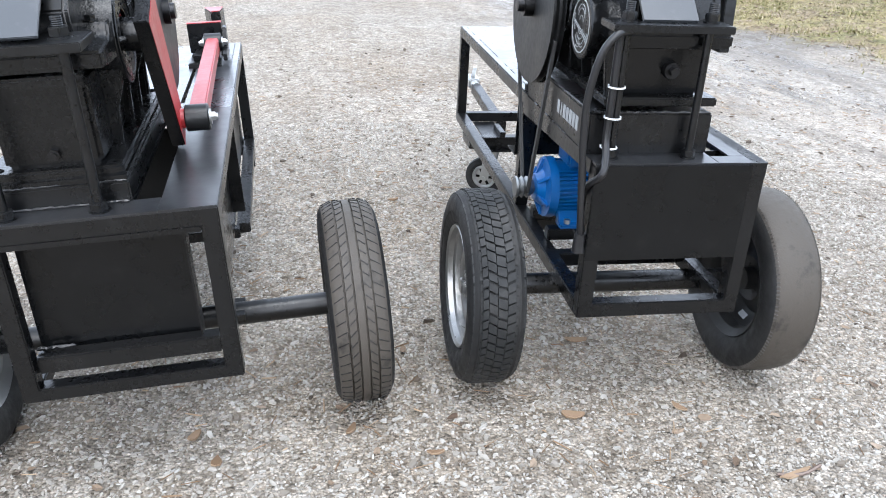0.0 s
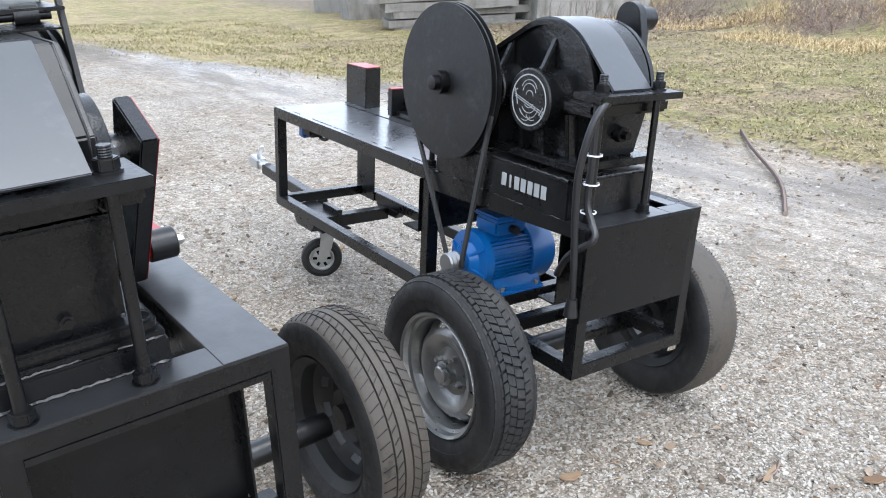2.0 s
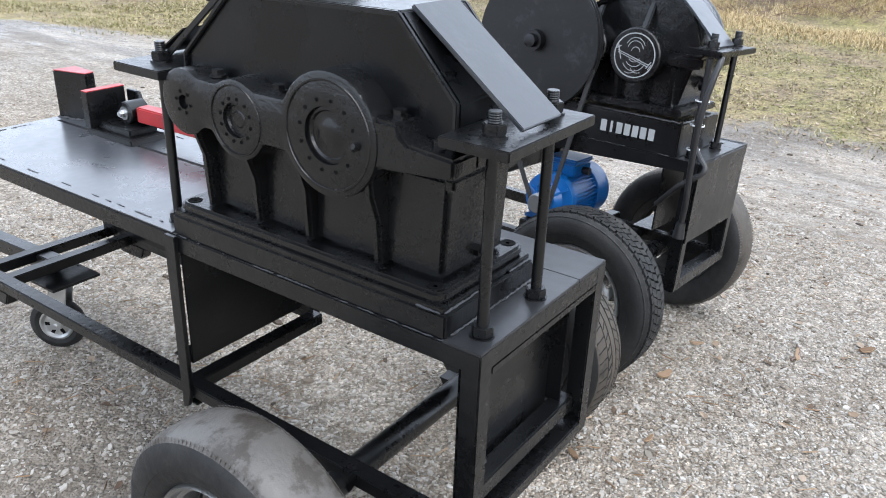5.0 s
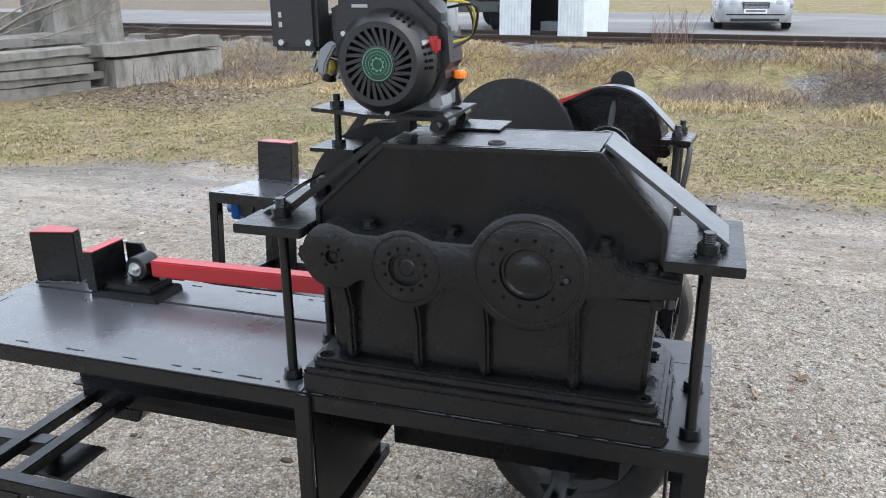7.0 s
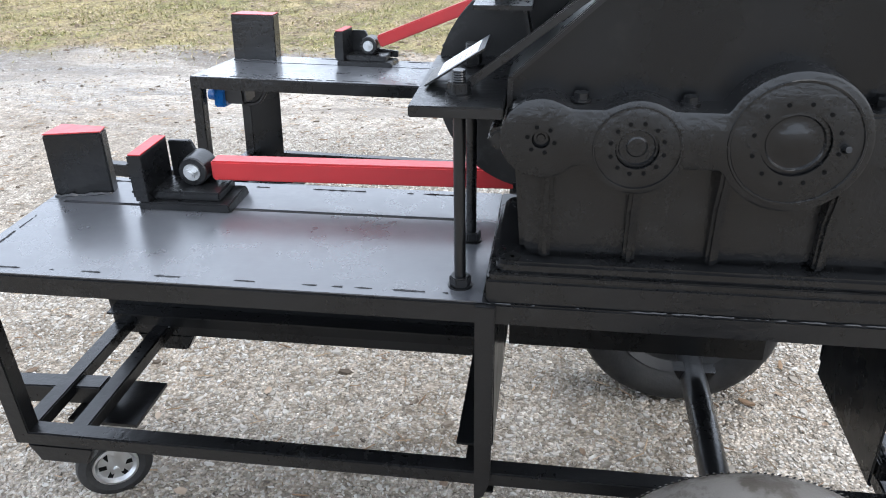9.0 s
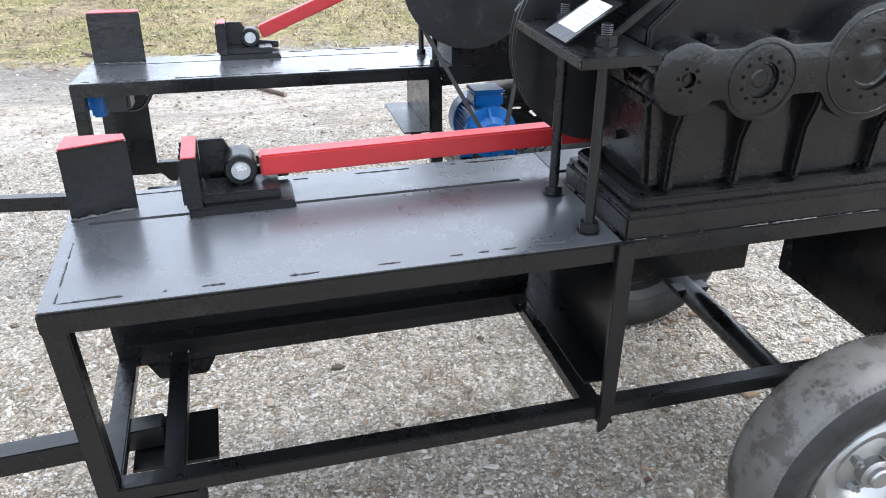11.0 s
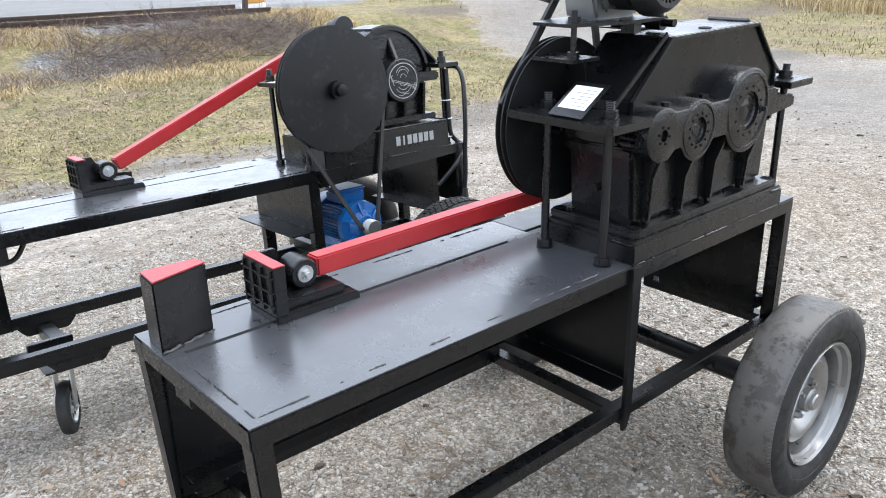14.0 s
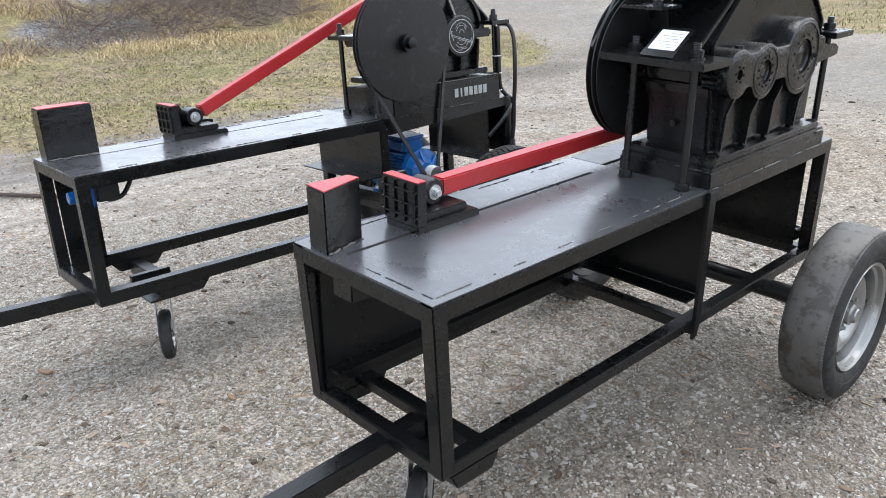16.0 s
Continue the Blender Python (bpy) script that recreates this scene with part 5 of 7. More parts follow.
# ---- the far splitter, with an electric motor ----
def gearbox_b(m):
    g = new("gearbox")
    g.parent = m
    g.matrix_basis = Matrix.Translation((0.004, 0.010, 0.006))
    tagged(g, "black cast gearbox with a rounded housing and an engraved round cap")
    Z = 0.835
    part("foot_flange", made(box, 0.035, 0.335, 0.09, 0.62, Z, Z + 0.022), CAST, g, bevel=0.004)
    bm = bmesh.new()
    prism(bm, [(0.125, Z + 0.02), (0.60, Z + 0.02), (0.61, 0.985), (0.095, 0.985)], 0.075, 0.295)
    part("lower_case", bm, CAST, g, bevel=0.008)
    for y in (0.14, 0.235, 0.325, 0.43, 0.55):
        part("rib", made(prism, [(0.05, Z + 0.02), (0.08, Z + 0.02), (0.08, 0.98), (0.035, 0.98)], y - 0.007, y + 0.007, "y"), CAST, g, bevel=0.002)
    part("split_flange", made(box, 0.04, 0.33, 0.055, 0.64, 0.985, 1.022), CAST, g, bevel=0.008)
    hood = [(0.62, 1.02)] + [(0.60, 1.06)] + arc(0.275, 1.02, 0.19, 62, 180, 18)
    part("hood", made(prism, hood, 0.085, 0.285), CAST, g, "rounded black cast hood", 0.006)
    for x in (0.078, 0.292):
        inner = [(0.30 + (a - 0.30) * 0.94, 1.02 + (b - 1.02) * 0.92) for a, b in hood]
        part("hood_rim", made(prism, hood + inner[::-1], x - 0.007, x + 0.007), CAST, g)
    # cover strap: curved sheet that slopes to the rear clamp plate
    top = arc(0.275, 1.02, 0.196, 70, 135, 8) + [(0.03, 1.057)]
    under = arc(0.275, 1.02, 0.190, 70, 135, 8) + [(0.034, 1.050)]
    part("cover_strap", made(prism, top + under[::-1], 0.082, 0.218), STRAP, g, "curved black cover strap")
    for cy, cz, r, h in ((0.262, 1.002, 0.084, 0.045), (0.43, 1.012, 0.066, 0.04), (0.555, 1.012, 0.055, 0.03)):
        bm = bmesh.new()
        lathe(bm, [(0.09, r + 0.004), (0.060, r - 0.004), (0.040, r - 0.004), (0.034, r), (0.014, r), (0.010, r - 0.004), (0.010, 0.002)], (0, cy, cz), "x", 44)
        part("bearing_boss", bm, CAST, g, "round bearing boss")
        bm = bmesh.new()
        prism(bm, [(0.028, cz + r - 0.012), (0.046, cz + r + 0.004), (0.086, cz + r + 0.080), (0.086, cz + r - 0.02)], cy - 0.012, cy + 0.008, "y")
        part("boss_rib", bm, CAST, g, bevel=0.004)
    cy, cz = 0.262, 1.002
    bm = bmesh.new()
    lathe(bm, [(0.0098, 0.069), (0.0085, 0.069), (0.0085, 0.0655), (0.0098, 0.0655), (0.0098, 0.069)], (0, cy, cz), "x", 44)
    for dy0, dz0, dy1, dz1, w in ((-0.058, 0.010, 0.050, -0.022, 0.0022), (-0.056, 0.004, 0.048, -0.028, 0.0022), (-0.058, 0.026, -0.044, -0.016, 0.0030), (-0.066, 0.014, -0.048, 0.024, 0.0025), (0.044, -0.034, 0.058, -0.012, 0.0030), (0.050, -0.038, 0.060, -0.020, 0.0022)):
        bar(bm, (0.0092, cy - dy0, cz + dz0), (0.0092, cy - dy1, cz + dz1), w, 0.0010, (1, 0, 0))
    for oy, oz, r, a0, a1 in ((0.0, -0.008, 0.040, 200, 330), (0.0, -0.004, 0.030, 205, 325), (0.0, 0.0, 0.020, 200, 320), (0.0, 0.018, 0.026, 10, 170), (0.0, 0.022, 0.032, 20, 160), (0.002, 0.012, 0.014, 0, 180), (-0.012, -0.030, 0.026, 210, 300), (0.014, -0.028, 0.024, 240, 330)):
        line = arc(cy - oy, cz + oz, r, a0, a1, 10)
        for (ya, za), (yb, zb) in zip(line, line[1:]):
            bar(bm, (0.0092, ya, za), (0.0092, yb, zb), 0.0020, 0.0010, (1, 0, 0))
    part("engraved_mark", bm, LETTER, g, "pale engraved ring and strokes")
    for x in (0.075, 0.285):
        part("flange_bolt", made(rod, (x, 0.085, 1.022), (x, 0.085, 1.036), 0.012, None, 6), CAST, g)
    part("flange_bolt", made(rod, (0.055, 0.352, 1.022), (0.055, 0.352, 1.036), 0.011, None, 6), CAST, g)
    bm = bmesh.new()
    rod(bm, (0.20, 0.105, 0.925), (0.20, 0.088, 0.925), 0.022, 0.020, 20)
    rod(bm, (0.20, 0.088, 0.925), (0.20, 0.070, 0.925), 0.012, None, 6)
    part("oil_plug", bm, DARKSTEEL, g, "bright worn oil plug")


def electric_motor(m):
    e = thing("electric_motor", "bright blue finned electric motor under the splitter's table", "motor", at=m.matrix_basis @ pose(-0.020, 0.512, 0.474))
    r = 0.082
    part("stator", made(rod, (0.07, 0, 0), (0.245, 0, 0), r, None, 40), BLUE, e)
    for k in range(44):
        a = 2 * math.pi * k / 44
        if abs(math.degrees(a) - 90) < 34 or abs(math.degrees(a) - 270) < 28:
            continue
        y, z = math.cos(a), math.sin(a)
        part("fin", made(bar, (0.075, y * (r + 0.004), z * (r + 0.004)), (0.238, y * (r + 0.004), z * (r + 0.004)), 0.0032, 0.017, (0, y, z)), BLUE, e)
    part("drive_end_shield", made(lathe, [(0.020, 0.022), (0.022, 0.040), (0.045, 0.060), (0.052, 0.094), (0.078, 0.096), (0.078, 0.05)], (0, 0, 0), "x", 40), BLUE, e, "blue end shield", smooth=30)
    for k in range(6):
        a = 2 * math.pi * k / 6 + 0.4
        part("shield_rib", made(bar, (0.030, math.cos(a) * 0.04, math.sin(a) * 0.04), (0.050, math.cos(a) * 0.088, math.sin(a) * 0.088), 0.008, 0.012, (1, 0, 0)), BLUE, e)
    part("fan_cowl", made(lathe, [(0.232, 0.098), (0.236, 0.101), (0.315, 0.101), (0.332, 0.090), (0.336, 0.070), (0.336, 0.002)], (0, 0, 0), "x", 44), BLUE, e, "smooth blue fan cowl")
    part("terminal_box", made(box, 0.105, 0.225, -0.06, 0.05, 0.080, 0.128), BLUE, e, bevel=0.008)
    part("terminal_lid", made(box, 0.100, 0.230, -0.065, 0.055, 0.128, 0.142), BLUE, e, "blue terminal lid", 0.006)
    part("cable_gland", made(rod, (0.165, -0.06, 0.10), (0.165, -0.085, 0.10), 0.014, None, 12), PLASTIC, e)
    for s in (-1, 1):
        bm = bmesh.new()
        prism(bm, [(s * 0.060, -0.100), (s * 0.110, -0.100), (s * 0.110, -0.088), (s * 0.092, -0.082), (s * 0.070, -0.035), (s * 0.050, -0.050)], 0.085, 0.275)
        part("foot", bm, BLUE, e, "blue cast foot", 0.003)
    for x in (0.11, 0.25):
        for s in (-1, 1):
            part("foot_bolt", made(rod, (x, s * 0.097, -0.086), (x, s * 0.097, -0.072), 0.010, None, 6), ZINC, e, "zinc bolt")
    part("motor_pulley", made(lathe, [(-0.040, 0.008), (-0.040, 0.030), (-0.034, 0.034), (-0.026, 0.026), (-0.018, 0.034), (-0.010, 0.026), (-0.002, 0.034), (0.010, 0.028), (0.020, 0.020)], (0, 0, 0), "x", 32), ALU, e, "small turned pulley")


def build_machine_b():
    m = thing("log_splitter", "black welded log splitter with blue electric motor, on car wheels", "log splitter", "log splitters", at=pose(B_X, B_Y, B_Z, B_PITCH, B_ROLL, B_YAW))
    W, L, TOP, LOW = 0.455, 1.90, 0.725, 0.335
    h = T / 2
    # posts and rails
    for x in (h, W - h):
        for y in (h, L - h):
            tube_part(m, "corner_post", (x, y, LOW - T), (x, y, TOP - (0.002 if y > 1 else 0.008)), T - 0.0016, T - 0.0016)
        tube_part(m, "top_rail", (x, 0.70, TOP - h), (x, L, TOP - h))
        tube_part(m, "bottom_rail", (x, T - 0.01, LOW - h), (x, L - T + 0.01, LOW - h))
    tube_part(m, "middle_post", (h, 0.72, LOW), (h, 0.72, TOP - T))
    tube_part(m, "middle_post", (W - h, 0.72, LOW), (W - h, 0.72, TOP - T))
    tube_part(m, "top_rail", (W - h, 0.0, TOP - h), (W - h, 0.70, TOP - h))
    tube_part(m, "cross_rail", (T - 0.01, L - h, TOP - h), (W - T + 0.01, L - h, TOP - h), T - 0.001, T - 0.001)
    for y in (h, 0.33, 0.60, L - h):
        tube_part(m, "cross_rail", (T - 0.01, y, LOW - h), (W - T + 0.01, y, LOW - h), T - 0.001, T - 0.001)
    for y in (0.425, 0.60):
        tube_part(m, "motor_rail", (0.03, y, LOW + 0.019), (0.42, y, LOW + 0.019), 0.04, 0.036)
    for x in (h, W - h):
        bm = bmesh.new()
        prism(bm, [(1.52, LOW - T), (1.72, LOW - T), (1.69, LOW - T - 0.035), (1.55, LOW - T - 0.035)], x - 0.021, x + 0.021)
        part("bracket", bm, BLACK, m, bevel=0.003)
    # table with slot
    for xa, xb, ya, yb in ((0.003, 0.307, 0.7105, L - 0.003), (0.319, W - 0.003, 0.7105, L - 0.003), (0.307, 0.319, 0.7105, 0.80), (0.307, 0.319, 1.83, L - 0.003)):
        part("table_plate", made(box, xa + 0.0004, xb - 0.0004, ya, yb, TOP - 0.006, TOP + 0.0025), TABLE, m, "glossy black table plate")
    bm = bmesh.new()
    weld(bm, (0.026, 0.74, TOP + 0.0025), (0.026, L - 0.03, TOP + 0.0025), 21, 0.004, 0.16)
    weld(bm, (W - 0.026, 0.74, TOP + 0.0025), (W - 0.026, L - 0.03, TOP + 0.0025), 23, 0.004, 0.16)
    tagged(part("weld_bead", bm, WELD, m), kind="stuff")
    part("slot_guide", made(box, 0.28, 0.35, 0.74, 1.84, 0.655, 0.700), BLACK, m, bevel=0.003)
    # rear deck, rear sheet, riser
    for xa, xb, ya, yb in ((0.0, 0.322, 0.0, 0.71), (0.322, W, 0.0, 0.055), (0.374, W, 0.055, 0.71), (0.322, 0.374, 0.66, 0.71)):
        part("rear_deck", made(box, xa + 0.0003, xb - 0.0003, ya, yb, TOP - 0.006, TOP), DECK, m, "black deck plate", 0.001)
    part("rear_sheet", made(box, 0.0, W - T, -0.006, 0.0, 0.465, TOP - 0.004), SHEET, m, "flat black rear sheet", 0.0015)
    bulkhead(m, 0.03, W - 0.005, 0.12, 0.47, TOP - 0.007, 0.07)
    bulkhead(m, -0.008, W - 0.005, 0.745, 0.505, TOP - T, 0.095)
    bm = bmesh.new()
    box(bm, -0.003, 0.320, 0.075, 0.665, TOP, 0.8305)
    part("riser_channel", bm, BLACK, m, "black channel riser with pale stencilled marks", 0.004)
    part("riser_side", made(prism, [(0.03, 0.69), (0.70, 0.66), (0.70, TOP), (0.03, TOP)], -0.003, 0.003), BLACK, m)
    bm = bmesh.new()
    weld(bm, (0.0, 0.08, 0.832), (0.0, 0.66, 0.832), 24, 0.007, 0.05)
    weld(bm, (0.0, 0.075, 0.832), (0.315, 0.075, 0.832), 25, 0.009)
    weld(bm, (-0.004, 0.08, TOP + 0.002), (-0.004, 0.66, TOP + 0.002), 26, 0.005, 0.25)
    tagged(part("weld_bead", bm, WELD, m), kind="stuff")
    gearbox_b(m)
    # stencilled row: seven plain letter-sized bars
    for k in range(7):
        y = 0.330 - k * 0.0275
        part("stencil_bar", made(box, -0.0045, -0.0033, y - (0.010 if k != 1 else 0.004), y + (0.010 if k != 1 else 0.004), 0.762, 0.798), LETTER, m, "pale stencilled bar")
    # rear clamp plate and tie rods
    part("clamp_plate", made(prism, [(0.004, 0.100), (0.002, -0.002), (0.294, -0.008), (0.296, 0.092)], 1.040, 1.057, "z"), BLACK, m, "thick black clamp plate", 0.002)
    part("clamp_plate", made(box, -0.005, 0.275, 0.62, 0.765, 1.030, 1.046), BLACK, m, "thick black clamp plate", 0.002)
    for x, y, z in ((0.052, 0.046, 1.057), (0.256, 0.044, 1.057), (0.020, 0.720, 1.046), (0.240, 0.725, 1.046)):
        tie_rod(m, x, y, TOP, z - 0.014, 0.0095)
        bolt_and_nut(m, x, y, z, 1, 0.018, 0.024)
        bolt_and_nut(m, x, y, TOP + 0.0005, 1, 0.018, 0)
    part("paper_label", made(box, 0.12, 0.20, 0.69, 0.76, 1.047, 1.0478), WHITE, m, "white printed label")
    # flywheel, belt, crank, rod
    v_pulley(m, -0.012, 0.604, 1.012, 0.226, 0.018, 2, -0.045)
    part("input_shaft", made(rod, (0.004, 0.604, 1.012), (0.09, 0.604, 1.012), 0.02, None, 16), DARKSTEEL, m)
    for s in (-1, 1):
        ang = 0.30
        p = (-0.014, 0.604 + s * 0.222 * math.cos(ang), 1.012 - 0.222 * math.sin(ang))
        q = (-0.026, 0.512 + s * 0.033, 0.474 - 0.006)
        part("drive_belt", made(bar, p, q, 0.014, 0.009, (1, 0, 0)), BELT, m, "black rubber drive belt")
    part("output_shaft", made(rod, (0.285, 0.270, 1.005), (0.385, 0.270, 1.005), 0.038, None, 24), BLACK, m)
    arm = bmesh.new()
    prism(arm, [(0.215, 0.955), (0.325, 0.955), (0.333, 1.215)] + arc(0.288, 1.218, 0.045, 0, 180, 10) + [(0.232, 1.18)], 0.378, 0.408)
    part("crank_arm", arm, BLACK, m, "upright black crank arm", 0.002)
    pusher(m, 0.325, 1.335, TOP, 0.385, (0.442, 0.290, 1.215))
    wedge_block(m, TOP, [(0.345, 1.880), (0.440, 1.875), (0.425, 1.715), (0.345, 1.705)], 0.175)
    part("stop_post", made(box, 0.408, 0.4125, 1.73, 1.857, LOW - T, TOP - 0.011), SHEET, m, "narrow black sheet below the stop", 0.001)
    # axle, wheels, draw bar, castor
    part("axle", made(rod, (-0.16, 0.235, 0.279), (0.57, 0.235, 0.276), 0.031, None, 24), BLACK, m, "black tube axle")
    wheel(m, -0.215, 0.235, 0.279, "block", SILVER, -1, 0.5)
    wheel(m, 0.622, 0.235, 0.274, "bald", DARKRIM, 1, 0.2)
    tube_part(m, "castor_cross", (T, 1.63, LOW - T - 0.025), (W - T, 1.63, LOW - T - 0.025), 0.05, 0.05)
    tube_part(m, "draw_bar", (0.215, L - T + 0.002, LOW - h - 0.046), (0.215, 2.50, LOW - h - 0.02), 0.05, 0.05)
    part("castor_plate", made(box, 0.06, 0.20, 1.57, 1.72, 0.236, 0.243), BLACK, m)
    part("castor_bridge", made(box, 0.075, 0.175, 1.60, L - T, 0.288, 0.294), BLACK, m, bevel=0.0015)
    part("castor_bridge", made(box, 0.150, 0.175, 1.60, 1.74, 0.294, 0.318), BLACK, m, bevel=0.002)
    castor(m, 0.135, 1.655, 0.236, 65, 0.090)
    part("coupling_shank", made(rod, (0.215, 2.48, 0.304), (0.215, 2.57, 0.304), 0.024, 0.022, 16), ZINC, m)
    part("tow_coupling", made(prism, [(2.55, 0.28), (2.66, 0.28), (2.665, 0.325), (2.64, 0.34), (2.55, 0.33)], 0.185, 0.245), ZINC, m, "zinc-plated ball coupling", 0.006)
    part("coupling_lever", made(bar, (0.215, 2.60, 0.335), (0.215, 2.55, 0.40), 0.02, 0.008, (0, 1, 0)), ZINC, m)
    # cable down the rear tie rod, with ties and a plug; start switch under the table
    part("power_cable", made(sweep, [(0.050, 0.022, 1.038), (0.010, 0.0, 1.034), (-0.022, 0.0, 0.985), (-0.038, 0.010, 0.88), (-0.036, 0.012, 0.78), (-0.028, 0.012, 0.70), (-0.020, 0.010, 0.60), (-0.012, 0.014, 0.53)], 0.0095, 12), PLASTIC, m, "thick black ribbed cable")
    part("cable_plug", made(rod, (-0.012, 0.014, 0.535), (-0.010, 0.016, 0.485), 0.014, 0.020, 14), PLASTIC, m)
    part("conduit", made(sweep, [(0.034, 0.040, 1.030), (0.033, 0.039, 0.90), (0.032, 0.038, 0.78), (0.028, 0.012, 0.735), (0.012, -0.014, 0.70), (-0.004, 0.05, 0.64), (0.03, 0.12, 0.56)], 0.010, 10), PLASTIC, m, "thin black conduit")
    for z in (0.755, 0.83, 0.905):
        part("cable_tie", made(lathe, [(-0.002, 0.0195), (-0.002, 0.0215), (0.002, 0.0215), (0.002, 0.0195), (-0.002, 0.0195)], (0.0425, 0.0425, z), "z", 20), WHITE, m, "white cable tie")
    part("switch_box", made(box, 0.10, 0.17, 1.82, 1.865, 0.595, 0.675), BLUE, m, "blue switch box", 0.006)
    part("switch_knob", made(rod, (0.135, 1.865, 0.635), (0.135, 1.895, 0.635), 0.022, 0.020, 20), BLUE, m, bevel=0.002)
    part("switch_back", made(box, 0.095, 0.20, 1.74, 1.82, 0.61, 0.683), PLASTIC, m, bevel=0.01)
    part("switch_cable", made(sweep, [(0.15, 1.78, 0.62), (0.16, 1.76, 0.60), (0.16, 1.71, 0.61), (0.16, 1.67, 0.67)], 0.008, 8), PLASTIC, m)
    electric_motor(m)
    return m


B_X, B_Y, B_Z, B_PITCH, B_ROLL, B_YAW = 0.679, 1.730, -0.028, 0.3, 4.4, -2.4
build_machine_a()
build_machine_b()


# ---- railway, buildings, cars, concrete ----
def build_railway():
    d = Vector((0.135, 1, 0)).normalized()
    for off in (0.0, 1.52):
        bm = bmesh.new()
        for k in range(24):
            y0, y1 = -4.8 + k * 2, -4.8 + (k + 1) * 2 - 0.004
            for w, z0, z1 in ((0.13, 0.04, 0.06), (0.02, 0.06, 0.14), (0.07, 0.14, 0.18)):
                z = 0.19
                bar(bm, (rail_x(y0) + off, y0, z + (z0 + z1) / 2), (rail_x(y1) + off, y1, z + (z0 + z1) / 2), w, z1 - z0)
        rail = new("rail", mesh_from("rail", bm, RUST))
        tagged(rail, "rusty steel rail on the bank", "rail", "railway", "structure")
    rnd = random.Random(5)
    for k in range(40):
        y = -4.6 + k * 0.62
        x = rail_x(y) + 0.76
        sl = new("sleeper", mesh_from("sleeper", made(box, -1.3, 1.3, -0.12, 0.12, -0.12, 0.045), SLEEPER if k % 3 else CONCRETE, 0.015))
        sl.matrix_basis = pose(x + rnd.uniform(-0.05, 0.05), y, 0.18, 0, 0, -7.7)
        tagged(sl, "weathered sleeper under the rails", "sleeper", "railway")


build_railway()


def buffer_boards():
    b = thing("buffer_stop", "orange and pale striped board stop at the rail's end", "buffer stop", at=pose(13.9, -4.55, 0.18, 0, -8, 12) @ Matrix.Scale(0.78, 4))
    for k in range(5):
        part("board", made(box, -0.06, 0.06, -0.40 + 0.04 * k, 0.45 - 0.05 * k, 0.05 + k * 0.16, 0.19 + k * 0.16), PLANK if k % 2 == 0 else WHITE, b, "orange board" if k % 2 == 0 else "pale board", 0.01)
    part("post", made(box, -0.12, 0.0, 0.30, 0.42, -0.1, 1.0), SLEEPER, b, bevel=0.01)
    part("cap_board", made(box, -0.25, 0.25, 0.05, 0.35, 0.86, 0.98), PLANK, b, bevel=0.01)


buffer_boards()


def kiosk():
    k = thing("metal_kiosk", "pale corrugated steel kiosk with an open dark doorway", "kiosk", at=pose(16.16, 4.40, ground_z(17, 5), 0, 0, -13))
    L, D, H, t = 2.04, 1.5, 2.3, 0.03
    door0, door1 = 0.60, 1.28
    def corrugated(a, b, x, name):
        bm = bmesh.new()
        n = int((b - a) / 0.04)
        pts = []
        for i in range(n + 1):
            pts.append((x - (0.012 if i % 2 else 0.0), a + (b - a) * i / n))
        pts += [(x + t, b), (x + t, a)]
        prism(bm, pts, 0, H, "z")
        part(name, bm, CABIN, k, smooth=20)
    corrugated(door1, L, 0, "front_wall")
    corrugated(0, door0, 0, "front_wall")
    corrugated(0, L, D, "back_wall")
    part("side_wall", made(box, t, D, 0, t, 0, H), CABIN, k)
    part("side_wall", made(box, t, D, L - t, L, 0, H), CABIN, k)
    part("lintel", made(box, 0, t, door0, door1, 2.0, H), CABIN, k)
    part("roof", made(box, -0.1, D + 0.1, -0.1, L + 0.1, H, H + 0.06), CABIN, k)
    # dark floor and added back sheet paint the shade inside the doorway
    part("floor_panel", made(box, t, D, t, L - t, 0.03, 0.08), DARK, k)
    part("bench", made(box, 0.4, 0.8, 0.66, 1.2, 0.08, 0.35), GREY, k)
    part("interior_shade_sheet", made(box, D - 0.06, D - 0.02, t, L - t, 0.08, H - 0.02), DARK, k)


kiosk()


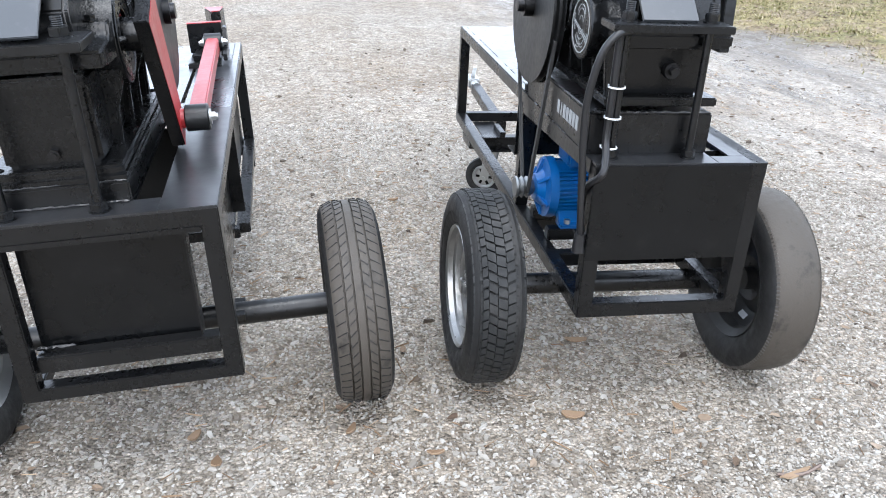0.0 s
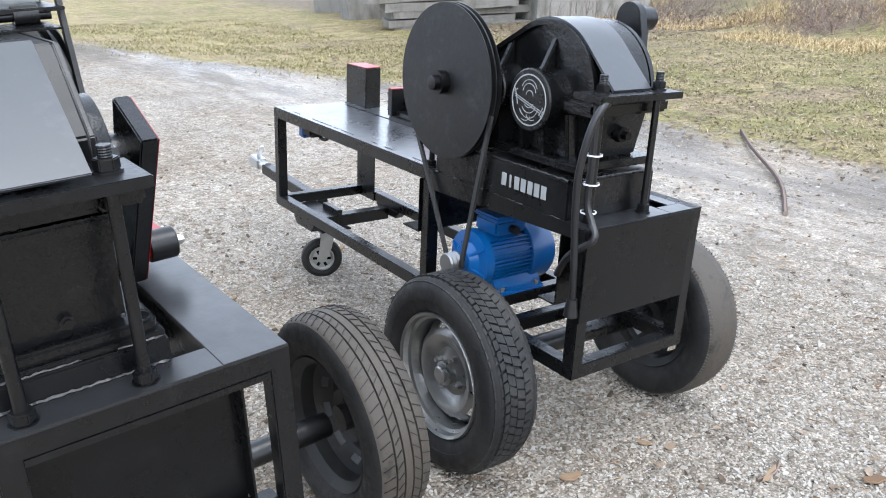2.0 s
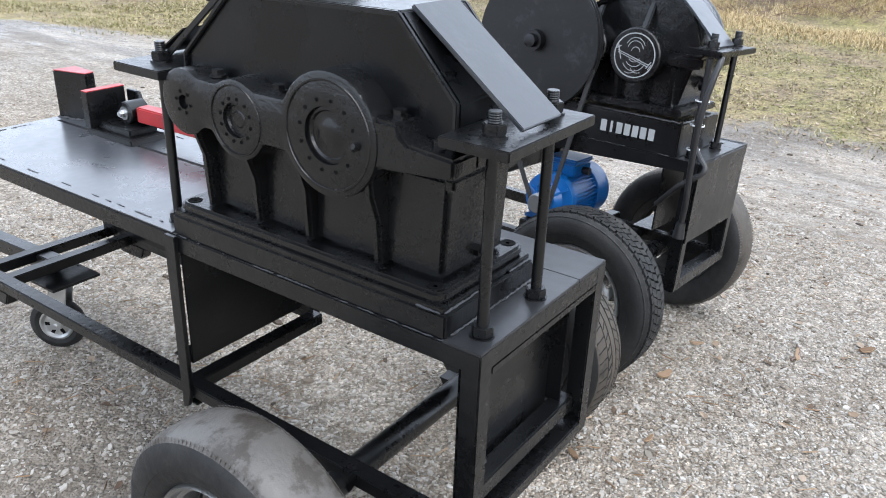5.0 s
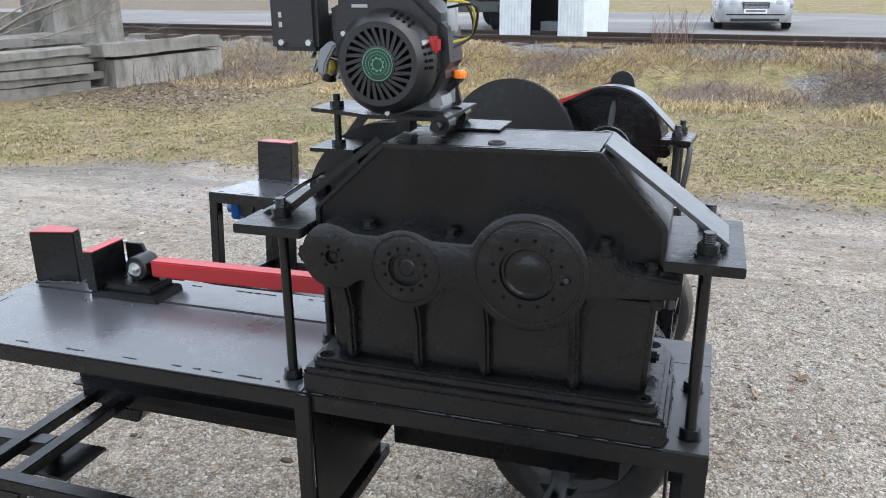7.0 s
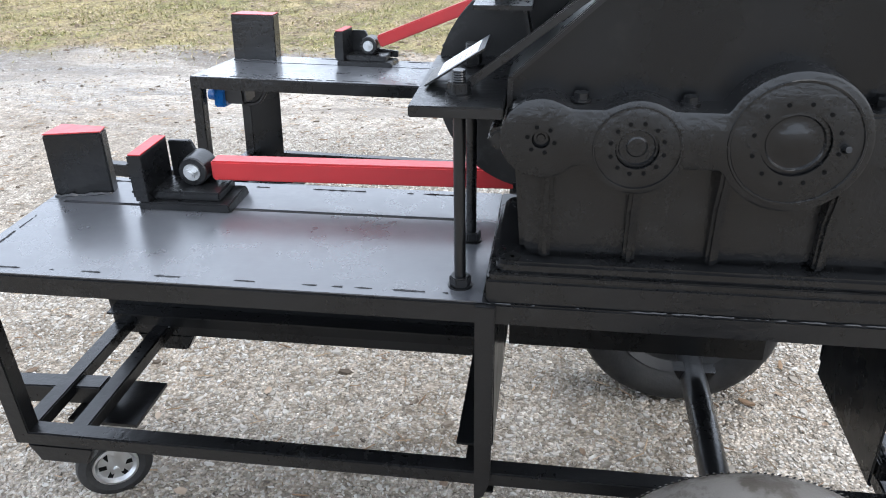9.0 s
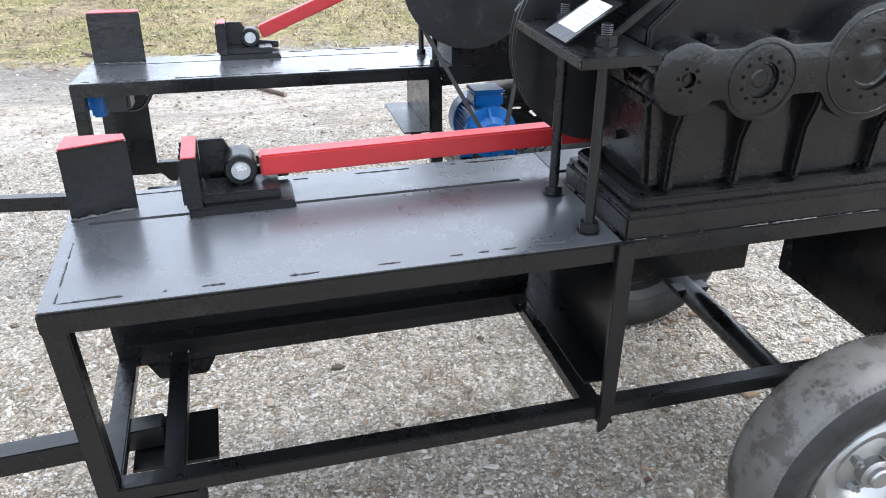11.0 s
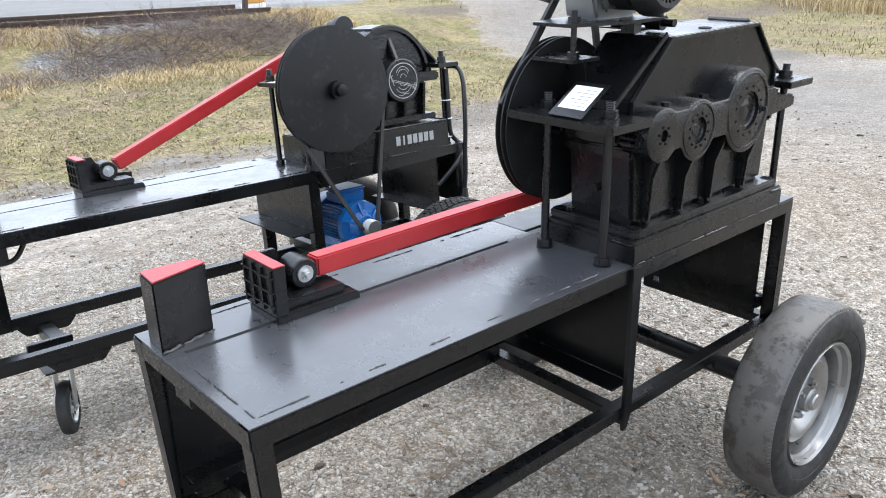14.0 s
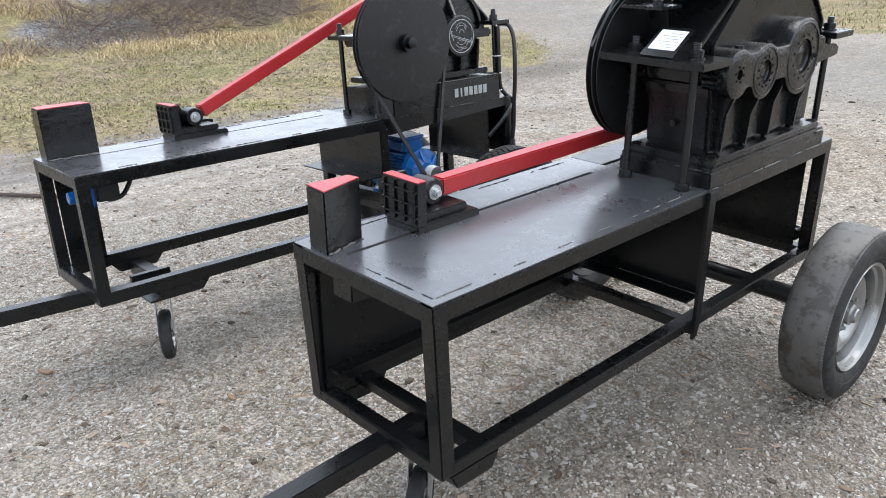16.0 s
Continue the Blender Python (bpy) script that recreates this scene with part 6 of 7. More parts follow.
def saloon_car():
    c = thing("parked_car", "silver saloon car with a dark slatted grille, parked on asphalt", "car", at=pose(19.4, 0.80, ground_z(20.5, 0.8), 0, 0, 2))
    # x back from the nose, y across
    def loft(rows, name, mat, bevel=0.0):
        bm = bmesh.new()
        rings = []
        for x, w, z0, z1, tuck in rows:
            ring = [(-w, z0), (-w * 1.0, z0 + (z1 - z0) * 0.55), (-w * (1 - tuck), z1 - 0.03), (-w * (1 - tuck) * 0.6, z1), (w * (1 - tuck) * 0.6, z1), (w * (1 - tuck), z1 - 0.03), (w, z0 + (z1 - z0) * 0.55), (w, z0)]
            rings.append([bm.verts.new((x, y, z)) for y, z in ring])
        for a, b in zip(rings, rings[1:]):
            for i in range(len(a)):
                j = (i + 1) % len(a)
                bm.faces.new((a[i], a[j], b[j], b[i]))
        bm.faces.new(rings[0][::-1])
        bm.faces.new(rings[-1])
        return part(name, bm, mat, c, bevel=bevel, smooth=50)
    body = [(0.0, 0.62, 0.24, 0.58, 0.03), (0.04, 0.74, 0.20, 0.66, 0.03), (0.18, 0.86, 0.18, 0.74, 0.05), (0.6, 0.90, 0.18, 0.84, 0.08), (1.3, 0.91, 0.18, 0.93, 0.09), (3.6, 0.91, 0.18, 0.97, 0.09), (4.5, 0.88, 0.2, 0.95, 0.1), (4.8, 0.78, 0.25, 0.86, 0.1)]
    loft(body, "body", CARPAINT)
    loft([(1.25, 0.78, 0.90, 0.94, 0.05), (2.0, 0.72, 0.92, 1.40, 0.12), (3.0, 0.70, 0.92, 1.44, 0.14), (3.6, 0.70, 0.92, 1.36, 0.14), (4.2, 0.74, 0.92, 0.98, 0.06)], "cabin", GLASS)
    loft([(2.02, 0.70, 1.38, 1.43, 0.14), (3.0, 0.69, 1.40, 1.465, 0.14), (3.55, 0.68, 1.34, 1.40, 0.14)], "roof_panel", CARPAINT)
    g = part("grille", made(box, -0.02, 0.05, -0.30, 0.30, 0.50, 0.66), DARK, c, "dark slatted grille", 0.02)
    for k in range(4):
        part("slat", made(box, -0.026, -0.018, -0.27, 0.27, 0.53 + k * 0.03, 0.538 + k * 0.03), ZINC, g)
    part("grille_frame", made(box, -0.012, 0.05, -0.33, 0.33, 0.655, 0.675), ZINC, c)
    for s in (-1, 1):
        for yy, r in ((0.52, 0.11), (0.74, 0.105)):
            x = 0.045 if yy < 0.6 else 0.11
            part("headlight", made(lathe, [(-0.03, 0.01), (-0.025, r * 0.7), (0.0, r), (0.08, r)], (x, s * yy, 0.60), "x", 24), LAMPGLASS, c, "round clear headlight")
        part("mirror", made(box, 1.35, 1.5, s * 0.90 - 0.09, s * 0.90 + 0.09, 0.93, 1.05), CARPAINT, c, bevel=0.03)
        for x in (0.85, 3.75):
            w = part("tyre", made(lathe, [(-0.1, 0.2), (-0.1, 0.30), (-0.08, 0.318), (0.08, 0.318), (0.1, 0.30), (0.1, 0.2)], (x, s * 0.80, 0.318), "x" if False else "y", 32), RUBBER, c)
    part("bumper_line", made(box, -0.012, 0.02, -0.66, 0.66, 0.36, 0.385), GLASS, c)
    part("air_intake", made(box, -0.010, 0.03, -0.55, 0.55, 0.22, 0.28), DARK, c)
    p = part("number_plate", made(box, -0.03, -0.012, -0.26, 0.26, 0.40, 0.51), WHITE, c, "white plate with a dark bar")
    part("plate_bar", made(box, -0.034, -0.03, -0.22, 0.22, 0.43, 0.48), GREY, p)


saloon_car()


def old_truck():
    t = thing("parked_truck", "dull green truck standing beyond the rails", "truck", at=pose(18.2, 7.9, ground_z(19, 8), 0, 0, -10))
    part("chassis", made(box, 0.3, 5.5, -0.45, 0.45, 0.75, 0.95), TRUCK, t, bevel=0.02)
    part("bumper", made(box, 0.0, 0.16, -1.15, 1.15, 0.55, 0.80), TRUCK, t, bevel=0.03)
    part("bonnet", made(box, 0.1, 1.2, -0.75, 0.75, 0.9, 1.55), TRUCK, t, bevel=0.12)
    part("cab", made(box, 1.1, 2.6, -1.1, 1.1, 0.9, 2.4), TRUCK, t, bevel=0.12)
    part("windscreen", made(box, 1.07, 1.11, -0.9, 0.9, 1.6, 2.2), GLASS, t)
    part("load_bed", made(box, 2.8, 6.5, -1.2, 1.2, 1.1, 1.9), TRUCK, t, bevel=0.03)
    for s in (-1, 1):
        part("mudguard", made(box, 0.2, 1.3, s * 0.95 - 0.22, s * 0.95 + 0.22, 0.95, 1.12), TRUCK, t, bevel=0.05)
        for x in (0.75, 4.2, 5.4):
            w = part("wheel", made(lathe, [(-0.15, 0.25), (-0.15, 0.48), (-0.11, 0.52), (0.11, 0.52), (0.15, 0.48), (0.15, 0.25)], (x, s * 0.92, 0.52), "y", 32), RUBBER, t)
            part("rim", made(lathe, [(-0.12, 0.02), (-0.10, 0.2), (-0.13, 0.26), (0.13, 0.26), (0.10, 0.2), (0.12, 0.02)], (x, s * 0.92, 0.52), "y", 24), TRUCK, w)


old_truck()


def slab(name, sx, sy, sz, seed, at, label, rough=0.03, material=None):
    rnd = random.Random(seed)
    bm = bmesh.new()
    box(bm, -sx / 2, sx / 2, -sy / 2, sy / 2, 0, sz)
    bmesh.ops.subdivide_edges(bm, edges=bm.edges, cuts=7, use_grid_fill=True)
    for v in bm.verts:
        n = noise.noise_vector(v.co * 2.3 + Vector((seed, 0, 0)))
        v.co += n * rough + noise.noise_vector(v.co * 9.0 + Vector((0, seed, 0))) * rough * 0.45
    ob = new(name, mesh_from(name, bm, material or CONCRETE, 0.0, 25))
    ob.matrix_basis = at
    tagged(ob, label, "concrete slab", "concrete pile")
    return ob


def concrete_pile():
    gz = ground_z(11.5, 12.2) - 0.09
    a = Vector((10.80, 12.42, 0))
    b = Vector((13.55, 11.80, 0))
    d = (b - a).normalized()
    yaw = math.degrees(math.atan2(d.y, d.x))
    n = Vector((-d.y, d.x, 0))
    def put(u, v, z, tilt=0, turn=0):
        c = a + d * u + n * v
        return pose(c.x, c.y, gz + z, tilt, 0, yaw + turn)
    slab("concrete_block", 2.75, 0.9, 0.66, 1, put(1.42, 0.45, -0.05), "large pale concrete block in dead leaves", 0.02, PALE_CONCRETE)
    slab("concrete_slab", 3.0, 1.05, 0.24, 2, put(1.28, 0.48, 0.64, -4, 1), "thick mossy concrete slab lying on a block", 0.03)
    rnd = random.Random(44)
    z = -0.03
    for k in range(6):
        h = rnd.uniform(0.12, 0.17)
        slab("concrete_beam", rnd.uniform(2.6, 3.4), 0.55, h, 10 + k, put(-1.30 + rnd.uniform(-0.3, 0.15), 0.75 + rnd.uniform(-0.10, 0.14), z, rnd.uniform(-2, 2), rnd.uniform(-10, -5)), "long mossy concrete beam in a stack", 0.024)
        z += h + 0.012
    slab("concrete_beam", 3.2, 0.6, 0.16, 21, put(-0.9, 1.55, z + 0.02, 4, 3), "long mossy concrete beam in a stack", 0.024)
    slab("concrete_block", 1.7, 0.9, 1.15, 22, put(0.9, 2.2, 0.55, 0, 4), "pale upright concrete block behind the pile", 0.02, PALE_CONCRETE)
    slab("concrete_block", 2.2, 0.8, 1.2, 23, put(-1.97, 4.6, -0.05, 0, -45), "large weathered concrete block in dead leaves")
    slab("concrete_beam", 4.0, 0.6, 0.3, 24, put(-1.0, 2.9, 1.15, 0, -4), "long mossy concrete beam in a stack", 0.03)
    slab("concrete_block", 4.0, 0.8, 1.1, 25, put(-1.0, 2.8, 0.05, 0, -4), "large weathered concrete block in dead leaves", 0.03)

concrete_pile()


# ---- grass, twigs, stones ----
def blades(name, spots, material, label, category, height, width, lean, seed):
    """Many thin bent blades in one mesh."""
    rnd = random.Random(seed)
    verts, faces = [], []
    for x, y in spots:
        z = ground_z(x, y) - 0.004
        a = rnd.uniform(0, 2 * math.pi)
        h = height * rnd.uniform(0.45, 1.3)
        w = width * rnd.uniform(0.6, 1.3)
        l = h * lean * rnd.uniform(0.2, 1.4)
        sx, sy = math.cos(a) * w, math.sin(a) * w
        lx, ly = -math.sin(a + rnd.uniform(-0.6, 0.6)) * l, math.cos(a + rnd.uniform(-0.6, 0.6)) * l
        i = len(verts)
        verts += [(x - sx, y - sy, z), (x + sx, y + sy, z), (x + sx * 0.7 + lx * 0.4, y + sy * 0.7 + ly * 0.4, z + h * 0.65), (x - sx * 0.7 + lx * 0.4, y - sy * 0.7 + ly * 0.4, z + h * 0.65), (x + lx, y + ly, z + h)]
        faces += [(i, i + 1, i + 2, i + 3), (i + 3, i + 2, i + 4)]
    me = bpy.data.meshes.new(name)
    me.from_pydata(verts, [], faces)
    me.materials.append(material)
    tagged(new(name, me), label, category, kind="stuff")


def twigs(name, starts, material, label, category, seed, kids=3, kind="stuff"):
    """Forking bare twigs: starts are (x, y, z, direction, length, radius)."""
    rnd = random.Random(seed)
    verts, faces = [], []

    def stem(p, d, length, r, depth):
        steps = 3
        i0 = None
        for k in range(steps + 1):
            u = d.orthogonal().normalized()
            v = d.cross(u)
            rad = r * (1 - 0.6 * k / steps)
            i = len(verts)
            for q in range(3):
                a = 2 * math.pi * q / 3
                verts.append(tuple(p + (u * math.cos(a) + v * math.sin(a)) * rad))
            if i0 is not None:
                for q in range(3):
                    faces.append((i0 + q, i0 + (q + 1) % 3, i + (q + 1) % 3, i + q))
            i0 = i
            if depth and k:
                for _ in range(kids if k < steps else 1):
                    nd = (d + Vector((rnd.uniform(-1, 1), rnd.uniform(-1, 1), rnd.uniform(-0.5, 0.9))) * 0.75).normalized()
                    stem(p, nd, length * rnd.uniform(0.35, 0.6), rad * 0.6, depth - 1)
            p = p + d * (length / steps)
            d = (d + Vector((rnd.uniform(-1, 1), rnd.uniform(-1, 1), rnd.uniform(-1, 1))) * 0.16).normalized()
    for x, y, z, d, length, r, depth in starts:
        stem(Vector((x, y, z)), Vector(d).normalized(), length, r, depth)
    me = bpy.data.meshes.new(name)
    me.from_pydata(verts, [], faces)
    me.materials.append(material)
    ob = new(name, me)
    return tagged(ob, label, category, kind=kind)


def scatter(n, x0, x1, y0, y1, keep, seed):
    rnd = random.Random(seed)
    out = []
    for _ in range(n * 6):
        if len(out) >= n:
            break
        x, y = rnd.uniform(x0, x1), rnd.uniform(y0, y1)
        if rnd.random() < keep(x, y):
            out.append((x, y))
    return out


def lawn(x, y):
    g = cover(x, y)
    return g[0] * (1 - g[1]) * (1 - g[5]) * (0.12 + 0.88 * smoothstep(0.42, 0.58, noise.noise((x * 0.9, y * 0.9, 5)) * 0.35 + noise.noise((x * 3.1, y * 3.1, 6)) * 0.25 + 0.5)) * (1 - 0.7 * g[2])


def bank(x, y):
    o = x - rail_x(y)
    g = cover(x, y)
    return g[0] * (1 - g[1]) * smoothstep(-5.2, -3.4, o) * (1 - smoothstep(1.0, 1.8, o)) * smoothstep(0.38, 0.56, noise.noise((x * 0.7, y * 0.7, 7)) * 0.5 + 0.5) * (1 - 0.92 * g[2])


blades("grass", scatter(70000, 4.3, 11.5, -7, 13, lawn, 1), GREEN, "short matted yellow-green winter grass", "grass", 0.030, 0.0042, 2.2, 2)
blades("grass", scatter(22000, -1, 7, 7.5, 18, lawn, 9), GREEN, "short matted yellow-green winter grass", "grass", 0.035, 0.005, 1.8, 10)
blades("grass", scatter(15000, -8, 20, -22, -8.2, lawn, 3), GREEN, "short matted yellow-green winter grass", "grass", 0.07, 0.008, 1.2, 4)
blades("dry_grass", scatter(62000, 8.0, 15.5, -6, 14, bank, 5), STRAW, "dry straw-coloured grass on the bank", "grass", 0.080, 0.0045, 1.7, 6)
blades("dry_grass", scatter(9000, -14, 24, -23, -15.5, lambda x, y: smoothstep(-17.0, -18.2, y + 0.25 * max(0, x - 8)) * (1 - smoothstep(-19.5, -20.5, y + 0.25 * max(0, x - 8))), 7), STRAW, "strip of tall dry straw-coloured grass by the hedge", "grass", 0.38, 0.012, 0.7, 8)


def brush_starts(n, cx, cy, rx, ry, high, up, seed, depth=2, length=0.9, r=0.008):
    rnd = random.Random(seed)
    out = []
    for _ in range(n):
        a, q = rnd.uniform(0, 2 * math.pi), math.sqrt(rnd.random())
        x, y = cx + math.cos(a) * q * rx, cy + math.sin(a) * q * ry
        z = ground_z(x, y) + (rnd.random() * high * (1 - q * 0.8) if high else 0)
        d = (rnd.uniform(-1, 1), rnd.uniform(-1, 1), rnd.uniform(0.0, 0.5) + up)
        out.append((x, y, z, d, length * rnd.uniform(0.6, 1.3), r * rnd.uniform(0.6, 1.3), depth))
    return out


twigs("brush_pile", brush_starts(260, 12.7, 5.4, 1.0, 3.6, 0.18, 0.02, 11, 2, 0.34, 0.005), RED_TWIG, "heap of dead brown twigs on the bank", "brush", 12, 2)
twigs("brush_pile", brush_starts(560, 12.0, -2.4, 1.1, 2.4, 0.34, -0.05, 13, 2, 0.5, 0.006), TWIG, "heap of cut brown branches before the rails", "brush", 14, 2)


def weeds(n, seed):
    """Short dead stems all along the bank."""
    rnd = random.Random(seed)
    out = []
    while len(out) < n:
        y = rnd.uniform(-5.5, 12)
        x = rail_x(y) + rnd.uniform(-3.8, -0.4)
        if cover(x, y)[2] < rnd.random() * 0.9:
            continue
        out.append((x, y, ground_z(x, y), (rnd.uniform(-1, 1), rnd.uniform(-1, 1), 0.7), rnd.uniform(0.08, 0.24), 0.004, 1))
    return out


twigs("dead_weeds", weeds(3000, 23), TWIG, "dead brown weeds along the railway bank", "weeds", 24, 1)
twigs("shrub", brush_starts(40, 14.0, 2.45, 0.3, 0.4, 0, 2.2, 15, 1, 0.6, 0.005), RED_TWIG, "bare reddish shrub by the rails", "shrub", 16, 2)
twigs("shrub", brush_starts(40, 13.2, 0.2, 0.7, 1.6, 0, 1.0, 17, 1, 0.22, 0.005), RED_TWIG, "low bare reddish shrub by the rails", "shrub", 18, 2)
twigs("shrub", brush_starts(26, 11.2, 11.7, 1.1, 0.3, 0, 1.8, 19, 1, 0.45, 0.005), TWIG, "bare weeds growing by the concrete pile", "shrub", 20, 2)
def thicket_body():
    """The dense heart of the thicket: a long uneven mound of brushwood."""
    bm = bmesh.new()
    nx, nz = 150, 9
    grid = []
    for i in range(nx + 1):
        x = -22 + 60 * i / nx
        y0 = -21.6 - 0.28 * max(0, x - 8)
        row = []
        for k in range(nz + 1):
            f = k / nz
            h = 2.1 + 0.8 * noise.noise((x * 0.35, 0, 3))
            q = noise.noise((x * 1.7, f * 4.0, 8)) * 0.35 + noise.noise((x * 4.1, f * 9.0, 2)) * 0.15
            row.append(bm.verts.new((x, y0 - 1.6 * math.sin(f * 1.5) + q, ground_z(x, y0) + h * math.sin(f * 1.57) + (q * 0.5 if k else -0.1))))
        grid.append(row)
    for a, b in zip(grid, grid[1:]):
        for k in range(nz):
            bm.faces.new((a[k], b[k], b[k + 1], a[k + 1]))
    tagged(new("thicket", mesh_from("thicket", bm, FARWOOD, 0, 180)), "dense brown winter thicket beyond the dry grass", "thicket", kind="stuff")


thicket_body()
for k in range(14):
    x = -14 + k * 3.2
    y = -21.0 - 0.28 * max(0, x - 8)
    twigs("hedge", brush_starts(90, x, y, 2.2, 1.0, 0, 2.4, 30 + k, 2, 1.25, 0.011), RED_TWIG, "tall bare brown thicket behind the dry grass", "hedge", 60 + k, 2)
twigs("bare_tree", [(10.3, 14.8, ground_z(10.3, 14.8), (0.05, -0.02, 1), 3.4, 0.12, 3), (10.25, 14.85, ground_z(10.3, 14.8) + 0.9, (0.6, -0.5, 0.45), 2.8, 0.045, 3), (10.35, 14.8, ground_z(10.3, 14.8) + 0.5, (0.75, -0.55, 0.30), 3.0, 0.03, 3)], BARK, "bare grey tree by the concrete pile", "tree", 90, 3, "")
twigs("fallen_branch", [(9.9, 14.2, ground_z(9.9, 14.2) + 0.5 + 0.25 * k, (0.62, -0.62 + 0.12 * k, 0.16 + 0.05 * k), 2.2, 0.018, 3) for k in range(4)], BARK, "thin pale branches over the concrete pile", "branches", 94, 2, "")
twigs("bare_tree", [(4.0, -27.0, ground_z(4, -27), (0.02, 0.0, 1), 5.5, 0.22, 3)], BARK, "bare tree behind the thicket", "tree", 91, 3, "")
twigs("bare_tree", [(8.5, -28.0, ground_z(8, -28), (-0.05, 0.0, 1), 5.5, 0.20, 3)], BARK, "bare tree behind the thicket", "tree", 92, 3, "")


def pebbles(name, n, area, size, seed, label, category="gravel", material=None):
    """Loose stones: flat uneven chips, each tilted a little and pressed into the ground."""
    rnd = random.Random(seed)
    verts, faces = [], []
    x0, x1, y0, y1 = area
    for _ in range(n):
        x, y = rnd.uniform(x0, x1), rnd.uniform(y0, y1)
        if (x > 3.2 or y > 5.5) and cover(x, y)[0] > 0.55:
            continue
        if rnd.random() < 0.65 * math.exp(-(((x + 0.82) / 0.42) ** 2 + ((y - 2.5) / 0.75) ** 2)):
            continue
        s = size * rnd.uniform(0.45, 1.0) * (1.0 + 1.3 * rnd.random() ** 6)
        a = rnd.uniform(0, 6.28)
        ca, sa = math.cos(a), math.sin(a)
        z = ground_z(x, y)
        i = len(verts)
        ex, ey, ez = s * rnd.uniform(0.8, 1.5), s * rnd.uniform(0.45, 0.85), s * rnd.uniform(0.25, 0.5)
        tx, ty, inset = rnd.uniform(-0.35, 0.35), rnd.uniform(-0.35, 0.35), rnd.uniform(0.55, 0.85)
        top = []
        for k in range(5):
            b = 2 * math.pi * k / 5 + rnd.uniform(-0.4, 0.4)
            px, py = math.cos(b) * ex, math.sin(b) * ey
            wx, wy = px * ca - py * sa, px * sa + py * ca
            verts.append((x + wx, y + wy, z - 0.003))
            top.append((x + wx * inset, y + wy * inset, z + max(0.0005, ez + (wx * tx + wy * ty) * inset)))
        verts += top
        for k in range(5):
            j = (k + 1) % 5
            faces.append((i + k, i + j, i + 5 + j, i + 5 + k))
        faces.append((i + 5, i + 6, i + 7, i + 8, i + 9))
    me = bpy.data.meshes.new(name)
    me.from_pydata(verts, [], faces)
    me.materials.append(material or PEBBLE)
    tagged(new(name, me), label, category, kind="stuff")


pebbles("gravel", 122000, (-1.7, 2.7, 0.6, 4.7), 0.0067, 101, "small loose pale gravel stones")
pebbles("gravel", 16000, (-2.6, 5.0, -3.0, 8.0), 0.0095, 102, "larger loose gravel stones")

pebbles("earth_clods", 1500, (-3.5, 5.0, -4.0, 7.0), 0.014, 103, "dark clods of earth trodden into the gravel", "earth", CLOD)


def leaf_bits(n, area, size, seed):
    rnd = random.Random(seed)
    x0, x1, y0, y1 = area
    verts, faces = [], []
    for _ in range(n):
        x, y = rnd.uniform(x0, x1), rnd.uniform(y0, y1)
        z = ground_z(x, y) + 0.004
        s = size * rnd.uniform(0.4, 1.2)
        a = rnd.uniform(0, 6.28)
        i = len(verts)
        for k in range(6):
            b = 2 * math.pi * k / 6
            r = s * rnd.uniform(0.7, 1.1)
            px, py = math.cos(b) * r, math.sin(b) * r * 0.55
            verts.append((x + px * math.cos(a) - py * math.sin(a), y + px * math.sin(a) + py * math.cos(a), z + rnd.uniform(0, 0.4) * s))
        verts.append((x, y, z + s * 0.1))
        faces += [(i + k, i + (k + 1) % 6, i + 6) for k in range(6)]
    me = bpy.data.meshes.new("fallen_leaves")
    me.from_pydata(verts, [], faces)
    me.materials.append(LITTER)
    tagged(new("fallen_leaves", me), "scattered brown fallen leaves", "leaves", kind="stuff")


leaf_bits(900, (-2.5, 4.5, 0, 7), 0.020, 111)
leaf_bits(11000, (5.0, 11.5, -3, 13), 0.030, 112)
leaf_bits(2500, (8.5, 13.5, 9.0, 12.5), 0.05, 113)


def wood_chip(x, y, turn, l, w, seed):
    rnd = random.Random(seed)
    bm = bmesh.new()
    pts = []
    for k in range(9):
        b = 2 * math.pi * k / 9
        pts.append((math.cos(b) * l * rnd.uniform(0.75, 1.05), math.sin(b) * w * rnd.uniform(0.7, 1.1)))
    prism(bm, pts, 0.0, 0.006, "z")
    for v in bm.verts:
        v.co.z += 0.010 * (v.co.x / l) ** 2 + rnd.uniform(-0.001, 0.002)
    ob = new("bark_chip", mesh_from("bark_chip", bm, BARKBIT, 0.001))
    ob.matrix_basis = pose(x, y, ground_z(x, y) + 0.003, 0, 0, turn)
    tagged(ob, "curled brown bark chip on the gravel", "bark chip", "bark chips")


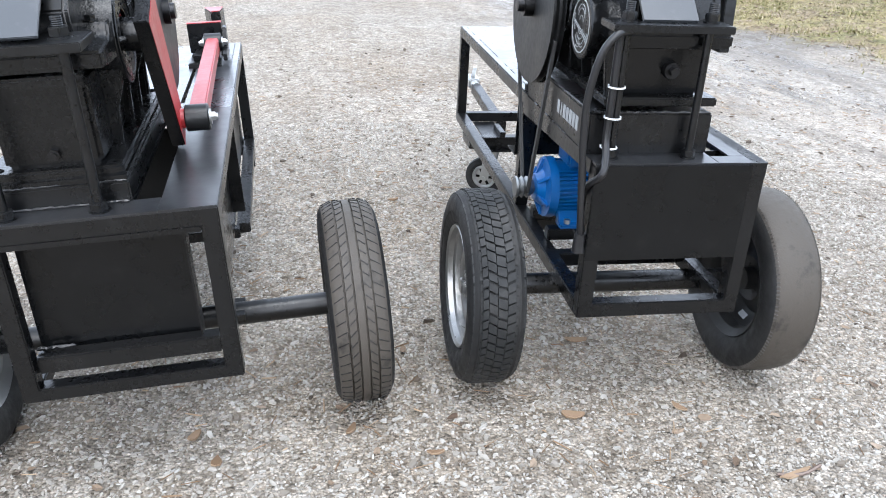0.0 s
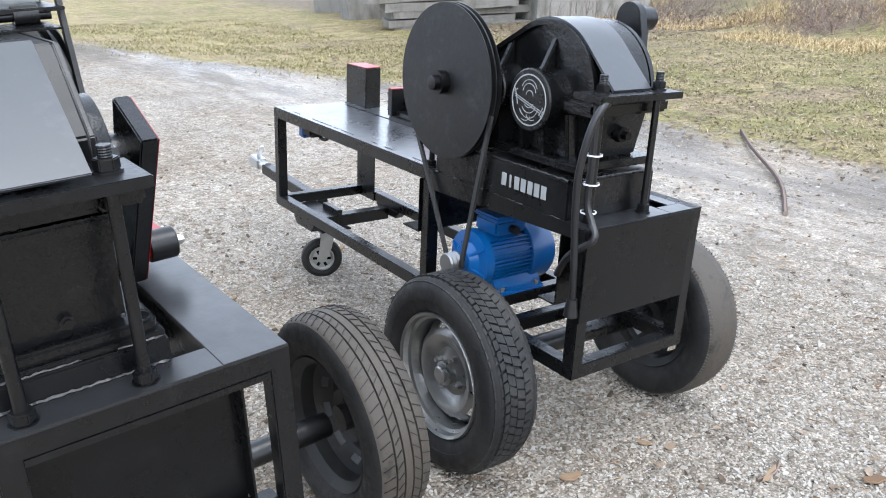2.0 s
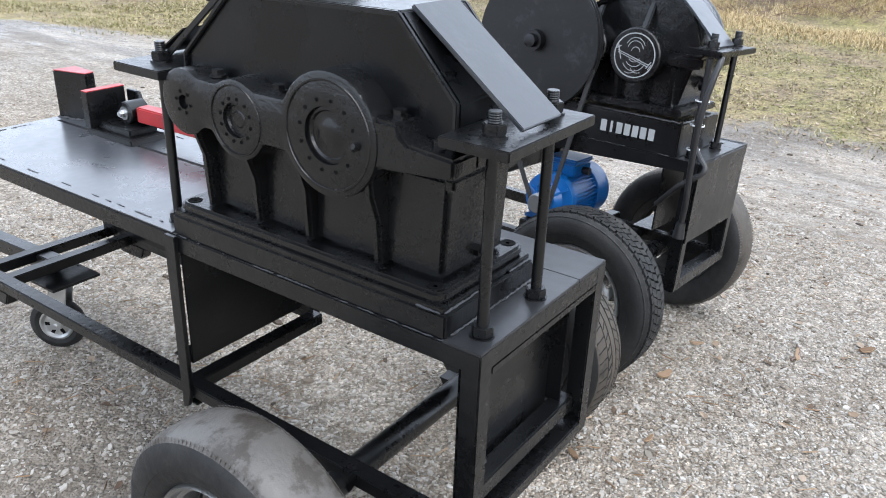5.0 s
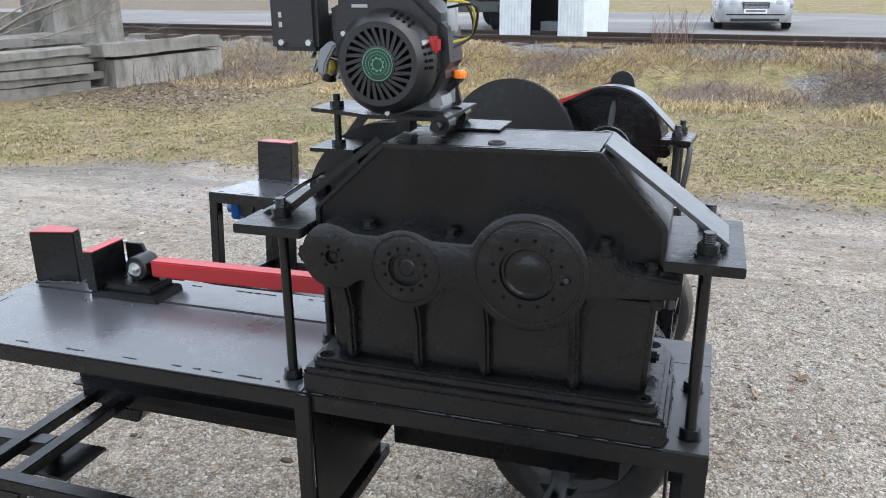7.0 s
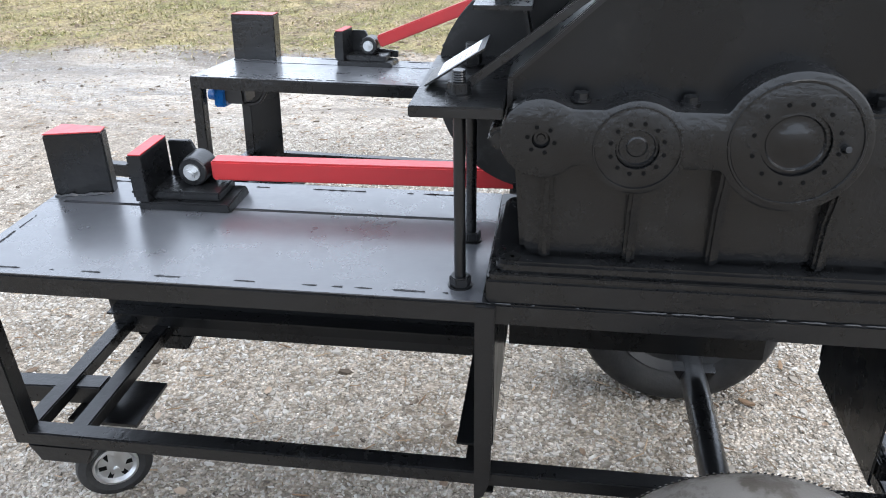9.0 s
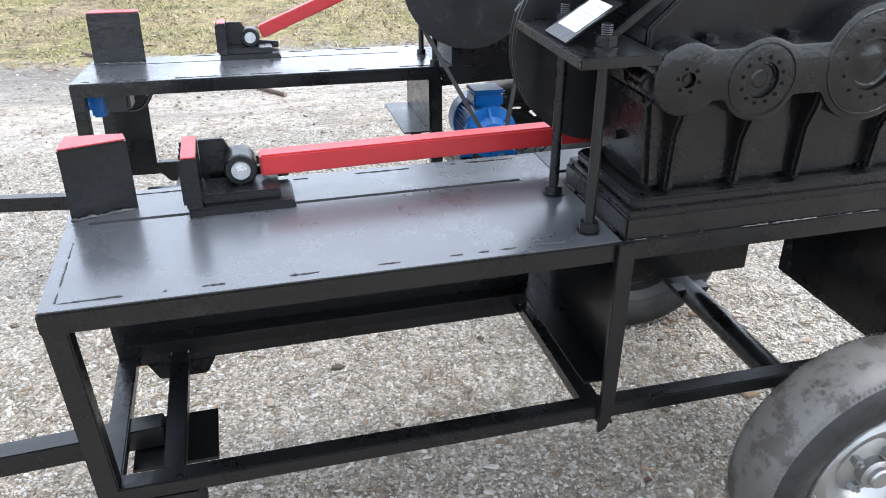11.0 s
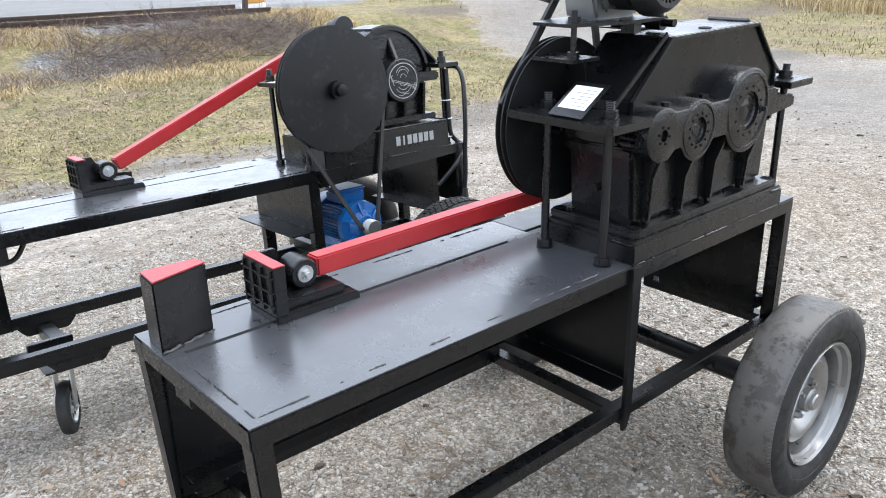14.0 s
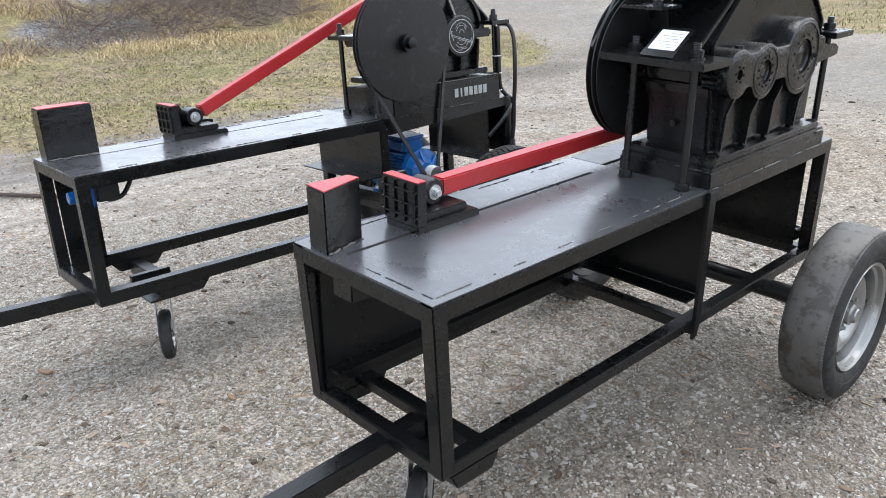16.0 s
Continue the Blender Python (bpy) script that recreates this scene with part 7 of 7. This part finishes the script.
for k, (x, y, turn, l, w) in enumerate(((0.70, 1.71, -25, 0.042, 0.018), (-0.328, 1.807, 60, 0.030, 0.014), (-0.265, 1.683, 80, 0.022, 0.014), (0.085, 1.739, 60, 0.030, 0.010), (1.187, 1.39, 12, 0.055, 0.011), (1.395, 1.194, -35, 0.042, 0.018),
                                         (0.85, 2.10, -15, 0.045, 0.014), (1.02, 1.707, -60, 0.030, 0.009), (0.29, 1.60, -8, 0.028, 0.007), (1.154, 3.735, 35, 0.035, 0.015), (0.43, 3.387, 0, 0.030, 0.010), (-0.75, 2.11, -30, 0.045, 0.007), (2.2, 2.3, -10, 0.05, 0.016))):
    wood_chip(x, y, turn, l, w, 200 + k)


def stick(pts, r, seed):
    bm = bmesh.new()
    sweep(bm, [(x, y, ground_z(x, y) + r + z) for x, y, z in pts], r, 7, 4)
    tagged(new("stick", mesh_from("stick", bm, TWIG)), "thin broken stick lying on the ground", "stick", "sticks")


stick([(5.59, 4.36, 0.0), (5.0, 3.88, 0.03), (4.3, 3.22, 0.01), (3.64, 2.79, 0.0)], 0.015, 1)
stick([(1.14, 1.40, 0), (1.20, 1.385, 0.004), (1.27, 1.41, 0)], 0.005, 2)


def debris(n, area, seed):
    """Short bits of straw and twig trodden into the gravel."""
    rnd = random.Random(seed)
    x0, x1, y0, y1 = area
    bm_v, bm_f = [], []
    for _ in range(n):
        x, y = rnd.uniform(x0, x1), rnd.uniform(y0, y1)
        a, l, r = rnd.uniform(0, 6.28), rnd.uniform(0.012, 0.06), rnd.uniform(0.0008, 0.0022)
        dx, dy = math.cos(a) * l / 2, math.sin(a) * l / 2
        nx, ny = -math.sin(a) * r, math.cos(a) * r
        i = len(bm_v)
        for sx in (-1, 1):
            px, py = x + sx * dx, y + sx * dy
            z = ground_z(px, py) + 0.004 + rnd.uniform(0, 0.004)
            bm_v += [(px - nx, py - ny, z), (px + nx, py + ny, z), (px, py, z + r * 1.8)]
        bm_f += [(i, i + 1, i + 4, i + 3), (i + 1, i + 2, i + 5, i + 4), (i + 2, i, i + 3, i + 5)]
    me = bpy.data.meshes.new("straw_bits")
    me.from_pydata(bm_v, [], bm_f)
    me.materials.append(BARKBIT)
    tagged(new("straw_bits", me), "short bits of straw and twig on the gravel", "straw", kind="stuff")


debris(2600, (-2.4, 4.0, 0.2, 6.0), 121)
